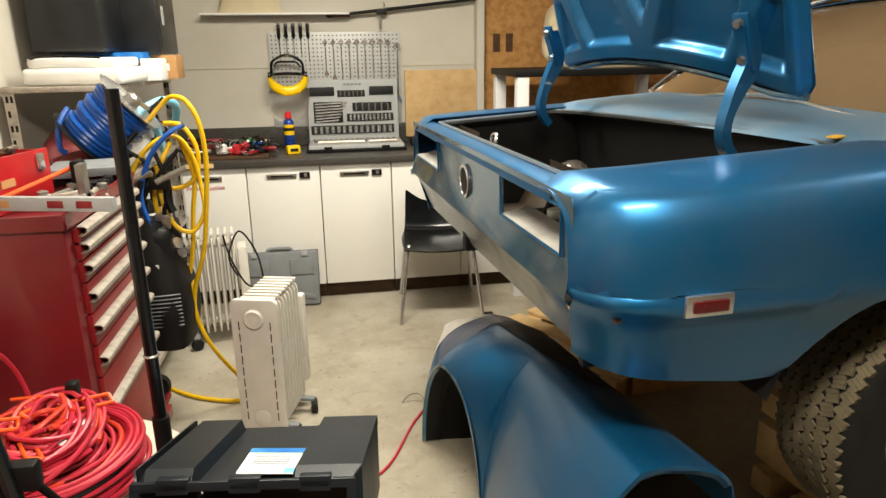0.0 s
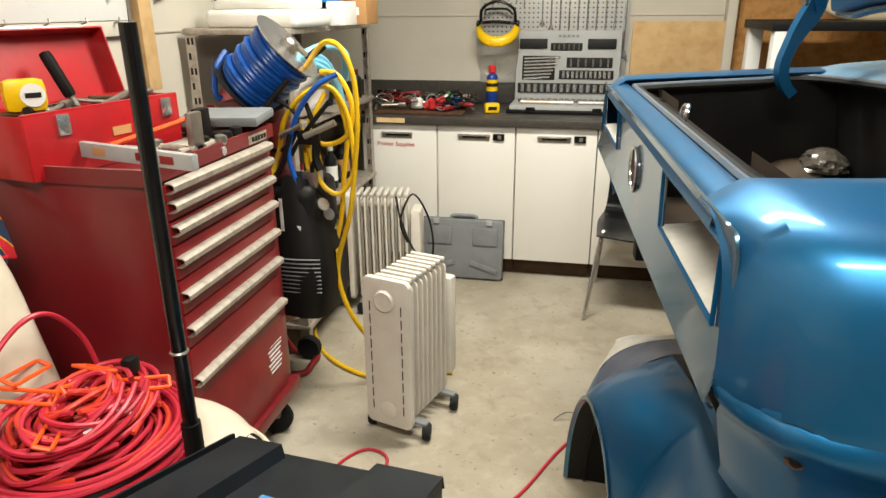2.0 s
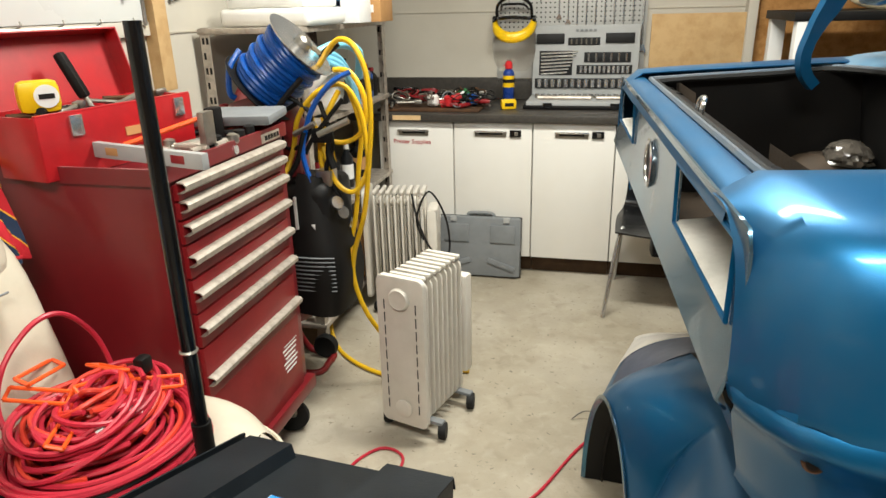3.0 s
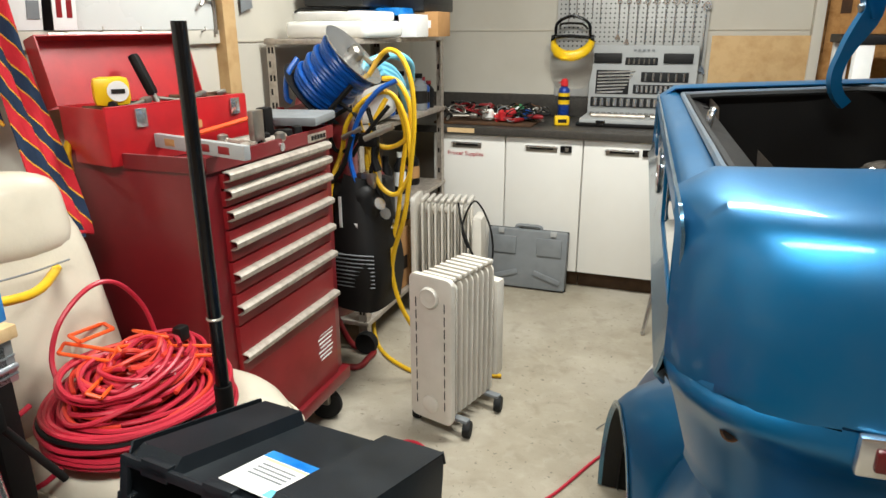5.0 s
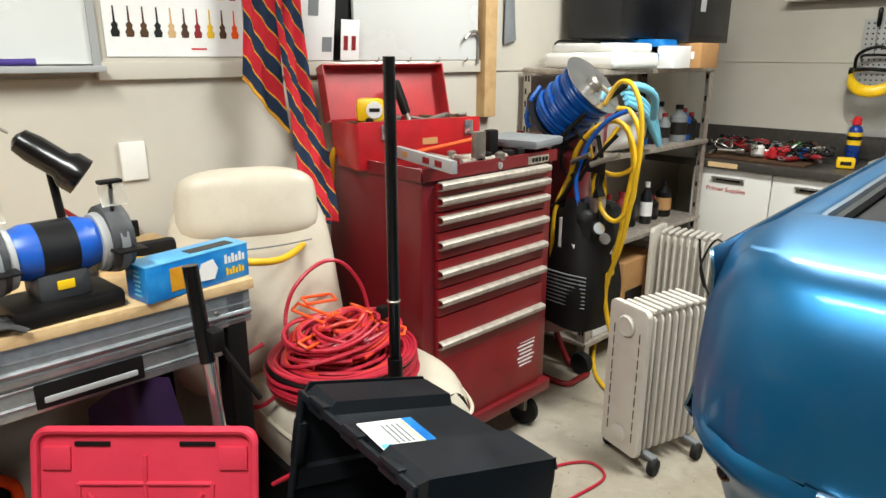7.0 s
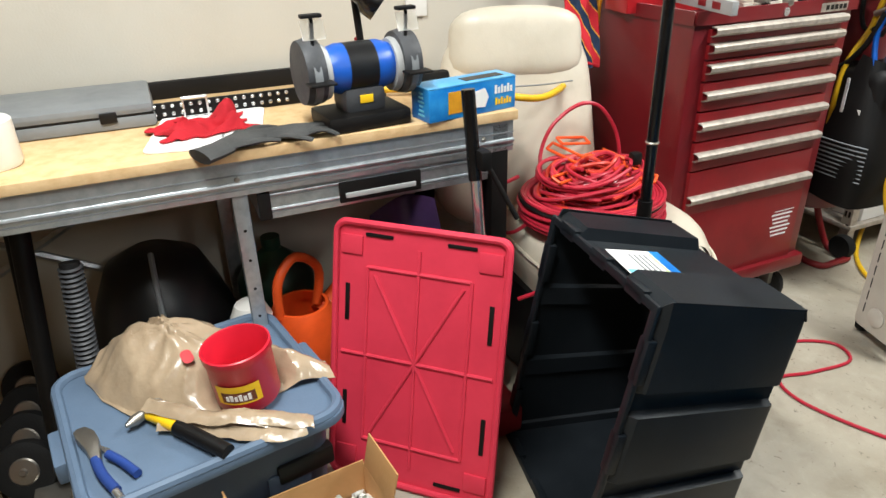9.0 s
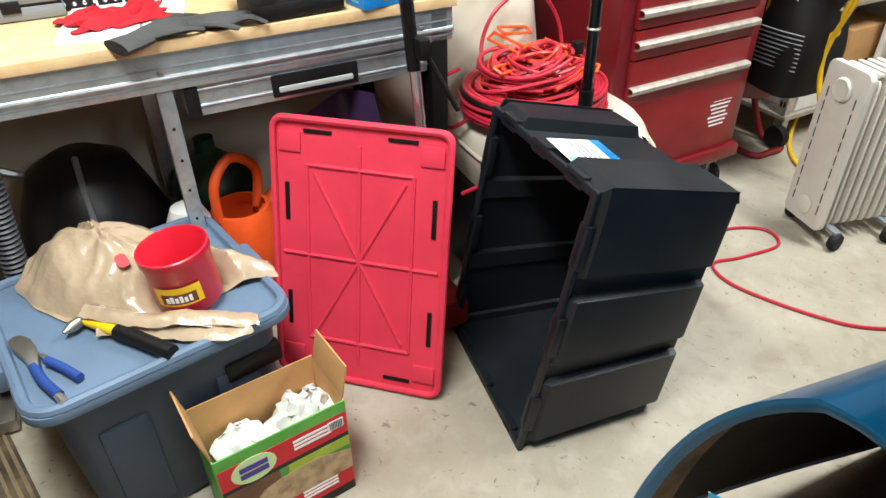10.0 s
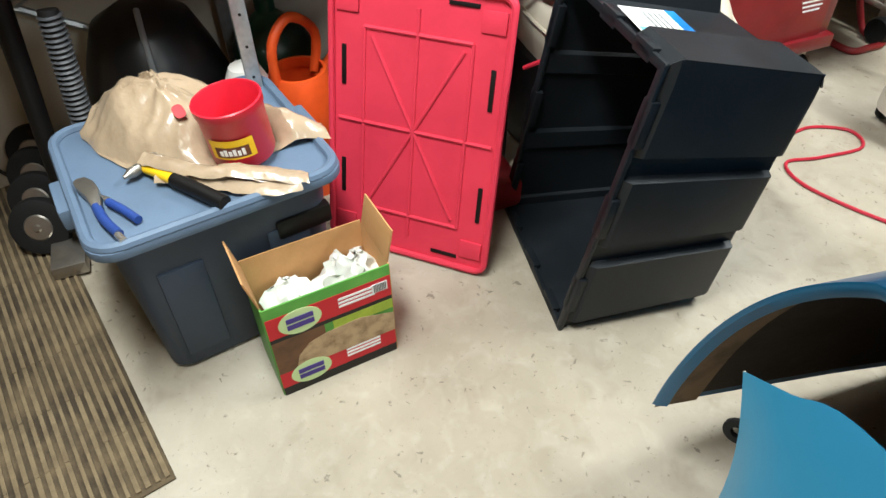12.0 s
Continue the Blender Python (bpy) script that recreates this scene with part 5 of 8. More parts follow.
part("label", cyl(0.028, 0.003, pose(0.015, -0.025, 0.042, 90, 0, 0), 20), M_PAPER, mt)
part("print", box(0.035, 0.002, 0.012, (0.015, -0.0285, 0.036)), M_BLKPRINT, mt)
random.seed(5)
for k in range(14):
    x, y, a = random.uniform(-0.07, 0.07), random.uniform(-0.17, 0.18), random.uniform(-40, 40)
    o = thing("hand_tool", tbm @ pose(x, y, 0.125 + 0.02 * random.random(), random.uniform(-12, 12), 0, a), "worn steel hand tool lying in the toolbox", "hand tool", "tools in the toolbox")
    part("shank", rod((0, -0.08, 0), (0, 0.08, 0), random.uniform(0.006, 0.011), 8), random.choice([M_STEEL, M_BLACK, M_STEEL, M_RUST]), o)
    part("head", box(0.024, 0.03, 0.016, (0, 0.09, -0.008), 0.005), M_STEEL, o)
nip = thing("ratchet_handle", pose(-0.66, 3.02, 1.22, 0, -22, 20), "black ratchet standing up in the toolbox", "ratchet")
part("grip", box(0.028, 0.036, 0.13, (0, 0, 0.03), 0.012), M_BLACK, nip)
part("neck", rod((0, 0, -0.05), (0, 0, 0.05), 0.009), M_STEEL, nip)
lev = thing("spirit_level", pose(-0.355, 2.80, 1.126, 0, 0, 75), "small aluminium spirit level lying on the chest rim", "spirit level")
part("beam", box(0.020, 0.42, 0.038, (0.0, 0, 0), 0.003), M_GREYLT, lev)
for y in (-0.13, -0.05, 0.10):
    part("sticker", box(0.022, 0.045, 0.020, (0.0, y, 0.009), 0.002), M_CARD if y > 0 else M_REDDK, lev)
tray3 = tagged(part("grey_tray", box(0.24, 0.22, 0.03, (-0.39, 3.33, 1.127), 0.01, m=pose(0, 0, 0, 0, 0, 12)), M_GREYPL), "flat grey plastic case on the tool chest", "case")
tray3.location.z += 0.012
for k in range(12):
    x, y = random.uniform(-0.48, -0.30), random.uniform(2.95, 3.28)
    o = thing("loose_tool", pose(x, y, 1.09, 0, 0, random.uniform(0, 180)), "steel hand tool lying in the chest top", "hand tool", "tools on the chest")
    part("bar", rod((-0.06, 0, 0.03), (0.06, 0, 0.035), 0.009, 8), random.choice([M_STEEL, M_BLACK, M_DUSTST]), o)
    part("head", lathe([(0.010, 0), (0.018, 0.01), (0.016, 0.03), (0.008, 0.034)], 10, pose(0.06, 0, 0.02)), random.choice([M_STEEL, M_BLACK]), o)
blk = tagged(part("black_bottle", box(0.035, 0.045, 0.11, (-0.36, 3.13, 1.10), 0.008), M_BLACK), "small black tool standing on the chest", "tool")
sq = tagged(part("steel_block", box(0.02, 0.05, 0.09, (-0.315, 3.02, 1.125), 0.003), M_STEEL), "steel try square standing on the chest", "square")
orod = tagged(part("orange_rod", rod((-0.50, 2.92, 1.14), (-0.37, 3.17, 1.19), 0.007, 8), M_ORANGE), "orange plastic rod across the chest", "rod")

# ---- the wall above the bench ----
wb = thing("whiteboard", pose(XL, 1.35, 1.40), "large whiteboard with marker tray on the wall", "whiteboard")
part("panel", box(0.012, 1.40, 0.90, (0.008, 0, 0.03)), mat("glossy_white_panel", "d9dad6", 0.25, 0, "c8c9c6", 0.3, 2), wb)
for y in (-0.70, 0.70):
    part("frame", box(0.022, 0.022, 0.92, (0.012, y, 0.02), 0.004), M_GREYLT, wb)
part("tray", box(0.07, 1.42, 0.018, (0.036, 0, 0.008), 0.005), M_GREYLT, wb)
for k, (y, mm) in enumerate(((0.07, M_REDPRINT), (0.18, M_PAPER), (0.29, M_PAPER), (0.36, M_GREEN), (0.48, M_PURPLE))):
    mk = thing("marker", pose(XL + 0.045, 1.35 + y, 1.436, 0, 0, 0), "whiteboard marker lying on the tray", "marker", "markers on the tray")
    part("barrel", rod((0, -0.04, 0), (0, 0.035, 0), 0.009, 10), mm, mk)
    part("cap", rod((0, 0.035, 0), (0, 0.06, 0), 0.010, 10), M_BLKPRINT if mm is M_PAPER else mm, mk)
po = thing("poster", pose(XL + 0.003, 2.30, 1.45), "white poster with rows of small guitars", "poster")
part("sheet", box(0.002, 0.43, 0.62, (0, 0, 0)), M_PAPER, po)
random.seed(3)
gcol = [M_ORANGE, M_BLKPRINT, M_WOOD, M_REDDK, M_RUST, M_YELLOW, M_CARD]
for r_ in range(5):
    for c_ in range(10):
        y, z = -0.185 + 0.041 * c_, 0.055 + 0.115 * r_
        gtr = part("picture_guitar", slab([(-0.010, 0), (0.010, 0), (0.013, 0.014), (0.007, 0.024), (0.010, 0.034), (0.003, 0.042), (0.002, 0.085), (-0.002, 0.085), (-0.003, 0.042), (-0.010, 0.034), (-0.007, 0.024), (-0.013, 0.014)], 0, 0.0006, m=pose(0.0012, y, z, 90, 0, 90)), random.choice(gcol), po)
part("print_line", box(0.001, 0.05, 0.005, (0.0015, 0.06, 0.02)), M_REDPRINT, po)
wb2 = thing("dry_erase_board", pose(XL, 3.275, 1.43), "plain white board resting on the wall ledge", "board")
part("panel", box(0.014, 0.66, 0.62, (0.018, 0, 0.006), 0.003), bpy.data.materials["glossy_white_panel"], wb2)
for k in range(4):
    part("clip", tube([(0.03, -0.24 + 0.16 * k, -0.002), (0.045, -0.235 + 0.16 * k, 0.006), (0.04, -0.23 + 0.16 * k, 0.016)], 0.003, 6), M_STEEL, wb2)
pl = thing("licence_plate", pose(XL + 0.02, 2.77, 1.437, 0, 8, 0), "old white plate leaning on the ledge", "plate")
part("plate", box(0.003, 0.16, 0.30, (0, 0, 0), 0.001), M_PAPER, pl)
part("print_bar", box(0.002, 0.04, 0.10, (0.002, -0.01, 0.15)), M_GREYPL, pl)
part("print_bar", box(0.002, 0.04, 0.05, (0.002, 0.05, 0.03)), M_GREYPL, pl)
pl2 = thing("small_card", pose(XL + 0.045, 2.905, 1.437, 0, 6, 0), "small white plate with dark printing", "card")
part("plate", box(0.003, 0.08, 0.14, (0, 0, 0), 0.001), M_PAPER, pl2)
for k in range(2):
    part("print_bar", box(0.002, 0.018, 0.05, (0.002, -0.02 + 0.035 * k, 0.035)), M_REDDK, pl2)
tagged(part("dark_print", box(0.004, 0.10, 0.40, (XL + 0.004, 2.90, 1.437)), M_BLACK), "dark picture behind the plates", "picture")
fau = thing("gooseneck", pose(XL + 0.03, 3.60, 1.42), "small dark metal gooseneck hook", "hook")
part("neck", tube([(0, 0, 0), (0, 0.0, 0.10), (0.015, -0.025, 0.13), (0.02, -0.07, 0.125), (0.02, -0.10, 0.10)], 0.007, 8), M_STEEL, fau)
tagged(thick(part("strap", smooth_sheet([[(XL + 0.012, 3.79, 1.50), (XL + 0.018, 3.83, 1.515), (XL + 0.012, 3.87, 1.52)], [(XL + 0.014, 3.79, 1.7), (XL + 0.02, 3.82, 1.7), (XL + 0.014, 3.85, 1.7)], [(XL + 0.012, 3.78, 2.0), (XL + 0.016, 3.81, 2.0), (XL + 0.012, 3.84, 2.0)]], 3, 3), M_GREYPL), 0.004), "dark grey strap hanging on the wall", "strap")
sw = tagged(part("wall_socket", box(0.012, 0.075, 0.115, (XL + 0.006, 2.12, 1.09), 0.004), M_WHITEPL), "white wall socket plate", "socket")

# striped beach towel
tw = thing("towel", pose(0, 0, 0), "red and navy striped towel hanging from above", "towel")
PERIOD = 0.137


def towel_strip(left, right, drop, phase, z_end, hem):
    """A hanging strip between two edges (x, y at heights from the top down), woven in slanting stripes."""
    zs_ = [p[2] for p in left][::-1]

    def along(edge, z):
        return [float(np.interp(z, zs_, [p[k] for p in edge][::-1])) for k in (0, 1)]

    def point(u, z):
        (ax, ay), (cx_, cy_) = along(left, z), along(right, z)
        fold = 0.010 * math.sin(7 * u + 5 * z) + 0.006 * math.sin(17 * u - 9 * z)
        return Vector((ax + (cx_ - ax) * u + fold, ay + (cy_ - ay) * u, z))

    bands = {}
    z_top = left[0][2]
    n = 12
    for k in range(-3, 12):
        for f0, f1, key in ((0.0, 0.05, "yellow"), (0.05, 0.26, "navy"), (0.26, 0.47, "navy"), (0.47, 0.51, "yellow"), (0.51, 0.76, "red"), (0.76, 1.0, "red")):
            za, zb = z_top - PERIOD * (k + f0 + phase), z_top - PERIOD * (k + f1 + phase)
            for j in range(n):
                u0, u1 = j / n, (j + 1) / n
                quad = [(u, min(z_top, max(z_end - (drop * u if hem else 0), z - drop * u))) for u, z in ((u0, za), (u1, za), (u1, zb), (u0, zb))]
                if abs(quad[0][1] - quad[3][1]) + abs(quad[1][1] - quad[2][1]) > 2e-3:
                    bands.setdefault(key, []).append([point(u, z) for u, z in quad])
    for key, quads in bands.items():
        b = bmesh.new()
        for q in quads:
            b.faces.new([b.verts.new(v) for v in q])
        bmesh.ops.remove_doubles(b, verts=b.verts, dist=0.0008)
        thick(part("stripe", b, {"yellow": M_TOWELYEL, "navy": M_NAVY, "red": M_TOWELRED}[key], tw, key + " woven stripes", smooth=80), 0.005, 0)
    if hem:
        part("hem", tube([point(u / 8, z_end - drop * u / 8) for u in range(9)], 0.0045, 6, 2), M_TOWELYEL, tw, "yellow hem")
    else:
        part("hem", tube([point(u / 8, z_end + 0.03 * (1 - u / 8)) for u in range(9)], 0.006, 6, 2), M_TOWELRED, tw, "red hem")


towel_strip([(-0.83, 2.48, 2.05), (-0.82, 2.476, 1.566), (-0.82, 2.456, 1.385), (-0.80, 2.47, 1.15)], [(-0.81, 2.57, 2.05), (-0.79, 2.575, 1.566), (-0.78, 2.575, 1.385), (-0.74, 2.575, 1.15)], 0.175, 0.30, 1.385, True)
towel_strip([(-0.79, 2.56, 2.05), (-0.775, 2.565, 1.566), (-0.75, 2.565, 1.385), (-0.715, 2.56, 1.236), (-0.655, 2.545, 1.09), (-0.59, 2.535, 0.97), (-0.58, 2.54, 0.93)], [(-0.79, 2.645, 2.05), (-0.765, 2.647, 1.566), (-0.725, 2.645, 1.385), (-0.69, 2.655, 1.236), (-0.64, 2.655, 1.09), (-0.585, 2.64, 0.97), (-0.575, 2.635, 0.93)], 0.20, 0.05, 0.93, False)

# ---- car seat with the cord coil ----
seat = thing("vinyl_chair", pose(-0.26, 2.42, 0, 0, 0, 0), "cream vinyl car seat standing between bench and chest", "car seat")
cus = smooth_sheet([[(-0.30, -0.25, 0.36), (0.0, -0.27, 0.34), (0.12, -0.26, 0.34), (0.21, -0.20, 0.36)], [(-0.30, -0.27, 0.47), (0.0, -0.28, 0.46), (0.14, -0.26, 0.45), (0.245, -0.19, 0.44)], [(-0.30, -0.22, 0.545), (0, -0.22, 0.545), (0.12, -0.21, 0.53), (0.215, -0.16, 0.505)], [(-0.30, 0, 0.55), (0, 0, 0.545), (0.14, 0, 0.53), (0.235, 0, 0.495)], [(-0.30, 0.22, 0.545), (0, 0.22, 0.545), (0.12, 0.21, 0.53), (0.215, 0.16, 0.505)], [(-0.30, 0.27, 0.47), (0.0, 0.28, 0.46), (0.14, 0.26, 0.45), (0.245, 0.19, 0.44)], [(-0.30, 0.25, 0.36), (0.0, 0.27, 0.34), (0.12, 0.26, 0.34), (0.21, 0.20, 0.36)]], 5, 6)
part("cushion", cus, M_CREAM, seat).location.y = 0.07
part("cushion_front", smooth_sheet([[(0.21, -0.20, 0.36), (0.24, 0, 0.35), (0.21, 0.20, 0.36)], [(0.245, -0.19, 0.44), (0.268, 0, 0.43), (0.245, 0.19, 0.44)], [(0.215, -0.16, 0.505), (0.237, 0, 0.495), (0.215, 0.16, 0.505)]], 5, 5), M_CREAM, seat).location.y = 0.07
part("piping", tube([(-0.2, -0.272, 0.47), (0.0, -0.284, 0.462), (0.14, -0.264, 0.452), (0.248, -0.192, 0.442), (0.271, 0, 0.432), (0.248, 0.192, 0.442), (0.14, 0.264, 0.452)], 0.006, 6), M_CREAM, seat).location.y = 0.07
part("seat_base", box(0.46, 0.44, 0.32, (-0.04, 0, 0.03), 0.02), M_BLACK, seat, "dark seat base")


def pad(x0, z0, x1, z1, w0, w1, d, bulge=0.03):
    """A stuffed pad leaning from (x0, z0) up to (x1, z1)."""
    rows = []
    for k in range(21):
        t = 0.5 - 0.5 * math.cos(math.pi * k / 20)
        w = w0 + (w1 - w0) * t
        e = 0.12 + 0.88 * math.sqrt(max(0, 1 - abs(2 * t - 1) ** 5))
        cx, cz = x0 + (x1 - x0) * t, z0 + (z1 - z0) * t
        ring = []
        for j in range(25):
            a = 2 * math.pi * j / 24
            ca, sa = math.cos(a), math.sin(a)
            y = w * (abs(ca) ** 0.45) * (1 if ca > 0 else -1) * e
            dx = d * (abs(sa) ** 0.6) * (1 if sa > 0 else -1) * e
            ring.append((cx + dx, y, cz + 0.3 * dx))
        rows.append(ring)
    b = sheet(rows)
    bmesh.ops.remove_doubles(b, verts=b.verts, dist=0.0008)
    bmesh.ops.holes_fill(b, edges=[e for e in b.edges if e.is_boundary], sides=60)
    return b


TURNED = Matrix.Translation((-0.390, -0.07, 0)) @ Matrix.Rotation(radians(-23), 4, "Z") @ Matrix.Translation((0.315, 0, 0))
part("backrest", pad(-0.19, 0.44, -0.34, 1.10, 0.285, 0.225, 0.085), M_CREAM, seat).matrix_basis = TURNED
part("headrest_pad", pad(-0.275, 0.90, -0.315, 1.13, 0.215, 0.20, 0.078), M_CREAM, seat).matrix_basis = TURNED
part("seam", tube([(-0.190, -0.23, 0.925), (-0.178, -0.12, 0.918), (-0.174, -0.03, 0.915), (-0.178, 0.08, 0.918), (-0.190, 0.17, 0.925)], 0.0025, 5), M_GREYPL, seat, "dark stitched seam").matrix_basis = TURNED
part("stitched_mark", box(0.003, 0.006, 0.05, (-0.213, 0.03, 1.0), 0.001, m=pose(0, 0, 0, 12, -10, 0)), M_GREYPL, seat, "small stitched mark").matrix_basis = TURNED
coil = thing("extension_cord", pose(-0.280, 2.425, 0.553), "coiled red extension cord with orange plugs on the seat", "extension cord")
random.seed(21)
M_CORDOR = mat("orange_red_cord_jacket", "cf3c2a", 0.42, 0, "a82a20", 0.4, 30)
for k in range(34):
    r = 0.200 - 0.012 * (k // 7) + random.uniform(-0.004, 0.004)
    z = 0.007 + 0.0115 * (k % 7) + random.uniform(0, 0.003)
    cx, cy = random.uniform(-0.006, 0.006), random.uniform(-0.006, 0.006)
    ph = random.uniform(0, 6)
    part("loop", tube([(cx + r * (1.0 + 0.025 * math.sin(2 * a + ph)) * math.cos(a), cy + r * 1.10 * math.sin(a), z + 0.006 * math.sin(2 * a + ph) ** 2) for a in [2 * math.pi * j / 12 for j in range(12)]], 0.0062, 7, 4, True), M_CORD if k % 17 != 5 else M_BLACK, coil)
for k in range(22):
    r = 0.03 + 0.006 * k
    part("inner_loop", tube([(r * math.cos(a), r * 1.1 * math.sin(a), 0.02 + 0.05 * (k % 3) / 2 + 0.006 * math.sin(3 * a + k)) for a in [2 * math.pi * j / 10 for j in range(10)]], 0.006, 7, 3, True), M_CORD if k % 4 else M_CORDOR, coil)
for k in range(44):
    r = random.uniform(0.03, 0.16)
    a0 = random.uniform(0, 6)
    ex_, ey2 = random.uniform(-0.03, 0.015), random.uniform(-0.04, 0.04)
    rise = 0.085 + 0.055 * (1 - r / 0.165) + 0.0012 * k
    part("tangle", tube([(ex_ + r * math.cos(a0 + a) * 0.8, ey2 + r * 1.15 * math.sin(a0 + a), rise + 0.016 * math.sin(1.7 * a + k)) for a in [0.6 * j for j in range(6 + k % 6)]], 0.006, 7, 4), M_CORDOR if k % 3 == 0 else M_CORD, coil)
part("high_loop", tube([(-0.10, -0.12, 0.11), (-0.14, -0.10, 0.18), (-0.14, -0.06, 0.26), (-0.13, 0.02, 0.312), (-0.12, 0.09, 0.30), (-0.11, 0.15, 0.22), (-0.10, 0.17, 0.13)], 0.006, 8), M_CORD, coil)
part("side_loop", tube([(-0.10, -0.20, 0.13), (-0.10, -0.28, 0.10), (-0.12, -0.30, 0.02), (-0.06, -0.25, -0.03), (0.02, -0.18, 0.06)], 0.006, 8), M_CORD, coil)
part("tail_end", tube([(0.02, -0.20, 0.02), (0.12, -0.17, 0.015), (0.2, -0.22, 0.0), (0.22, -0.28, -0.06), (0.16, -0.34, -0.12)], 0.006, 8), M_CORD, coil)
for x, y, z, a in ((-0.10, -0.05, 0.17, 20), (0.0, 0.04, 0.16, 70), (0.02, -0.1, 0.14, 120), (-0.05, 0.12, 0.16, 160), (0.06, 0.1, 0.13, 40), (-0.13, 0.02, 0.19, 100)):
    b = rod((-0.06, 0, 0), (0.06, 0, 0), 0.0045, 6)
    rod((-0.06, 0.03, 0.005), (0.06, 0.03, 0.005), 0.0045, 6, b)
    rod((-0.06, 0, 0), (-0.06, 0.03, 0.005), 0.0045, 6, b)
    rod((0.06, 0, 0), (0.06, 0.03, 0.005), 0.0045, 6, b)
    b.transform(pose(x, y, z, 15, 10, a))
    part("cord_clip", b, M_ORANGE, coil, "orange plastic cord clip")
for x, y, z, a in ((0.07, 0.02, 0.125, 30), (0.05, -0.06, 0.12, 200), (0.20, -0.20, 0.02, 120)):
    part("tag", box(0.035, 0.025, 0.012, (x, y, z), 0.002, m=pose(0, 0, 0, 10, 20, a)), M_PAPER, coil, "white tag")
part("plug", box(0.03, 0.035, 0.04, (0.02, 0.13, 0.15), 0.01), M_BLACK, coil)

# telescopic pole
pole = thing("telescopic_pole", pose(0, 0, 0), "black telescopic pole standing upright on the floor", "pole")
part("tube", rod((-0.022, 2.403, 0.69), (-0.022, 2.402, 1.453), 0.0145, 16), M_BLACKGL, pole)
part("sleeve", rod((-0.022, 2.405, 0.0), (-0.022, 2.403, 0.705), 0.0195, 16), M_BLACK, pole)
part("ring", lathe([(0.016, 0), (0.018, 0.003), (0.016, 0.006)], 16, pose(-0.022, 2.403, 0.86)), M_STEEL, pole)


# ---- the workbench ----
bench = thing("workbench", pose(-0.57, 0.85, 0), "steel-framed workbench with a particle board top", "workbench")
part("top", box(0.62, 2.60, 0.026, (0, 0, 0.897), 0.003), M_PLY, bench, "pale particle board top")
part("front_rail", box(0.035, 2.58, 0.085, (0.285, 0, 0.811), 0.004), M_GALV, bench)
for z in (0.825, 0.862):
    part("rail_groove", box(0.004, 2.58, 0.004, (0.3015, 0, z)), M_GREYPL, bench)
part("rail_bead", rod((0.303, -1.29, 0.842), (0.303, 1.29, 0.842), 0.006, 8), M_GALV, bench)
for y in (-0.66, -0.1, 0.56, 1.2):
    part("rail_bolt", lathe([(0.007, 0), (0.005, 0.004), (0.001, 0.005)], 10, pose(0.3025, y, 0.853, 0, 90, 0)), M_STEEL, bench)
for y in (-0.66, 0.56):
    leg = part("leg", box(0.036, 0.036, 0.82, (0.28, y, 0), 0.003), M_GALV, bench)
    for k in range(9):
        part("hole", cyl(0.004, 0.002, pose(0.2965, y, 0.08 + 0.08 * k, 0, 90, 0), 8), M_BLACK, leg)
    part("leg", box(0.04, 0.04, 0.88, (-0.26, y, 0), 0.003), M_GALV, bench)
for x in (0.265, -0.26):
    part("leg", box(0.075, 0.05, 0.89, (x, 1.25, 0), 0.003), M_BLACK, bench, "dark end post")
part("end_panel", box(0.50, 0.006, 0.10, (0, 1.27, 0.78)), M_BLACK, bench)
part("cross_brace", rod((-0.28, -0.6, 0.2), (-0.28, 0.5, 0.8), 0.012, 6), M_GALV, bench)
part("cross_brace", rod((-0.28, 0.6, 0.2), (-0.28, -0.5, 0.8), 0.012, 6), M_GALV, bench)
drawer = part("drawer", box(0.45, 0.62, 0.075, (0.065, 0.91, 0.735), 0.003), M_GALV, bench, "galvanised drawer")
part("handle_frame", box(0.010, 0.22, 0.055, (0.293, 0.91, 0.745), 0.003), M_BLACK, drawer, "black handle recess")
part("handle_grip", box(0.012, 0.19, 0.014, (0.295, 0.91, 0.757), 0.003), M_GREYLT, drawer)
part("drawer_end", box(0.008, 0.03, 0.07, (0.293, 0.615, 0.737), 0.002), M_BLACK, drawer)
for z in (0.752, 0.79):
    part("groove", box(0.003, 0.60, 0.003, (0.2905, 0.92, z)), M_GREYPL, drawer)
    part("bead", rod((0.290, 0.61, z + 0.008), (0.290, 1.21, z + 0.008), 0.004, 8), M_GALV, drawer)
part("back_upstand", box(0.02, 2.5, 0.05, (-0.30, 0, 0.923), 0.003), M_BLACK, bench)
BT = 0.924

# bench grinder
gr = thing("bench_grinder", pose(-0.345, 1.742, BT, 0, 0, 4) @ Matrix.Scale(0.9, 4), "blue bench grinder with eye shields", "bench grinder")
part("base", box(0.17, 0.24, 0.045, (0, 0, 0), 0.014), M_BLACK, gr)
part("pedestal", box(0.11, 0.12, 0.07, (0, 0, 0.04), 0.02), mat("dark_grey_casting", "46474a", 0.5, 0.2, "2c2d2f", 0.6, 14, 0.2, 120), gr)
part("switch_plate", box(0.004, 0.038, 0.022, (0.056, 0.0, 0.068), 0.002), M_YELPL, gr)
part("motor", lathe([(0.04, -0.10), (0.056, -0.092), (0.066, -0.06), (0.066, 0.06), (0.056, 0.092), (0.04, 0.10)], 28, pose(0, 0, 0.155, 90)), mat("blue_grinder_paint", "2558b8", 0.35, 0, "193f86", 0.4, 12), gr)
for s in (-1, 1):
    part("inner_cover", lathe([(0.03, -0.012), (0.070, -0.012), (0.074, 0.0), (0.070, 0.012), (0.03, 0.012)], 28, pose(0, s * 0.103, 0.150, 90)), M_GREYLT, gr, "bare grey inner cover")
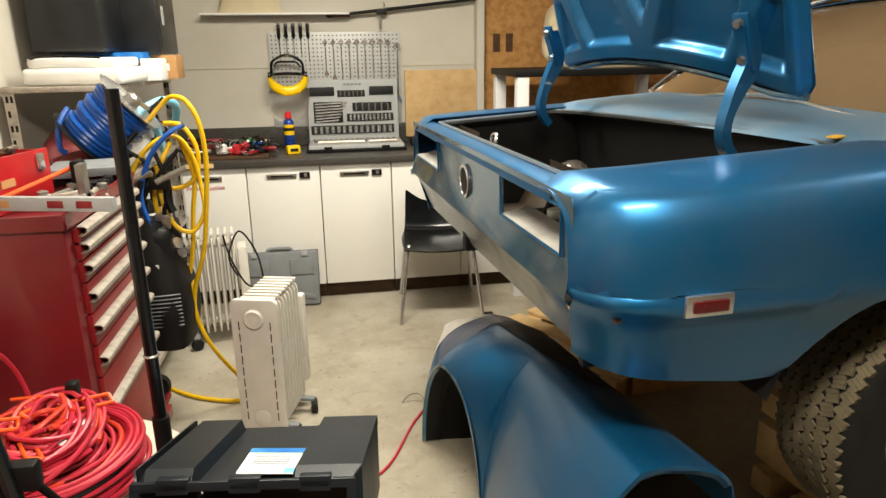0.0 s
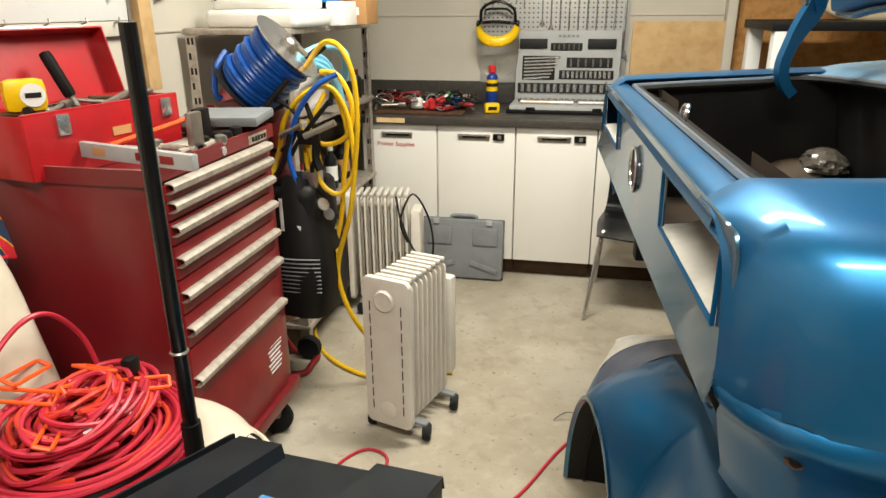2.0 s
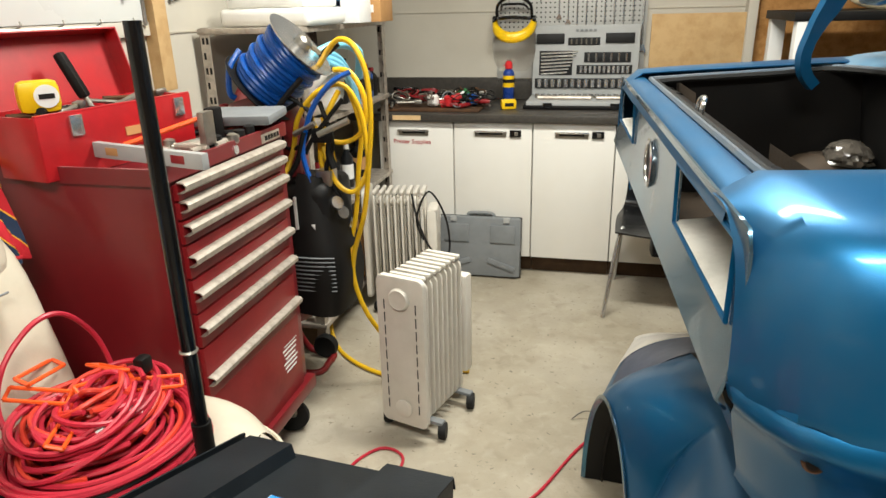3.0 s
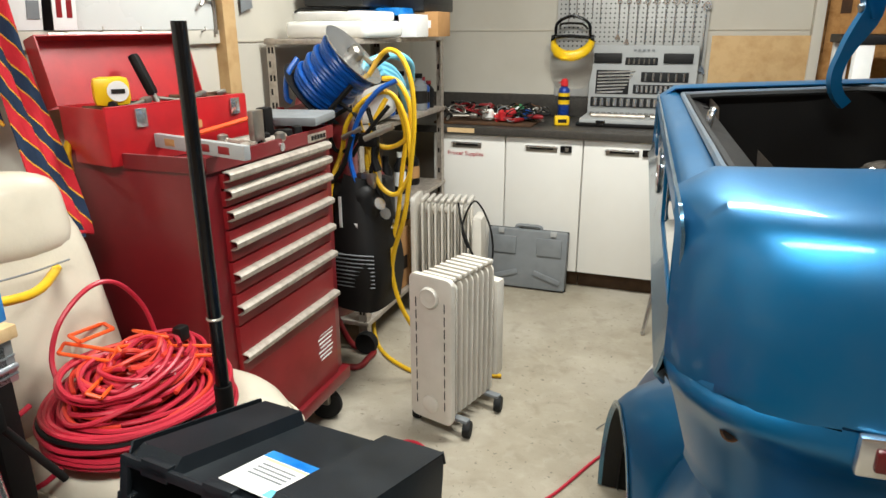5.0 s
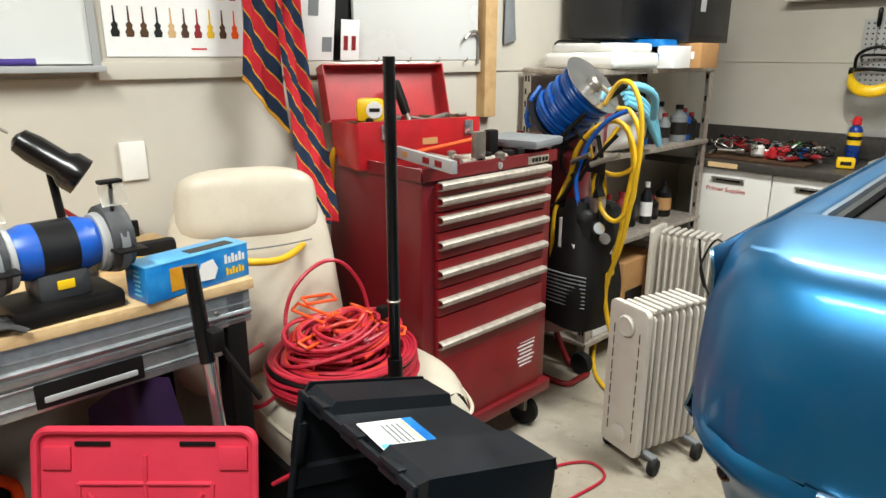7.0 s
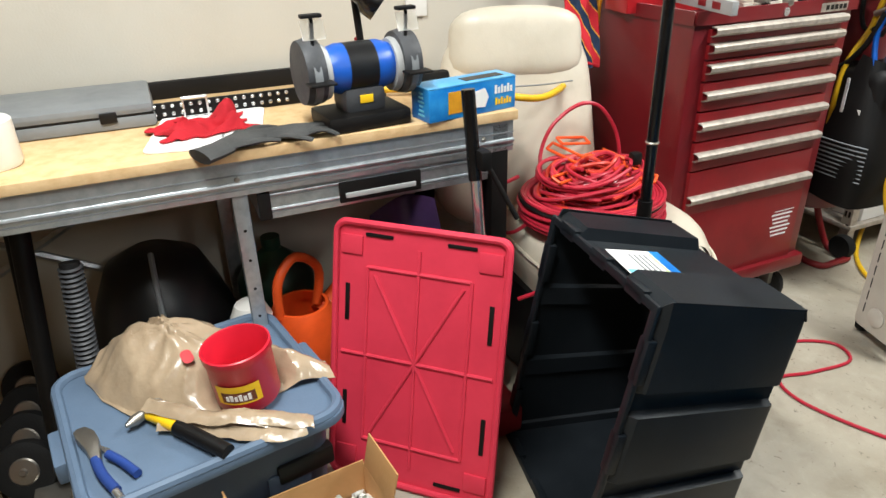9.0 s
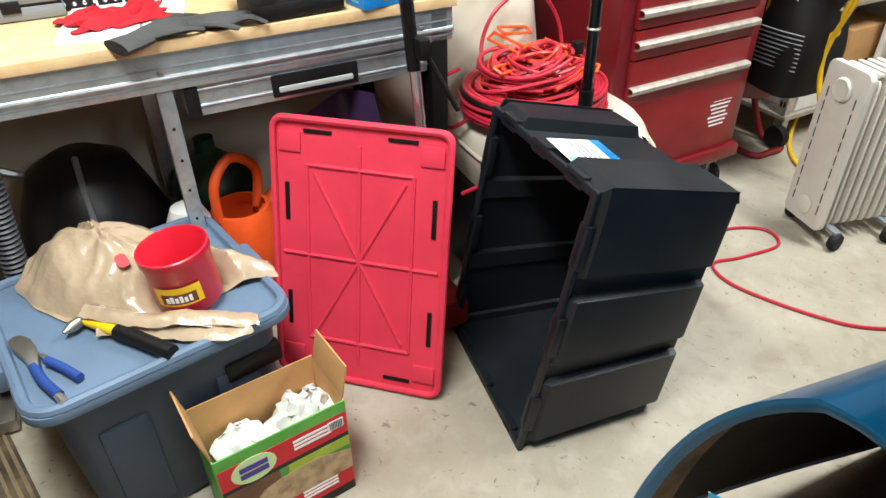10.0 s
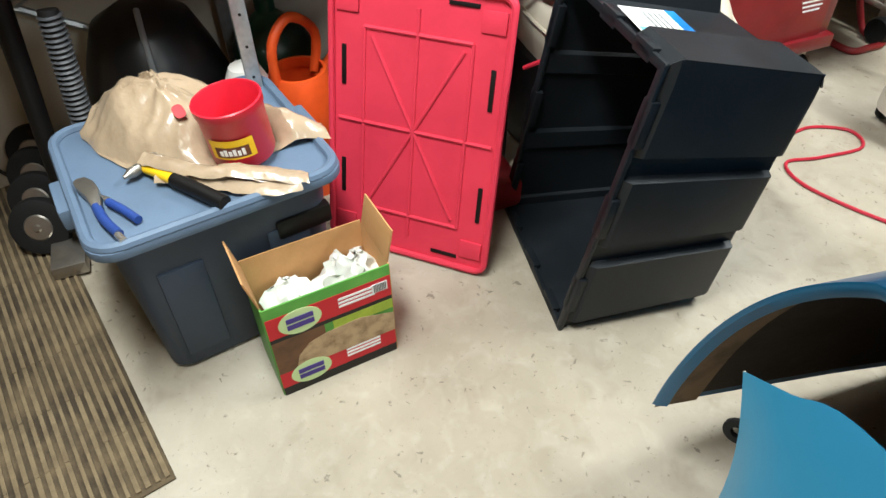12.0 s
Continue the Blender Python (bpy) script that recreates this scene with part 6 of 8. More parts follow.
part("motor_label", lathe([(0.0665, -0.040), (0.0665, 0.040)], 28, pose(0, 0, 0.155, 90), cap=False), M_SCREEN, gr, "dark printed label band")
for s in (-1, 1):
    guard = part("wheel_guard", lathe([(0.02, -0.026), (0.082, -0.026), (0.088, 0), (0.082, 0.026), (0.02, 0.026)], 28, pose(0, s * 0.135, 0.155, 90)), bpy.data.materials["dark_grey_casting"], gr)
    part("grinding_wheel", cyl(0.072, 0.02, pose(0.018, s * 0.135 + 0.01, 0.148, 90), 28), M_GREYPL, guard)
    part("shield_arm", rod((0.04, s * 0.13, 0.22), (0.048, s * 0.13, 0.295), 0.005), M_BLACK, guard)
    ey = part("eye_shield", box(0.004, 0.06, 0.05, (0.062, s * 0.13, 0.245), 0.002, m=pose(0, 0, 0, 0, -18, 0)), M_HAZED, guard, "hazy clear plastic eye shield")
    ey.visible_shadow = False
    part("shield_clip", box(0.026, 0.055, 0.010, (0.045, s * 0.13, 0.296), 0.004), M_BLACK, guard)
    part("tool_rest", box(0.05, 0.07, 0.006, (0.10, s * 0.135, 0.14), 0.002), M_BLACK, guard)
# black work lamp
lp = thing("work_lamp", pose(-0.55, 1.83, BT - 0.0), "black metal work lamp on a post", "lamp")
part("foot", cyl(0.05, 0.02, pose(0, 0, 0), 24, 0.004), M_BLACK, lp)
part("post", rod((0, 0, 0.02), (0, -0.02, 0.27), 0.010), M_BLACK, lp)
part("shade", lathe([(0.012, 0), (0.034, 0.012), (0.040, 0.05), (0.040, 0.13), (0.055, 0.15), (0.055, 0.19), (0.050, 0.19), (0.035, 0.14)], 24, pose(0.02, -0.085, 0.355, 0, 0, 0) @ pose(0, 0, 0, -128, 0, -25) @ Matrix.Scale(0.82, 4), cap=False), M_BLACKGL, lp, "glossy black tubular shade")
part("bulb", lathe([(0.006, 0), (0.028, 0.02), (0.030, 0.04), (0.01, 0.06)], 14, pose(0.02, -0.085, 0.355, 0, 0, 0) @ pose(0, 0, 0, -128, 0, -25) @ Matrix.Scale(0.82, 4) @ pose(0, 0, 0.12)), M_GREYLT, lp)
part("tip", rod((0.02, -0.095, 0.366), (0.016, -0.115, 0.381), 0.004, 6), M_STEEL, lp)
# blue carton of bags
zb = thing("carton", pose(-0.31, 2.015, BT, 0, 0, 9), "blue and white printed carton of plastic bags", "carton")
part("carton_body", box(0.085, 0.27, 0.082, (0, 0, 0), 0.002), M_BLUEPRINT, zb)
part("top_flap", box(0.086, 0.271, 0.003, (0, 0, 0.082), 0.001), mat("light_blue_printed_card", "4f9fd6", 0.35, 0, "8cc8ea", 0.6, 14), zb, "lighter blue top flap")
part("slot", box(0.035, 0.12, 0.001, (0.005, 0.05, 0.0851)), M_SCREEN, zb, "dark torn opening")
part("print_patch", box(0.001, 0.045, 0.055, (0.0432, -0.055, 0.014)), mat("amber_printed_card", "d89a1c", 0.4, 0, "a86c10", 0.5, 30), zb)
part("print_patch", slab([(-0.03, 0), (0.02, -0.004), (0.032, 0.02), (0.02, 0.045), (-0.012, 0.04)], 0, 0.001, m=pose(0.0428, 0.015, 0.020, 90, 0, 90)), M_PAPER, zb)
for k in range(6):
    part("print_bar", box(0.001, 0.007, 0.022 - 0.006 * (k % 2), (0.0432, 0.070 + 0.010 * k, 0.045)), M_PAPER, zb)
    part("print_bar", box(0.001, 0.006, 0.018 - 0.005 * (k % 2), (0.0432, 0.072 + 0.009 * k, 0.016)), M_YELPL, zb)
    part("print_bar", box(0.030 - 0.006 * (k % 3), 0.001, 0.005, (0.005, -0.1355, 0.012 + 0.011 * k)), M_CYAN, zb)
# gloves, rag, printed board, belt
bd = thing("printed_sheet", pose(-0.47, 1.385, BT, 0, 0, -12), "white printed plastic sheet on the bench", "sheet")
part("sheet", slab(rounded(0.34, 0.26, 0.02), 0, 0.004), M_PAPER, bd)
for k in range(9):
    part("print_bar", box(0.03, 0.006, 0.0008, (-0.1 + 0.03 * (k % 7), -0.07 + 0.055 * (k // 3), 0.0042)), M_GREYPL, bd)
cloth_rows = [[Vector((-0.07 + 0.15 * i / 24 + 0.04 * noise.noise(Vector((i * 0.12, j * 0.16, 3))), -0.11 + 0.23 * j / 30 + 0.05 * noise.noise(Vector((i * 0.15, j * 0.12, 7))), 0.004 + 0.085 * max(0.0, 0.25 + noise.noise(Vector((i * 0.22, j * 0.19, 1.5)))) * math.sin(math.pi * i / 24) * math.sin(math.pi * j / 30))) for i in range(25)] for j in range(31)]
rg = tagged(thick(part("red_cloth_piece", sheet(cloth_rows), M_TOWELRED), 0.003), "crumpled bright red cloth on the printed sheet", "cloth")
rg.matrix_basis = pose(-0.47, 1.37, BT + 0.006, 0, 0, 10)
for gx, gy, ga in ((-0.31, 1.555, -10), (-0.30, 1.44, 35)):
    gl = thing("work_glove", pose(gx, gy, BT, 0, 0, ga), "grey knitted work glove lying on the bench", "glove", "gloves on the bench")
    flat = Matrix.Diagonal((1, 1, 0.55, 1))
    palm = lathe([(0.001, -0.075), (0.032, -0.068), (0.040, -0.03), (0.046, 0.01), (0.044, 0.04), (0.028, 0.058), (0.001, 0.062)], 18, pose(0, 0, 0, -90), cap=False)
    palm.transform(Matrix.Translation((0, 0, 0.013)) @ Matrix.Diagonal((1, 1, 0.28, 1)))
    part("palm", palm, M_GLOVE, gl)
    for k in range(4):
        reach = 0.128 - 0.012 * abs(k - 1.3)
        fb = tube([(-0.030 + 0.020 * k, 0.035, 0.022), (-0.034 + 0.023 * k, 0.075, 0.030 + 0.006 * (k % 2)), (-0.042 + 0.028 * k, reach, 0.012)], lambda t: 0.0115 - 0.003 * t, 8, 5)
        fb.transform(flat)
        part("finger", fb, M_GLOVE, gl)
    fb = tube([(0.030, -0.02, 0.022), (0.056, 0.012, 0.028), (0.070, 0.048, 0.014)], lambda t: 0.013 - 0.004 * t, 8, 5)
    fb.transform(flat)
    part("finger", fb, M_GLOVE, gl)
    cuff = tube([(0, -0.055, 0.022), (0.004, -0.085, 0.022), (0, -0.125, 0.018)], lambda t: 0.034 + 0.006 * t, 14, 4)
    cuff.transform(Matrix.Diagonal((1, 1, 0.42, 1)))
    part("cuff", cuff, M_GLOVE, gl, "ribbed knitted cuff")
belt = thing("studded_belt", pose(0, 0, 0), "black studded tool belt lying along the bench", "belt")
part("strap", box(0.012, 0.56, 0.044, (-0.62, 1.38, BT), 0.003, m=pose(0, 0, 0, 0, 0, 0)), M_BLACK, belt)
for k in range(22):
    for r_ in range(2):
        part("stud", lathe([(0.006, 0), (0.004, 0.003), (0.001, 0.004)], 8, pose(-0.6135, 1.13 + 0.023 * k, BT + 0.015 + 0.02 * r_, 0, 90, 0)), M_CHROME, belt)
part("buckle", tube([(-0.60, 1.34, BT + 0.002), (-0.60, 1.40, BT + 0.002), (-0.60, 1.40, BT + 0.055), (-0.60, 1.34, BT + 0.055)], 0.005, 8, 1, True, smooth=False), M_CHROME, belt)
dcase = thing("dark_case", pose(-0.72, 1.02, BT), "flat dark grey case on the bench", "case")
part("lower_shell", box(0.30, 0.50, 0.032, (0, 0, 0), 0.010), M_GREYPL, dcase)
part("upper_shell", box(0.296, 0.496, 0.027, (0, 0, 0.034), 0.012), M_GREYPL, dcase)
part("seam", box(0.292, 0.492, 0.006, (0, 0, 0.030)), M_BLACK, dcase)
for y in (-0.14, 0.14):
    part("latch", box(0.012, 0.04, 0.026, (0.150, y, 0.020), 0.004), M_BLACK, dcase)
tagged(part("white_tub", lathe([(0.05, 0), (0.055, 0.01), (0.055, 0.10), (0.05, 0.105)], 24, pose(-0.40, 0.93, BT)), M_WHITEPL), "white plastic tub on the bench", "tub")
hb2 = tagged(part("dark_brush", box(0.04, 0.16, 0.05, (-0.60, 2.02, BT), 0.015), M_BLACK), "black tool lying behind the carton", "tool")
tagged(part("red_rod", rod((-0.66, 1.95, BT + 0.06), (-0.80, 1.88, BT + 0.13), 0.007, 8), M_REDDK), "thin red handle leaning behind the grinder", "handle")
yh = thing("yellow_hose", pose(0, 0, 0), "yellow air hose looped over bench, seat and chest", "hose")
part("hose", tube([(-0.62, 1.75, BT + 0.012), (-0.56, 1.92, BT + 0.02), (-0.50, 2.10, BT + 0.01), (-0.40, 2.19, 0.925), (-0.42, 2.32, 0.90), (-0.51, 2.46, 0.905), (-0.57, 2.56, 0.943), (-0.66, 2.664, 1.015), (-0.72, 2.72, 1.125), (-0.77, 2.80, 1.15), (-0.79, 2.90, 1.135), (-0.79, 3.3, 1.135), (-0.72, 3.44, 1.14)], 0.0105, 10), M_YELLOW, yh)

# ---- jack handle beside the lid ----
jk = thing("jack_handle", pose(0, 0, 0), "black and chrome jack handle with a red socket", "jack handle")
part("upper_tube", rod((-0.165, 1.955, 1.02), (-0.14, 1.962, 0.80), 0.017, 14), M_BLACKGL, jk)
part("lower_tube", rod((-0.14, 1.962, 0.82), (-0.115, 1.967, 0.60), 0.014, 14), M_CHROME, jk)
part("knuckle", box(0.05, 0.03, 0.05, (-0.125, 1.975, 0.83), 0.008), M_BLACK, jk)
part("lever", rod((-0.12, 1.985, 0.84), (-0.08, 2.05, 0.70), 0.007), M_BLACK, jk)
part("socket", rod((-0.12, 1.966, 0.64), (-0.09, 1.972, 0.10), 0.020, 14), M_REDDK, jk)
part("jack_body", box(0.20, 0.16, 0.10, (-0.16, 2.0, 0.01), 0.02), M_REDDK, jk)

# ---- red storage lid leaning by the bench ----
LW, LH = 0.47, 0.72
lm = Matrix.Translation((-0.005, 1.69, 0.006)) @ pose(0, 0, 0, 0, 0, 46) @ pose(0, 0, 0, -14, 0, 0)
rl = thing("tote_lid", lm, "red plastic storage lid leaning on its edge", "storage lid")
part("plate", slab(rounded(LW, LH, 0.03), -0.004, 0.004, m=pose(0, 0, LH / 2, 90)), M_REDPL, rl)
rim = [(px, -0.008, pz + LH / 2) for px, pz in rounded(LW - 0.012, LH - 0.012, 0.03)]
part("rim", tube(rim, 0.009, 8, 1, True, smooth=False), M_REDPL, rl)


def rib(a, c, r=0.0052, y=-0.0045):
    return rod((a[0], y, a[1]), (c[0], y, c[1]), r, 8)


for a, c in (((-0.14, 0.12), (0.14, 0.12)), ((-0.14, 0.12), (-0.14, 0.60)), ((0.14, 0.12), (0.14, 0.60)), ((-0.14, 0.60), (0.14, 0.60)), ((0, 0.06), (0, 0.66)), ((-0.21, 0.36), (0.21, 0.36)), ((-0.12, 0.14), (0.0, 0.36)), ((0.12, 0.14), (0.0, 0.36)), ((-0.12, 0.58), (0.0, 0.36)), ((0.12, 0.58), (0.0, 0.36))):
    part("rib", rib(a, c), M_REDPL, rl)
# slots are red recesses; black bars paint the shade in them
for s in (-1, 1):
    for z in (0.20, 0.50):
        part("slot", box(0.012, 0.004, 0.10, (s * 0.195, -0.006, z - 0.05), 0.002), M_BLACK, rl)
    for z, in ((0.035,), (0.685,)):
        part("slot", box(0.075, 0.004, 0.010, (s * 0.11, -0.006, z - 0.005), 0.002), M_BLACK, rl)
        part("corner_pad", box(0.06, 0.008, 0.05, (s * 0.185, -0.006, z - 0.025 + (0.03 if z < 0.3 else -0.03)), 0.003), M_REDPL, rl)

# ---- black tote standing on end ----
bt = thing("storage_tote", pose(0, 0, 0), "empty black plastic tote standing on its end", "storage tote")
O = {"bl": Vector((-0.085, 2.04, 0.004)), "br": Vector((0.396, 1.955, 0.004)), "tl": Vector((-0.005, 2.115, 0.715)), "tr": Vector((0.408, 2.085, 0.695))}
I = {"bl": Vector((0.02, 2.375, 0.02)), "br": Vector((0.455, 2.33, 0.02)), "tl": Vector((0.055, 2.435, 0.640)), "tr": Vector((0.465, 2.425, 0.615))}


def wall_of(a, b, c, d, n=7, wob=0.020):
    """A stepped wall from the rim edge a-b to the bottom edge d-c, with raised and sunken panels across it."""
    nrm = (b - a).cross(d - a).normalized()
    cen = sum((O[k] + I[k] for k in O), Vector()) / 8
    if (a - cen).dot(nrm) < 0:
        nrm = -nrm
    rows = []
    ts = [0, 0.035, 0.04, 0.30, 0.31, 0.38, 0.39, 0.64, 0.65, 0.72, 0.73, 0.96, 1.0]
    off = [0, 0, 1, 1, 0, 0, 1, 1, 0, 0, 1, 1, 1]
    for t, o in zip(ts, off):
        rows.append([a.lerp(b, t) + nrm * wob * o * (0 if s == 0 else 1) if s < 1 else d.lerp(c, t) + nrm * wob * o for s in (0,)] + [a.lerp(b, t).lerp(d.lerp(c, t), s) + nrm * wob * o for s in (0.06, 0.5, 0.97)] + [d.lerp(c, t) + nrm * wob * o * 0.8])
    # the last row runs up to the corner of the end wall
    rows[-1] = [p + Vector((0, 0, 0.026)) if k else p for k, p in enumerate(rows[-1])]
    return sheet(rows)


top = bmesh.new()
a, b_, c_, d_ = O["tl"], O["tr"], I["tr"], I["tl"]
up = Vector((0.02, 0.1, 1)).normalized()
rows = []
for t, o in ((0, 0.0), (0.03, 1), (0.25, 1), (0.27, 0.0), (0.71, 0.0), (0.73, 1), (0.97, 1), (1.0, 0.95)):
    rows.append([a.lerp(b_, t), a.lerp(b_, t).lerp(d_.lerp(c_, t), 0.07) + up * 0.028 * o, a.lerp(b_, t).lerp(d_.lerp(c_, t), 0.97) + up * 0.028 * o, d_.lerp(c_, t)])
side_out = Vector((0.020, -0.002, 0))
rows[-1] = [p + side_out if k else p for k, p in enumerate(rows[-1])]
thick(part("end_wall", sheet(rows), M_BIN, bt, smooth=30), 0.004)
thick(part("side_wall", wall_of(O["br"], O["tr"], I["tr"], I["br"]), M_BIN, bt, smooth=30), 0.004)
thick(part("side_wall", wall_of(O["bl"], O["tl"], I["tl"], I["bl"], wob=0.010), M_BIN, bt, smooth=30), 0.004)
thick(part("end_wall", sheet([[O["bl"], O["br"]], [I["bl"], I["br"]]]), M_BIN, bt), 0.004)
thick(part("bottom", sheet([[I["bl"], I["br"]], [I["tl"], I["tr"]]]), M_BIN, bt), 0.004)
rimb = bmesh.new()
for k0, k1 in (("bl", "br"), ("br", "tr"), ("tr", "tl"), ("tl", "bl")):
    p, q = O[k0], O[k1]
    n = Vector((-0.12, -0.97, 0.18)).normalized()
    d = (q - p).normalized()
    o = d.cross(n).normalized()
    L = (q - p).length
    m3 = Matrix((d, o, n)).transposed().to_4x4()
    m3.translation = (p + q) / 2
    bb = box(L + 0.016, 0.020, 0.012, (0, 0, -0.004), 0.004)
    for k in range(3):
        box(L * 0.15, 0.032, 0.022, (-L * 0.33 + L * 0.33 * k, 0, -0.014), 0.004, bm=bb)
    bb.transform(m3)
    merge(rimb, bb)
part("rim", rimb, M_BIN, bt, "black rim with moulded lid catches")
lb0 = a.lerp(b_, 0.645).lerp(d_.lerp(c_, 0.645), 0.25)
ex, ey_ = (b_ - a).normalized(), (d_ - a).normalized()
ez = ex.cross(ey_).normalized()
lmx = Matrix((ex, ey_, ez)).transposed().to_4x4()
lmx.translation = lb0 + ez * 0.012
lab = part("label", box(0.175, 0.14, 0.0015, (0, 0, 0)), M_PAPER, bt, "white and blue paper label")
lab.matrix_basis = lmx
for x, y, sx, sy, mm in ((0.0, 0.056, 0.173, 0.026, M_BLUEPRINT), (0.0, 0.036, 0.15, 0.008, M_LABGRN), (0.055, -0.045, 0.06, 0.045, M_BLUEPRINT), (0.02, -0.055, 0.03, 0.025, M_CYAN)):
    part("print", box(sx, sy, 0.0006, (x, y, 0.0016)), mm, lab)
for k in range(4):
    part("print_bar", box(0.075, 0.005, 0.0006, (-0.03, 0.018 - 0.013 * k, 0.0016)), M_GREYPL, lab)

# ---- blue-grey tote with things on its lid ----
tt = thing("storage_bin", pose(-0.055, 1.222, 0, 0, 0, 10), "slate blue lidded storage tote on the floor", "storage tote")
b = bmesh.new()
rings = []
for w_, l_, z in ((0.36, 0.40, 0.0), (0.38, 0.42, 0.012), (0.43, 0.46, 0.40), (0.46, 0.49, 0.41), (0.46, 0.49, 0.43)):
    rings.append([(x, y, z) for x, y in rounded(w_, l_, 0.045)] + [(rounded(w_, l_, 0.045)[0][0], rounded(w_, l_, 0.045)[0][1], z)])
sheet(rings, b)
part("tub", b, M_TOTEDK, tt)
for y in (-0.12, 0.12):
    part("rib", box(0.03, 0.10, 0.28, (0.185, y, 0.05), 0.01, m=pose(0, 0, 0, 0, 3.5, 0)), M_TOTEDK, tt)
# black block paints the shade inside the handle recess
part("handle_recess", box(0.03, 0.13, 0.05, (0.205, 0.16, 0.30), 0.008), M_BLACK, tt)
lidt = part("lid", slab(rounded(0.50, 0.535, 0.06), 0.425, 0.448, 0.006), M_TOTE, tt, "slate blue lid, lighter than the shade-painted tub")
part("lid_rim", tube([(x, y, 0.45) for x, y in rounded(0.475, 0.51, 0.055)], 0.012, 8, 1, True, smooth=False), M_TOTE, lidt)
for y in (-0.275, 0.275):
    part("latch", box(0.12, 0.03, 0.05, (0, y, 0.395), 0.008), M_TOTE, tt)
LT = 0.450
bag = thing("shopping_bag", pose(0, 0, 0), "crumpled tan plastic shopping bag lying on the tote", "plastic bag")
random.seed(8)
rows = []
TUBX, TUBY = 0.015, 1.335
for i in range(97):
    t = i / 96
    cx = float(np.interp(t, (0, 0.2, 0.5, 0.8, 1), (-0.22, -0.18, -0.12, -0.06, -0.01)))
    cy = 0.995 + 0.525 * t
    wx = float(np.interp(t, (0, 0.08, 0.3, 0.55, 0.75, 0.9, 1), (0.012, 0.09, 0.185, 0.18, 0.10, 0.05, 0.035)))
    hh = float(np.interp(t, (0, 0.1, 0.22, 0.38, 0.6, 0.8, 0.93, 1), (0.008, 0.055, 0.100, 0.125, 0.090, 0.07, 0.04, 0.012)))
    row = []
    for j in range(73):
        a = -1.0 + 2 * j / 72
        z = hh * (1 - abs(a + 0.15 * math.sin(5 * t)) ** 1.7) if abs(a + 0.15 * math.sin(5 * t)) < 1 else 0.0
        q = Vector((cx + wx * a, cy, z))
        # long creases run from the peak outwards
        ang = math.atan2(q.y - 1.20, q.x + 0.16)
        rad = math.hypot(q.y - 1.20, q.x + 0.16)
        fold = 1 - abs(noise.noise(Vector((ang * 1.7 + 2 * noise.noise(Vector((q.x * 7, q.y * 7, 5))), rad * 9, 2.2)))) * 2.4
        fine = 1 - abs(noise.noise(Vector((q.x * 26 + q.y * 10, q.y * 15 - q.x * 6, 1.7)))) * 2.0
        w = min(1, z / 0.035)
        z = z * (1 + 0.2 * noise.noise(Vector((q.x * 8, q.y * 8, 8.2)))) + w * (0.011 * fold + 0.005 * fine - 0.008)
        near = math.hypot(q.x - TUBX, q.y - TUBY)
        z *= min(1.0, max(0.0, (near - 0.072) / 0.035))
        row.append(Vector((q.x + 0.010 * noise.noise(Vector((q.x * 12, q.y * 12, 1.2))), q.y + 0.012 * noise.noise(Vector((q.x * 11, q.y * 11, 4.4))), LT + 0.003 + max(0, z))))
    rows.append(row)
thick(part("body", sheet(rows), M_BAG, bag, smooth=35), 0.0012)
part("print_spot", slab(rounded(0.032, 0.024, 0.010), 0, 0.0015, m=pose(-0.060, 1.225, LT + 0.098, 8, 34, 20)), M_REDPRINT, bag)
for pts in ([(-0.02, 1.13, 0.03), (0.03, 1.18, 0.035), (0.075, 1.235, 0.03), (0.105, 1.30, 0.032), (0.135, 1.37, 0.018), (0.15, 1.43, 0.008)], [(0.03, 1.15, 0.012), (0.085, 1.24, 0.010), (0.135, 1.31, 0.010), (0.165, 1.37, 0.008), (0.165, 1.42, 0.006)], [(0.08, 1.25, 0.02), (0.11, 1.32, 0.03), (0.15, 1.40, 0.02), (0.16, 1.44, 0.01)]):
    c = spline(pts, 6)
    strap = []
    for i, q in enumerate(c):
        d = (c[min(i + 1, len(c) - 1)] - c[max(i - 1, 0)]).normalized()
        n = Vector((-d.y, d.x, 0))
        strap.append([q + n * (0.022 * s) + Vector((0, 0, LT + 0.010 * (1 - s * s) + 0.007 * noise.noise(Vector((q.x * 50 + s * 3, q.y * 50, s * 2.0))))) for s in (-1, -0.6, -0.25, 0.1, 0.45, 0.75, 1)])
    thick(part("handle", sheet(strap), M_BAG, bag, smooth=50), 0.0012)
cf = thing("coffee_tub", pose(0.015, 1.335, LT + 0.012, 3, -4, 60) @ Matrix.Scale(0.93, 4), "empty red plastic coffee tub without lid", "tub")
rd = mat("red_tub_plastic", "d01f34", 0.33, 0, "a8182a", 0.3, 8)
part("wall", lathe([(0.0, 0.003), (0.068, 0.0), (0.073, 0.01), (0.075, 0.125), (0.079, 0.13), (0.079, 0.148), (0.075, 0.15), (0.072, 0.145), (0.070, 0.012), (0.0, 0.008)], 36, cap=False), rd, cf)
lbm = lathe([(0.0755, 0.035), (0.076, 0.085)], 36, cap=False)
bmesh.ops.delete(lbm, geom=[f for f in lbm.faces if abs(math.atan2(f.calc_center_median().y, f.calc_center_median().x) - radians(-80)) > radians(42)], context="FACES")
part("label", lbm, M_YELPL, cf, "yellow and dark printed label")
lbm = lathe([(0.0760, 0.040), (0.0763, 0.068)], 36, cap=False)
bmesh.ops.delete(lbm, geom=[f for f in lbm.faces if abs(math.atan2(f.calc_center_median().y, f.calc_center_median().x) - radians(-80)) > radians(30)], context="FACES")
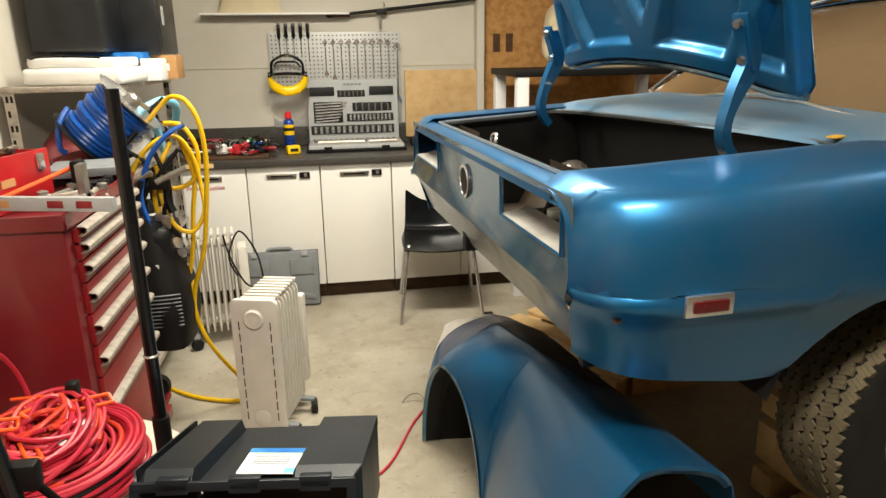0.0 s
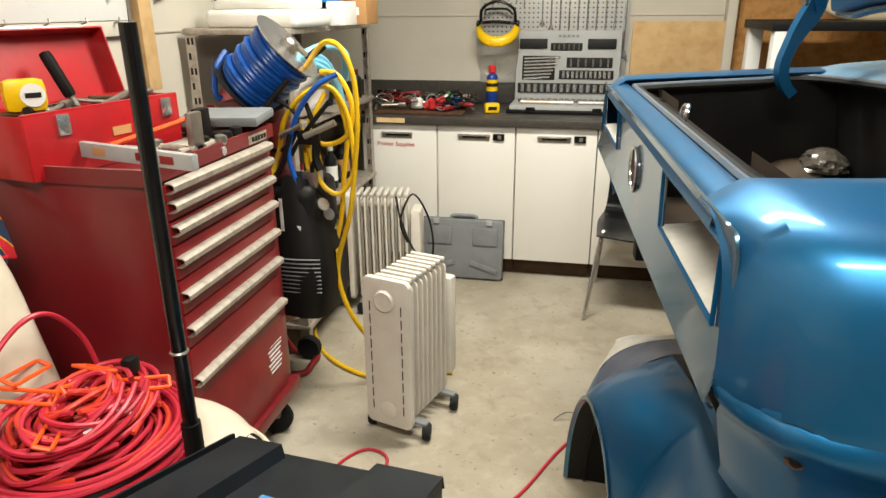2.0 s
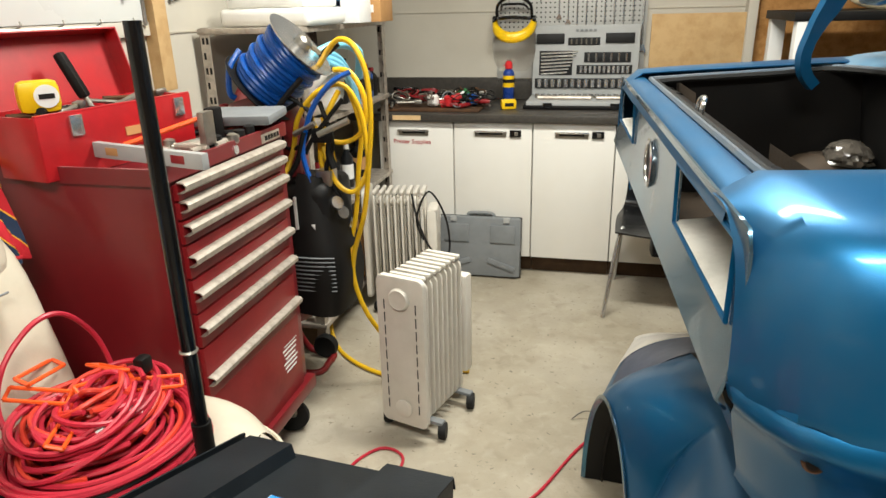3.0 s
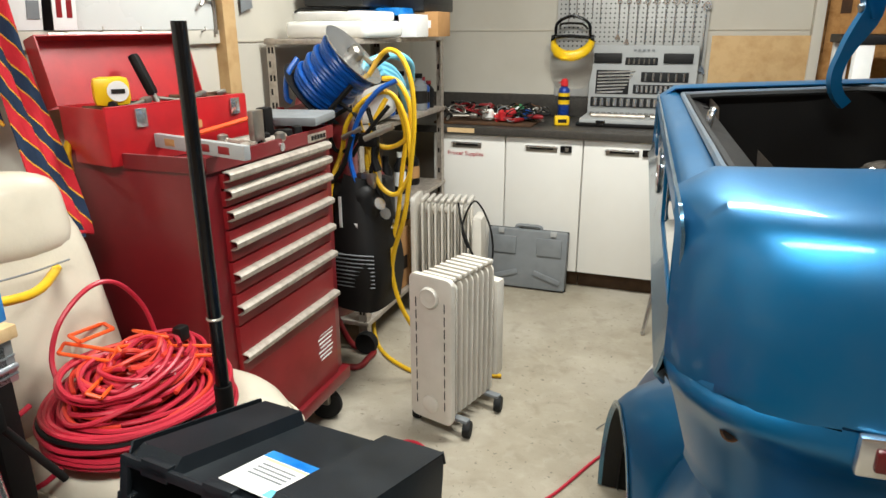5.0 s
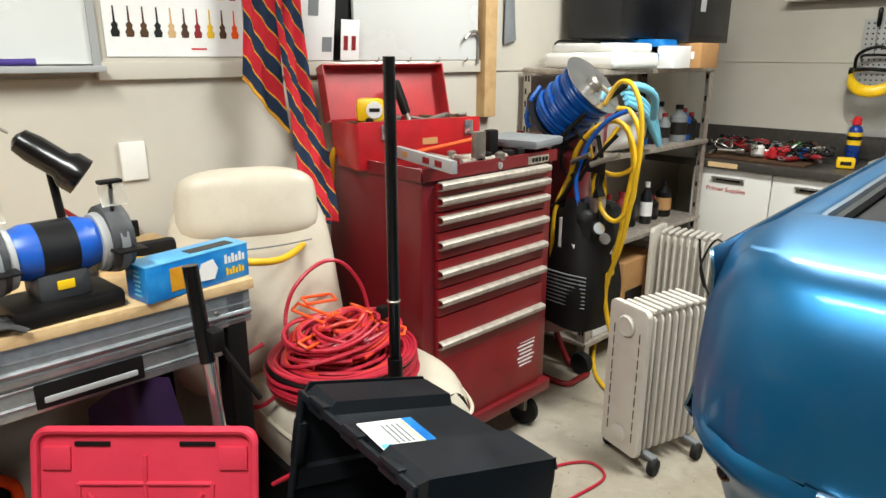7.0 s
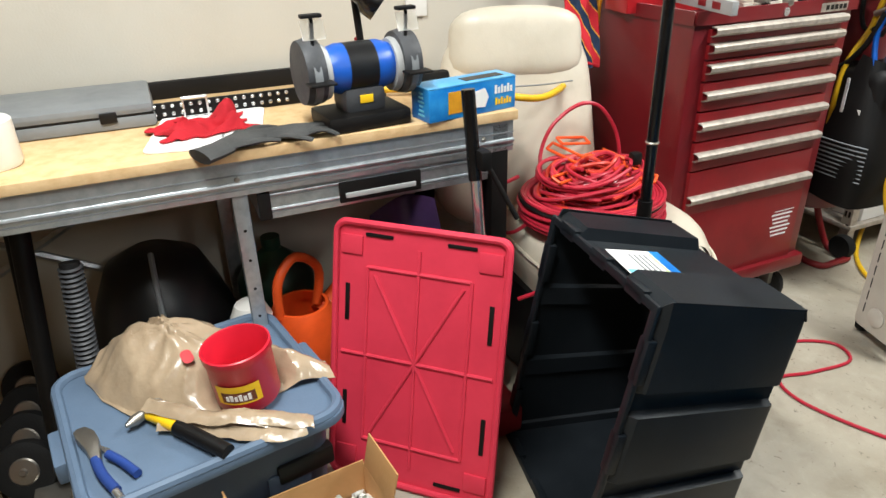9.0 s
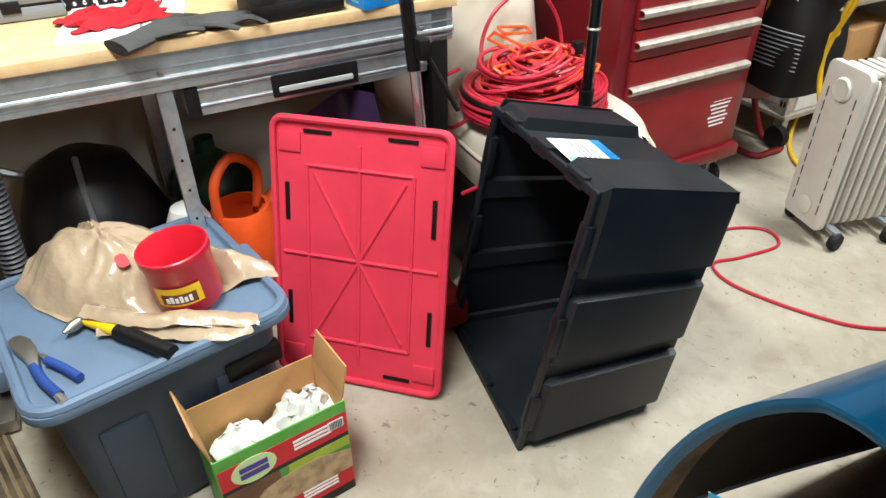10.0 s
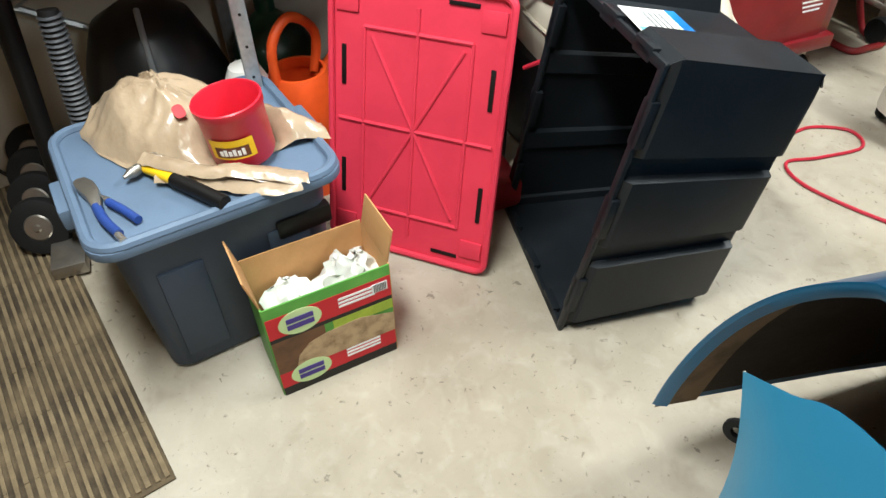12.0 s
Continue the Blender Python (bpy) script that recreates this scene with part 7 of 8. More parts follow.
part("print_field", lbm, mat("brown_label_print", "5a2c18", 0.45, 0, "8a4a20", 0.6, 40), cf)
for k in range(6):
    part("print_bar", box(0.002, 0.007, 0.012 + 0.004 * (k % 2), (0, 0, 0)), M_PAPER, cf).matrix_basis = pose(0, 0, 0.046, 0, 0, -80 - 19 + 7.6 * k) @ pose(0.0765, 0, 0)
hm = thing("hammer", pose(0.085, 1.195, LT + 0.016, 0, 0, 36), "hammer with a yellow and black handle on the tote lid", "hammer")
part("head", lathe([(0.012, -0.05), (0.016, -0.045), (0.016, -0.02), (0.011, 0), (0.012, 0.03), (0.004, 0.05)], 14, pose(-0.12, 0, 0.002, 90, 0, 0)), M_STEEL, hm)
part("neck", tube([(-0.12, 0, 0), (-0.06, 0, 0.002), (-0.02, 0, 0.002)], 0.013, 10, 4), M_YELPL, hm)
part("grip", tube([(-0.025, 0, 0.002), (0.04, 0, 0.002), (0.12, 0, 0.0)], 0.016, 10, 4), M_BLACK, hm)
lpz = thing("locking_pliers", pose(0.09, 1.045, LT, 0, 0, 22), "locking pliers with blue grips on the tote lid", "pliers")
part("jaw", slab([(-0.12, -0.010), (-0.112, -0.020), (-0.09, -0.022), (-0.05, -0.020), (0.0, -0.024), (0.0, -0.008), (-0.03, 0.002), (-0.06, 0.012), (-0.09, 0.014), (-0.115, 0.006)], 0.002, 0.02, 0.004), M_STEEL, lpz)
part("grip", tube([(-0.01, -0.016, 0.012), (0.04, -0.022, 0.012), (0.10, -0.020, 0.012)], 0.010, 10, 4), mat("blue_vinyl_grip", "2c4488", 0.5, 0, "1d2f60", 0.4, 14), lpz)
part("grip", tube([(-0.01, 0.008, 0.010), (0.03, 0.018, 0.010), (0.085, 0.026, 0.010)], 0.009, 10, 4), bpy.data.materials["blue_vinyl_grip"], lpz)
part("lever", slab([(-0.05, 0.004), (0.0, 0.004), (0.02, 0.014), (-0.02, 0.016)], 0.004, 0.014, 0.002), M_CHROME, lpz)
part("screw", rod((0.10, -0.022, 0.012), (0.125, -0.022, 0.012), 0.008, 10), M_CHROME, lpz)

# ---- printed carton on the floor ----
bx = thing("litter_carton", pose(0.235, 1.405, 0, 0, 0, 96), "open printed cardboard carton with white bags inside", "carton")
BW, BD, BH = 0.285, 0.155, 0.29
part("front", box(BW, 0.004, BH, (0, -BD / 2, 0), 0.001), M_GREENBOX, bx, "green printed front")
part("back", box(BW, 0.004, BH + 0.01, (0, BD / 2, 0), 0.001), M_CARD, bx)
for s in (-1, 1):
    part("side", box(0.004, BD, BH, (s * BW / 2, 0, 0), 0.001), M_GREENBOX if s < 0 else M_CARD, bx)
    part("flap", box(0.004, BD * 0.92, 0.085, (0, 0, 0), 0.001, m=pose(s * BW / 2, 0, BH, 0, s * 12, 0)), M_CARD, bx, "brown cardboard flap")
part("floor_panel", box(BW, BD, 0.006, (0, 0, 0)), M_CARD, bx)
F = -BD / 2 - 0.0025
for z, h, mm in ((0.0, 0.028, M_BLKPRINT), (0.028, 0.05, M_REDPRINT), (0.185, 0.012, M_BLKPRINT), (0.197, 0.062, M_REDPRINT)):
    part("print_band", box(BW - 0.002, 0.001, h, (0, F, z)), mm, bx)
part("picture_patch", box(BW * 0.42, 0.001, 0.107, (-BW * 0.285, F, 0.078)), mat("brown_printed_patch", "6a4a30", 0.5, 0, "3b2a1c", 0.7, 16), bx, "plain brown picture patch")
part("picture_patch", slab([(-0.10, 0.0), (0.142, 0.0), (0.142, 0.06), (0.06, 0.085), (-0.02, 0.08), (-0.06, 0.07), (-0.09, 0.04)], 0, 0.0008, m=pose(0, F - 0.0008, 0.078, 90)), mat("tan_printed_patch", "b59b76", 0.5, 0, "6e573c", 0.8, 34), bx, "plain tan picture patch")
part("picture_patch", box(BW * 0.5, 0.001, 0.03, (BW * 0.245, F - 0.0002, 0.155)), mat("yellow_green_print", "a8b83a", 0.5, 0, "6a8a2a", 0.6, 18), bx)
for z in (0.035, 0.205):
    ov = part("oval_badge", lathe([(0.001, 0), (0.048, 0.0), (0.048, 0.001), (0.001, 0.001)], 28, pose(-0.07, F - 0.001, z + 0.022, 90) @ Matrix.Diagonal((1, 0.75, 1, 1))), M_LABGRN, bx, "pale green oval badge")
    for k in range(2):
        part("badge_bar", box(0.06, 0.001, 0.014, (-0.07, F - 0.0025, z + 0.024 - 0.019 * k)), M_PURPLE, bx)
    for k in range(3):
        part("print_bar", box(0.085, 0.001, 0.006, (0.06, F - 0.001, z + 0.035 - 0.011 * k)), M_PAPER, bx)
part("barcode", box(0.036, 0.001, 0.026, (0.115, F - 0.001, 0.222)), M_PAPER, bx)
for k in range(8):
    part("barcode_line", box(0.002, 0.0006, 0.022, (0.102 + 0.0038 * k, F - 0.0018, 0.224)), M_BLKPRINT, bx)
random.seed(4)
for cx, h in ((-0.07, 0.05), (0.05, 0.075), (0.10, 0.06)):
    ctrl = [[(cx + 0.055 * math.cos(a) * r + random.uniform(-0.012, 0.012), 0.05 * math.sin(a) * r + random.uniform(-0.012, 0.012), 0.22 + h * (1 - r) + random.uniform(-0.007, 0.014)) for a in [2 * math.pi * j / 11 for j in range(11)]] for r in (1.2, 0.95, 0.7, 0.45, 0.2, 0.02)]
    for row in ctrl:
        row.append(row[0])
    part("bag", smooth_sheet(ctrl, 2, 2), M_WHITEPL, bx, "white crumpled plastic bag", smooth=25)

# ---- ribbed mat ----
mt2 = thing("floor_mat", pose(0, 0, 0), "ribbed brown entrance mat on the concrete", "mat")
mm_ = pose(0.445, 1.015, 0, 0, 0, 14)
part("backing", (lambda b: (b.transform(mm_), b)[1])(box(1.30, 2.0, 0.006, (-0.65, -1.0, 0.0), 0.002)), M_MAT, mt2)
ribs = bmesh.new()
random.seed(77)
for k in range(98):
    for j in range(8):
        box(0.159, random.uniform(0.007, 0.0105), 0.005 + random.uniform(0, 0.002), (-0.09 - 0.16 * j, -0.012 - 0.0202 * k, 0.005), 0, bm=ribs)
ribs.transform(mm_)
tagged(part("ribs", ribs, M_MATRIB, mt2, smooth=0), kind="stuff")

# ---- below the bench ----
wc = thing("watering_can", pose(-0.44, 1.545, 0.0, 0, 0, -60), "orange plastic watering can under the bench", "watering can")
part("body", lathe([(0.085, 0), (0.092, 0.01), (0.092, 0.24), (0.08, 0.27), (0.07, 0.27), (0.082, 0.235)], 28, pose(0, 0, 0.12), cap=False), M_ORANGE, wc)
part("base", lathe([(0.088, 0), (0.09, 0.125)], 28), M_ORANGE, wc)
part("handle", tube([(-0.06, 0, 0.36), (-0.08, 0, 0.47), (0.0, 0, 0.54), (0.07, 0, 0.49), (0.08, 0, 0.38)], 0.014, 10), M_ORANGE, wc)
part("spout", tube([(-0.07, 0, 0.32), (-0.14, 0, 0.36), (-0.22, 0, 0.42)], lambda t: 0.035 - 0.018 * t, 10), M_ORANGE, wc)
tagged(part("white_ball", lathe([(0.005, 0), (0.04, 0.012), (0.058, 0.05), (0.04, 0.09), (0.005, 0.10)], 20, pose(-0.40, 1.40, 0.36)), M_WHITEPL), "pale round plastic ball on the shelf below", "ball")
bc = thing("shop_vacuum", pose(-0.62, 1.18, 0, 0, 0, 0), "black rounded plastic shop vacuum under the bench", "vacuum")
part("tank", lathe([(0.16, 0), (0.19, 0.02), (0.20, 0.35), (0.17, 0.44), (0.13, 0.53), (0.06, 0.57), (0.0, 0.575)], 32, cap=False), M_SCREEN, bc)
part("rib", tube([(0.198, 0.0, 0.3), (0.175, 0.0, 0.44), (0.135, 0.0, 0.535), (0.06, 0, 0.578)], 0.008, 8), M_GREYPL, bc)
tagged(part("green_tub", lathe([(0.10, 0), (0.12, 0.02), (0.12, 0.36), (0.10, 0.40), (0.03, 0.46), (0.03, 0.5)], 24, pose(-0.70, 1.52, 0)), mat("dark_green_plastic", "1b3a28", 0.4)), "dark green plastic canister under the bench", "canister")
pb = tagged(thick(part("purple_bag", smooth_sheet([[(-0.55, 1.80, 0.0), (-0.5, 1.9, 0.0), (-0.5, 2.05, 0.0)], [(-0.56, 1.80, 0.3), (-0.48, 1.9, 0.34), (-0.5, 2.05, 0.3)], [(-0.6, 1.82, 0.55), (-0.55, 1.92, 0.62), (-0.57, 2.03, 0.58)]], 4, 4), mat("dark_purple_plastic", "3c2350", 0.4, 0, "1c1026", 0.6, 9)), 0.004), "dark purple plastic bag under the bench", "bag")
ht = thing("hand_truck", pose(0, 0, 0), "black hand truck with rubber wheels", "hand truck")
part("upright", rod((-0.36, 0.86, 0.10), (-0.46, 0.93, 0.85), 0.024, 10), M_BLACK, ht)
part("upright", rod((-0.60, 0.82, 0.10), (-0.66, 0.88, 0.85), 0.022, 10), M_BLACK, ht)
for k in range(4):
    wm = pose(-0.43 - 0.115 * k, 0.765 - 0.004 * k, 0.085 + 0.012 * k, 0, 66, -12)
    wh = part("wheel", lathe([(0.02, -0.02), (0.055, -0.024), (0.078, -0.018), (0.083, 0), (0.078, 0.018), (0.055, 0.024), (0.02, 0.02)], 28, wm), M_RUBDK, ht)
    part("hub", lathe([(0.008, -0.026), (0.034, -0.026), (0.040, -0.02), (0.040, 0.02), (0.034, 0.026), (0.012, 0.028), (0.008, 0.034)], 20, wm), M_STEEL, wh)
part("foot_plate", box(0.12, 0.09, 0.04, (-0.33, 0.82, 0.01), 0.006), M_STEEL, ht)
fl = thing("flexible_duct", pose(0, 0, 0), "grey corrugated flexible hose standing under the bench", "hose")
part("hose", tube([(-0.27 - 0.06 * t, 1.0 + 0.02 * t, 0.40 + 0.30 * t) for t in (0, 0.5, 1)], 0.022, 12), M_RUBDK, fl)
for k in range(26):
    part("ring", lathe([(0.022, -0.004), (0.028, 0), (0.022, 0.004)], 14, pose(-0.27 - 0.0023 * k, 1.0 + 0.0008 * k, 0.40 + 0.0115 * k), cap=False), bpy.data.materials["dark_grey_casting"], fl)
cbl = tagged(part("loose_cable", tube([(-0.86, 0.70, 0.9), (-0.80, 0.62, 0.6), (-0.78, 0.68, 0.4), (-0.74, 0.60, 0.2), (-0.70, 0.72, 0.012), (-0.62, 0.66, 0.012)], 0.006, 6), M_BLACK), "black cable hanging down the wall to the floor", "cable")

# ---- shelving in the corner ----
sh = thing("shelving_unit", pose(0, 0, 0), "slotted angle steel shelving full of boxes", "shelving")
X0, X1, Y0, Y1 = -0.86, -0.44, 3.93, 4.94
for x in (X0, X1):
    for y in (Y0, Y1):
        post = part("post", box(0.004, 0.04, 1.40, (x, y, 0)), M_DUSTST, sh)
        part("post_flange", box(0.04, 0.004, 1.40, (x + (0.02 if x == X0 else -0.02), y - 0.02 if y == Y0 else y + 0.02, 0)), M_DUSTST, post)
        for k in range(22):
            part("slot", box(0.010, 0.005, 0.026, (x + (0.012 if x == X0 else -0.012), (y - 0.02 if y == Y0 else y + 0.02), 0.12 + 0.058 * k)), M_BLACK, post)
            if k % 2:
                part("slot", box(0.010, 0.005, 0.026, (x + (0.029 if x == X0 else -0.029), (y - 0.02 if y == Y0 else y + 0.02), 0.12 + 0.058 * k)), M_BLACK, post)
for z in (0.12, 0.58, 1.0, 1.375):
    part("shelf", box(0.44, 1.06, 0.022, ((X0 + X1) / 2, (Y0 + Y1) / 2, z), 0.003), M_DUSTST, sh)
ST = 1.398
pr = thing("printer", pose(-0.60, 4.14, ST, 0, 0, -4), "white flat printer on top of the shelving", "printer")
part("body", box(0.40, 0.34, 0.07, (0, 0, 0.0), 0.025, 3), M_WHITEPL, pr)
part("lid", box(0.36, 0.28, 0.04, (-0.01, 0.01, 0.07), 0.015, 3), M_WHITEPL, pr)
part("cable", tube([(-0.2, -0.1, 0.10), (-0.1, -0.17, 0.12), (0.02, -0.15, 0.115), (0.12, -0.17, 0.11)], 0.005, 6), M_BLACK, pr)
for x, y, sx, sy, h, mm, lab in ((-0.50, 4.43, 0.30, 0.16, 0.10, M_PAPER, "stack of white printed paper on the shelving"), (-0.38, 4.62, 0.14, 0.18, 0.115, M_CARD, "small brown cardboard box on the shelving"), (-0.60, 4.45, 0.34, 0.20, 0.13, M_BLUEPRINT, "blue and white paper packet on the shelving")):
    o = thing("paper_box", pose(x, y, ST), lab, "box")
    part("carton", box(sx, sy, h, (0, 0, 0), 0.004), mm, o)
    part("band", box(sx * 0.5, sy + 0.004, h * 0.3, (0, 0, h * 0.35), 0.001), M_BLUEPRINT if mm is M_PAPER else M_PAPER, o)
tv = thing("old_monitor", pose(-0.68, 4.36, 1.53), "black monitor on top of the shelving", "monitor")
part("housing", box(0.30, 0.36, 0.34, (0, 0, 0), 0.02), M_SCREEN, tv)
part("stand", box(0.2, 0.24, 0.02, (0, 0, -0.008), 0.005), M_BLACK, tv)
tv2 = thing("speaker_box", pose(-0.52, 4.72, 1.515), "dark grey boxed equipment on the shelving", "equipment box")
part("housing", box(0.30, 0.42, 0.40, (0, 0, 0), 0.01), M_SCREEN, tv2)
part("face", box(0.004, 0.36, 0.34, (0.151, 0, 0.03), 0.002), M_SCREEN, tv2)
part("tag", box(0.003, 0.05, 0.09, (0.154, -0.1, 0.14)), M_GREYLT, tv2)
rb = tagged(part("red_bag", pad(0, 0.0, 0, 0.20, 0.16, 0.12, 0.15), M_BAGRED), "dark red crinkled bag on the shelf", "bag")
rb.matrix_basis = pose(-0.66, 4.08, 1.022, 0, 0, 90)
tagged(part("dark_bag", pad(0, 0.0, 0, 0.18, 0.14, 0.10, 0.12), M_BLACK), "dark crumpled bag on the shelf", "bag").matrix_basis = pose(-0.60, 4.36, 1.022, 0, 0, 60)
wbag = tagged(part("plastic_bag", pad(0, 0.0, 0.02, 0.17, 0.12, 0.08, 0.09), M_WHITEPL), "white crumpled plastic bag on the shelf", "plastic bag")
wbag.matrix_basis = pose(-0.50, 4.20, 1.024, 0, 0, 10)
for k in range(3):
    hs = tagged(part("flat_hose", tube([(-0.40 + 0.012 * k, 4.02, 1.30 - 0.02 * k), (-0.38 + 0.012 * k, 4.14, 1.27 - 0.03 * k), (-0.37, 4.26, 1.17 - 0.03 * k), (-0.37, 4.32, 1.05)], 0.014, 8), M_CYAN), "pale blue flat hose draped over the shelf", "hose", "pale blue hoses")
random.seed(31)
for lvl, zz in ((0, 0.602), (1, 1.022)):
    for k in range(7):
        y = 4.10 + 0.115 * k if lvl == 0 else 4.48 + 0.065 * k
        x = -0.53 + random.uniform(-0.04, 0.04)
        h, r = random.uniform(0.12, 0.22), random.uniform(0.028, 0.045)
        o = thing("bottle", pose(x, y, zz), random.choice(["small plastic bottle on the shelf", "dark shop bottle with a cap on the shelf"]), "bottle", "bottles on the shelves")
        part("body", lathe([(r * 0.9, 0), (r, 0.01), (r, h * 0.7), (r * 0.4, h * 0.85), (r * 0.4, h * 0.9)], 14), random.choice([M_GREYPL, M_BLACK, M_BLUEHOSE, M_SCREEN, M_REDDK, M_GREYLT]), o)
        part("cap", cyl(r * 0.45, h * 0.12, pose(0, 0, h * 0.9), 12), random.choice([M_REDDK, M_BLACK, M_WHITEPL]), o)
        part("label", lathe([(r * 1.02, h * 0.2), (r * 1.02, h * 0.55)], 14, cap=False), random.choice([M_BLKPRINT, M_BLKPRINT, M_CARD, M_SCREEN, M_PAPER]), o)
for k in range(4):
    o = thing("shelf_box", pose(-0.60, 4.10 + 0.24 * k, 0.145), random.choice(["cardboard box on the low shelf", "white carton with red print on the low shelf"]), "box", "boxes on the low shelf")
    part("carton", box(0.30, 0.22, 0.28 + 0.04 * (k % 2), (0, 0, 0), 0.004), [M_PAPER, M_CARD, M_CARD, M_PAPER][k], o)
    part("band", box(0.304, 0.16, 0.07, (0, 0, 0.10)), M_REDPRINT if k in (0, 3) else M_BLKPRINT, o)

# ---- air compressor on its red cart, hose reel and hoses ----
cm = thing("air_compressor", pose(-0.33, 3.66, 0, 0, 0, 0), "black upright air compressor on a red tube cart", "air compressor")
part("shroud", smooth_sheet([[(0.0, -0.10, 0.92), (0.07, -0.08, 0.90), (0.10, 0.05, 0.88)], [(-0.03, -0.13, 0.75), (0.10, -0.11, 0.72), (0.14, 0.06, 0.70)], [(-0.06, -0.15, 0.56), (0.13, -0.13, 0.55), (0.16, 0.08, 0.54)], [(-0.06, -0.15, 0.40), (0.11, -0.13, 0.38), (0.14, 0.08, 0.38)]], 5, 5), M_BLACK, cm, "black moulded shroud")
part("shroud_body", box(0.22, 0.26, 0.50, (0.0, 0.02, 0.38), 0.05, 3), M_BLACK, cm)
for k in range(9):
    part("vent_line", tube([(-0.06, -0.153, 0.62 - 0.016 * k), (0.05, -0.152, 0.618 - 0.016 * k), (0.128, -0.132, 0.615 - 0.016 * k)], 0.003, 5, 3), M_GREYPL, cm)
for k in range(5):
    part("badge_bar", box(0.014, 0.002, 0.018, (0.055 + 0.006 * k, -0.128 + 0.0 * k, 0.72 - 0.026 * k), 0, m=None), M_PAPER, cm)
part("print_strip", box(0.012, 0.002, 0.12, (-0.002, -0.138, 0.72)), M_PAPER, cm)
part("gauge_block", box(0.06, 0.07, 0.06, (0.08, -0.03, 0.86), 0.01), M_STEEL, cm)
for k in range(3):
    part("gauge", lathe([(0.024, 0), (0.026, 0.006), (0.024, 0.014)], 18, pose(0.12, -0.06 + 0.045 * k, 0.80 - 0.05 * k, 0, 60, -30)), M_CHROME, cm)
part("label", box(0.002, 0.06, 0.12, (0.152, 0.0, 0.50), 0, m=pose(0, 0, 0, 0, 0, 0)), M_YELPL, cm)
tank = part("tank", lathe([(0.06, 0), (0.13, 0.03), (0.15, 0.08), (0.15, 0.80), (0.12, 0.88), (0.05, 0.90)], 28, pose(-0.19, 0.06, 0.26)), M_RED, cm, "red air tank")
part("cart_tube", tube([(-0.24, -0.12, 1.16), (-0.24, -0.14, 0.6), (-0.22, -0.08, 0.14), (-0.18, 0.03, 0.03), (-0.07, 0.06, 0.016), (-0.06, 0.14, 0.016), (-0.075, 0.235, 0.016), (-0.20, 0.24, 0.04), (-0.26, 0.16, 0.4), (-0.26, 0.14, 1.1)], 0.014, 10), M_REDDK, cm)
part("wheel", lathe([(0.015, -0.02), (0.05, -0.02), (0.055, 0), (0.05, 0.02), (0.015, 0.02)], 24, pose(-0.10, 0.22, 0.056, 90, 0, 0)), M_RUBDK, cm)

hr = thing("hose_reel", pose(-0.405, 3.67, 1.275, 0, 0, 0), "steel hand reel wound with blue air hose", "hose reel")
RM = pose(0, 0, 0, 0, 49, 6)
for k in range(13):
    for l_ in range(2):
        r = 0.088 + 0.012 * l_ + 0.006 * ((k * 7) % 3)
        part("winding", (lambda b: (b.transform(RM), b)[1])(tube([(r * math.cos(a), r * math.sin(a), -0.10 + 0.0155 * k + 0.003 * math.sin(a + k)) for a in [2 * math.pi * j / 14 for j in range(14)]], 0.0105, 8, 3, True)), M_BLUEHOSE, hr)
part("flange", lathe([(0.034, 0.10), (0.06, 0.096), (0.134, 0.102), (0.138, 0.108), (0.06, 0.104), (0.034, 0.106)], 36, RM, cap=False), M_CHROME, hr, "chrome disc flange")
part("flange", lathe([(0.02, -0.12), (0.145, -0.118), (0.15, -0.112), (0.02, -0.114)], 36, RM, cap=False), M_BLACK, hr)
part("hub", lathe([(0.03, 0.10), (0.03, 0.13), (0.02, 0.14)], 16, RM), M_STEEL, hr)
part("crank", (lambda b: (b.transform(RM), b)[1])(rod((0, 0, 0.125), (0.07, 0.03, 0.13), 0.010, 8)), M_STEEL, hr)
part("crank_grip", (lambda b: (b.transform(RM), b)[1])(rod((0.07, 0.03, 0.12), (0.075, 0.032, 0.20), 0.015, 10)), M_BLACK, hr)
part("hose_end", tube([(-0.12, -0.06, 0.06), (-0.15, -0.09, 0.0), (-0.155, -0.10, -0.08), (-0.14, -0.09, -0.10)], 0.0105, 8), M_BLUEHOSE, hr)
hl = thing("hose_bundle", pose(0, 0, 0), "yellow air hose hanging in long loops from the reel", "hose", "hoses")
part("loop", tube([(-0.385, 3.545, 0.66), (-0.385, 3.555, 0.86), (-0.354, 3.60, 0.998), (-0.325, 3.60, 1.107), (-0.251, 3.61, 1.193), (-0.17, 3.64, 1.215), (-0.12, 3.66, 1.13), (-0.10, 3.66, 1.0), (-0.098, 3.64, 0.91), (-0.146, 3.62, 0.841), (-0.212, 3.62, 0.875), (-0.245, 3.62, 0.982), (-0.252, 3.65, 1.08), (-0.20, 3.68, 1.19)], 0.0095, 8), M_YELLOW, hl)
part("long_strand", tube([(-0.30, 3.70, 1.24), (-0.245, 3.67, 1.30), (-0.213, 3.64, 1.328), (-0.167, 3.63, 1.364), (-0.112, 3.62, 1.345), (-0.074, 3.62, 1.257), (-0.065, 3.62, 1.118), (-0.082, 3.62, 0.95), (-0.112, 3.62, 0.76), (-0.165, 3.63, 0.60), (-0.176, 3.64, 0.486), (-0.135, 3.66, 0.33), (-0.05, 3.74, 0.14), (0.02, 3.80, 0.03), (0.10, 3.84, 0.012), (0.22, 3.86, 0.012)], 0.0095, 8), M_YELLOW, hl)
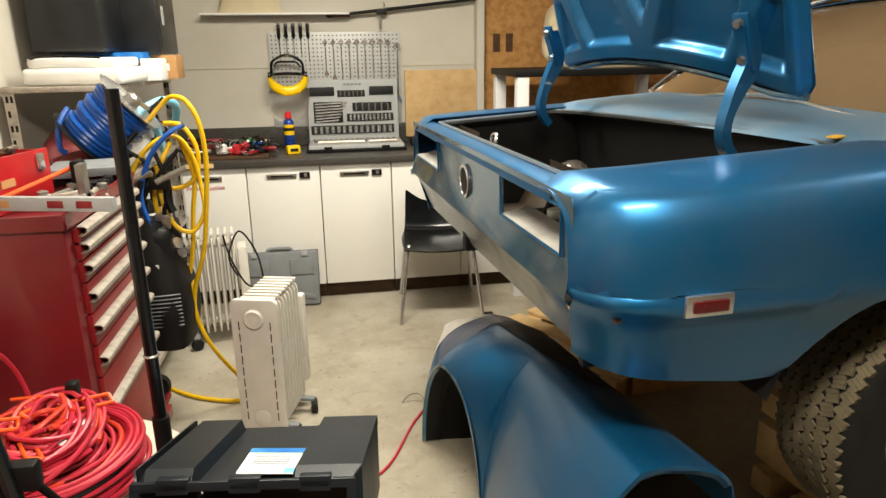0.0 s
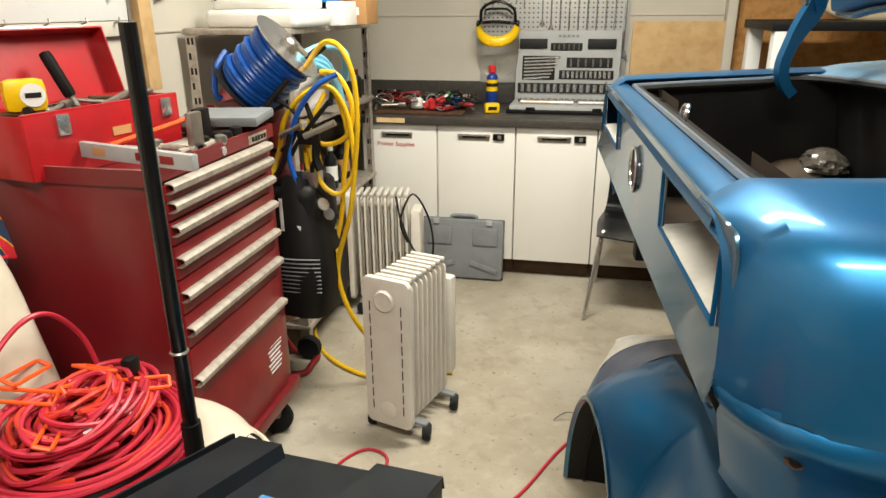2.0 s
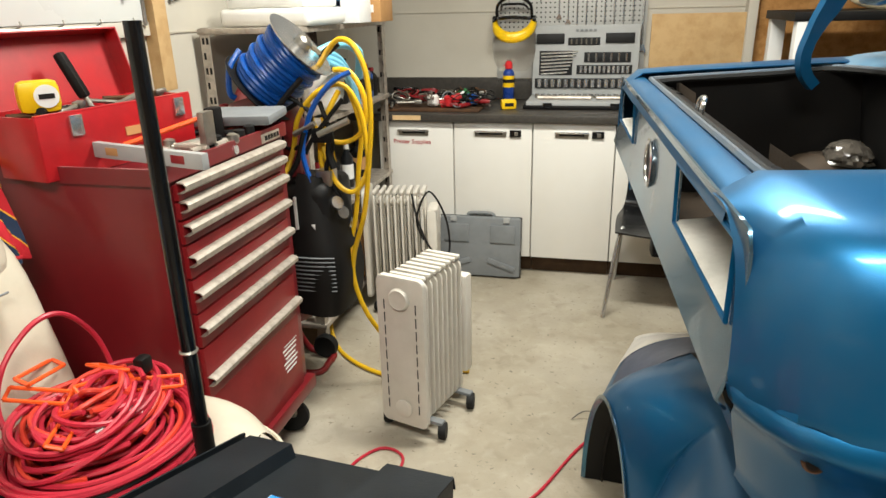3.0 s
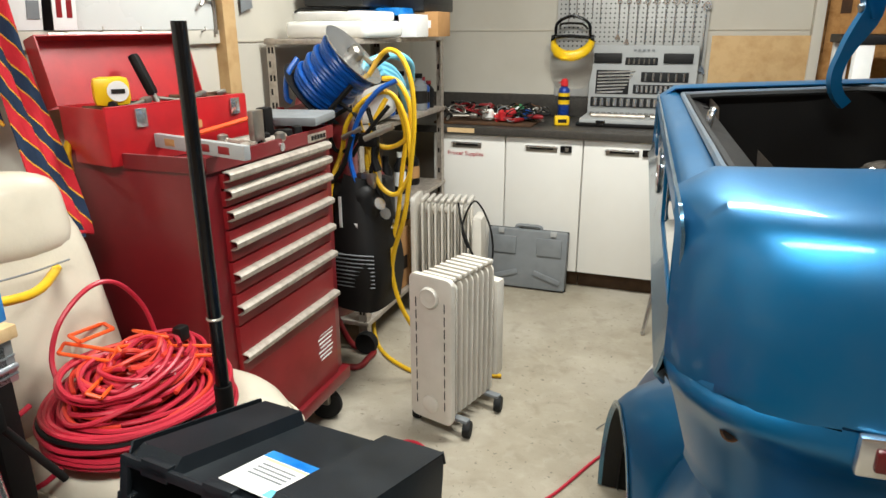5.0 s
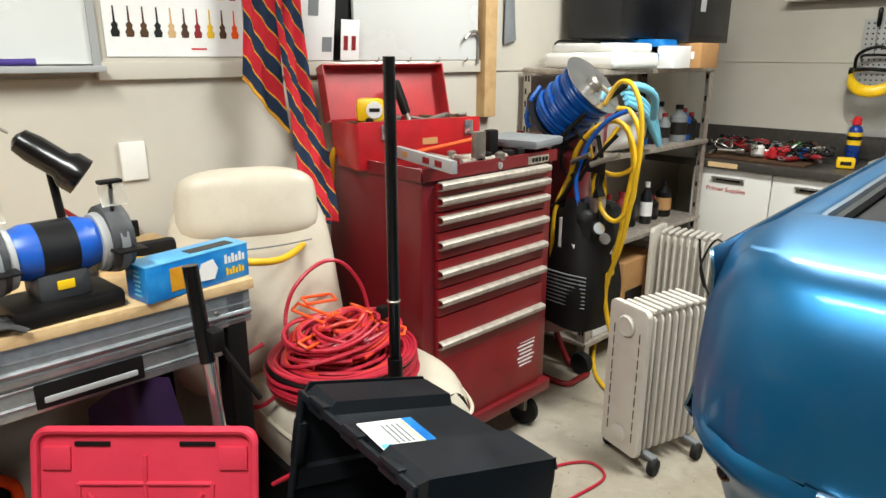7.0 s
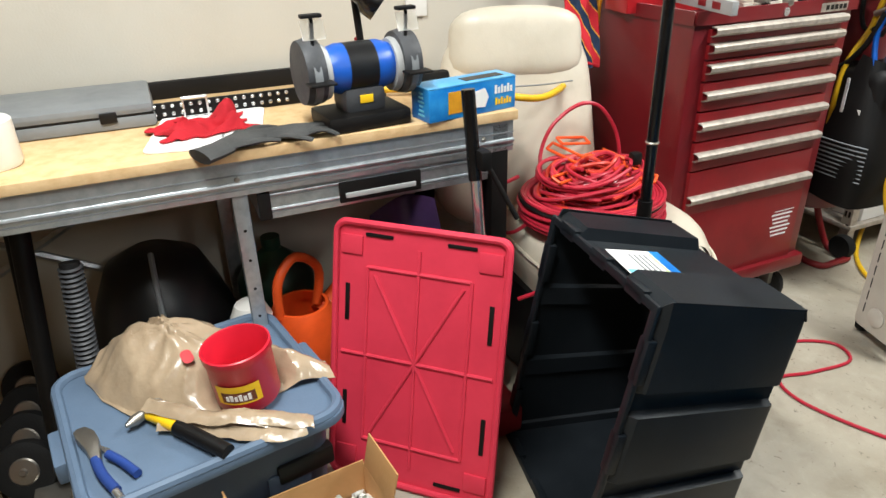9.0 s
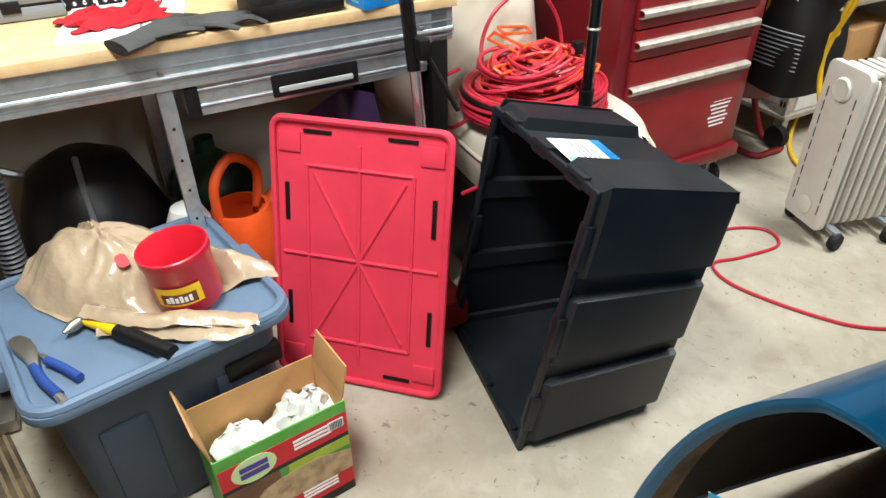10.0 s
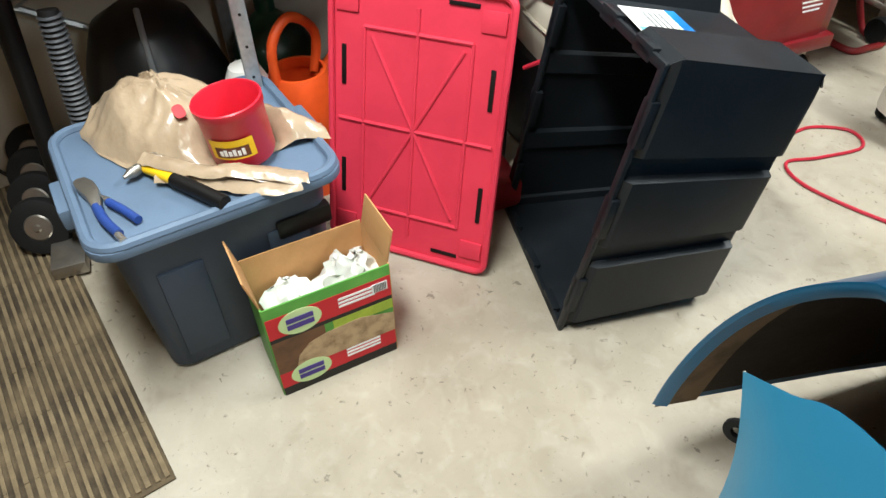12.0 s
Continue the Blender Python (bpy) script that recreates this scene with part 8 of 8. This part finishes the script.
part("loop", tube([(-0.22, 3.70, 1.26), (-0.15, 3.68, 1.25), (-0.105, 3.68, 1.16), (-0.12, 3.68, 1.05), (-0.20, 3.66, 1.01), (-0.28, 3.64, 1.06), (-0.30, 3.63, 1.16)], 0.0095, 8), M_YELLOW, hl)
part("loop", tube([(-0.17, 3.69, 1.20), (-0.13, 3.69, 1.06), (-0.15, 3.69, 0.90), (-0.17, 3.69, 0.74), (-0.20, 3.69, 0.62)], 0.0095, 8), M_YELLOW, hl)
part("loop", tube([(-0.26, 3.66, 1.10), (-0.235, 3.66, 0.98), (-0.23, 3.66, 0.92), (-0.255, 3.66, 0.88), (-0.28, 3.66, 0.94), (-0.275, 3.66, 1.06)], 0.0095, 8), M_YELLOW, hl)
part("tool_strap", tube([(-0.16, 3.61, 1.17), (-0.22, 3.60, 1.10), (-0.28, 3.60, 1.03), (-0.31, 3.60, 0.98)], 0.008, 8), M_BLACK, hl, "black rubber strap")
part("fitting", rod((-0.25, 3.585, 1.05), (-0.14, 3.60, 1.10), 0.012, 10), M_STEEL, hl, "brushed steel air fitting")
part("black_strand", tube([(-0.30, 3.60, 1.24), (-0.40, 3.56, 1.12), (-0.46, 3.55, 0.98), (-0.42, 3.55, 0.86), (-0.34, 3.57, 0.94), (-0.30, 3.58, 1.06)], 0.010, 8), M_BLACK, hl)
part("black_strand", tube([(-0.25, 3.62, 1.16), (-0.21, 3.61, 1.02), (-0.24, 3.61, 0.92), (-0.20, 3.62, 0.82)], 0.009, 8), M_BLACK, hl)
part("grip_tool", tube([(-0.215, 3.60, 1.04), (-0.22, 3.60, 0.98), (-0.205, 3.60, 0.93)], lambda t: 0.011 + 0.006 * t, 8), M_BLACK, hl)
part("floor_strand", tube([(-0.45, 4.2, 0.30), (-0.50, 4.12, 0.12), (-0.44, 4.0, 0.014), (-0.30, 3.85, 0.012), (-0.12, 3.76, 0.012), (0.05, 3.75, 0.012), (0.16, 3.73, 0.012)], 0.0095, 8), M_YELLOW, hl)
part("blue_strand", tube([(-0.13, 3.62, 1.26), (-0.20, 3.60, 1.22), (-0.27, 3.59, 1.13), (-0.31, 3.58, 1.0), (-0.29, 3.57, 0.90), (-0.275, 3.57, 0.86)], 0.0095, 8), M_BLUEHOSE, hl)
part("tool_strap", tube([(-0.36, 3.60, 1.18), (-0.28, 3.60, 1.12), (-0.31, 3.60, 1.02), (-0.38, 3.60, 1.0), (-0.40, 3.60, 1.10), (-0.32, 3.60, 1.16)], 0.008, 8), M_BLACK, hl, "black rubber strap")
part("air_chuck", rod((-0.34, 3.585, 1.05), (-0.26, 3.585, 1.09), 0.010, 10), M_STEEL, hl)
part("air_chuck", box(0.08, 0.03, 0.05, (-0.24, 3.60, 1.02), 0.010), M_BLACK, hl)
cyb = tagged(part("pale_hose", tube([(-0.32, 3.72, 1.30), (-0.24, 3.82, 1.34), (-0.22, 3.96, 1.30), (-0.26, 4.05, 1.20)], 0.017, 10), M_CYAN), "pale blue coiled plastic hose behind the reel", "hose")

# ---- cords on the floor ----
fc = thing("red_cable", pose(0, 0, 0), "thin red cord snaking over the concrete", "cord")
part("cord", tube([(-0.03, 3.05, 0.006), (-0.05, 3.18, 0.006), (0.02, 3.29, 0.006), (0.11, 3.25, 0.006), (0.10, 3.08, 0.006), (0.08, 2.96, 0.006), (0.20, 2.93, 0.006), (0.42, 3.02, 0.006), (0.56, 3.14, 0.006), (0.70, 3.44, 0.006), (0.86, 3.66, 0.006), (1.2, 4.0, 0.006), (1.45, 4.25, 0.006), (1.35, 4.5, 0.006)], 0.0055, 6, 8), M_CORD, fc)
part("cord", tube([(1.30, 4.35, 0.006), (1.5, 4.40, 0.006), (1.7, 4.2, 0.006), (1.8, 4.0, 0.006)], 0.0055, 6, 8), M_CORD, fc)
part("plug", box(0.05, 0.03, 0.028, (1.28, 4.52, 0.0), 0.008), M_BLACK, fc)
tagged(part("small_wire", tube([(0.66, 3.60, 0.006), (0.70, 3.62, 0.03), (0.74, 3.60, 0.04), (0.76, 3.55, 0.03)], 0.003, 5), M_STEEL), "bent thin wire on the floor", "wire")

# ---- behind the car ----
tb2 = thing("side_table", pose(2.05, 5.10, 0), "pale table with boxes behind the car", "table")
part("top", box(1.1, 0.6, 0.04, (0, 0, 1.36), 0.004), M_BLACK, tb2)
for sx in (-0.5, 0.5):
    for sy in (-0.26, 0.26):
        part("leg", box(0.07, 0.07, 1.36, (sx, sy, 0), 0.004), M_PAPER, tb2)
be = tagged(part("beige_seat", pad(0, 0, 0.12, 0.42, 0.40, 0.34, 0.16), M_BEIGE), "beige upholstered car seat stored on the table", "car seat")
be.matrix_basis = pose(2.15, 5.10, 1.402, 0, 0, 78)
mk2 = thing("wall_print", pose(1.62, YB - 0.024, 1.50), "dark stencil marks on the strand board", "print")
for k in range(2):
    part("stencil", box(0.05, 0.001, 0.12, (-0.04 + 0.09 * k, 0, 0)), M_RUST, mk2)
part("board_edge", box(0.003, 0.001, 0.5, (-0.12, 0, -0.2)), M_RUST, mk2)
for k in range(3):
    o = thing("timber_frame", pose(3.2 + 0.9 * k, 5.2, 0), "bare timber post behind the car", "post", "posts behind the car")
    part("post", box(0.09, 0.09, 2.69, (0, 0, 0), 0.004), M_WOOD, o)
o = thing("storage_rack", pose(3.9, 5.35, 0), "wooden storage rack with boxes behind the car", "rack")
for z in (0.7, 1.25, 1.8):
    part("shelf", box(2.4, 0.4, 0.03, (0, 0, z), 0.003), M_WOOD, o)
random.seed(77)
for k in range(8):
    bxx = thing("storage_box", pose(2.95 + 0.27 * k, 5.3, 1.282 if k % 2 else 1.832), "brown cardboard box on the rack", "box", "boxes on the rack")
    part("carton", box(0.24, 0.28, random.uniform(0.2, 0.36), (0, 0, 0), 0.004), M_CARD if k % 3 else M_PAPER, bxx)
    part("tape", box(0.05, 0.284, 0.002, (0, 0, 0.12)), M_PLY, bxx)
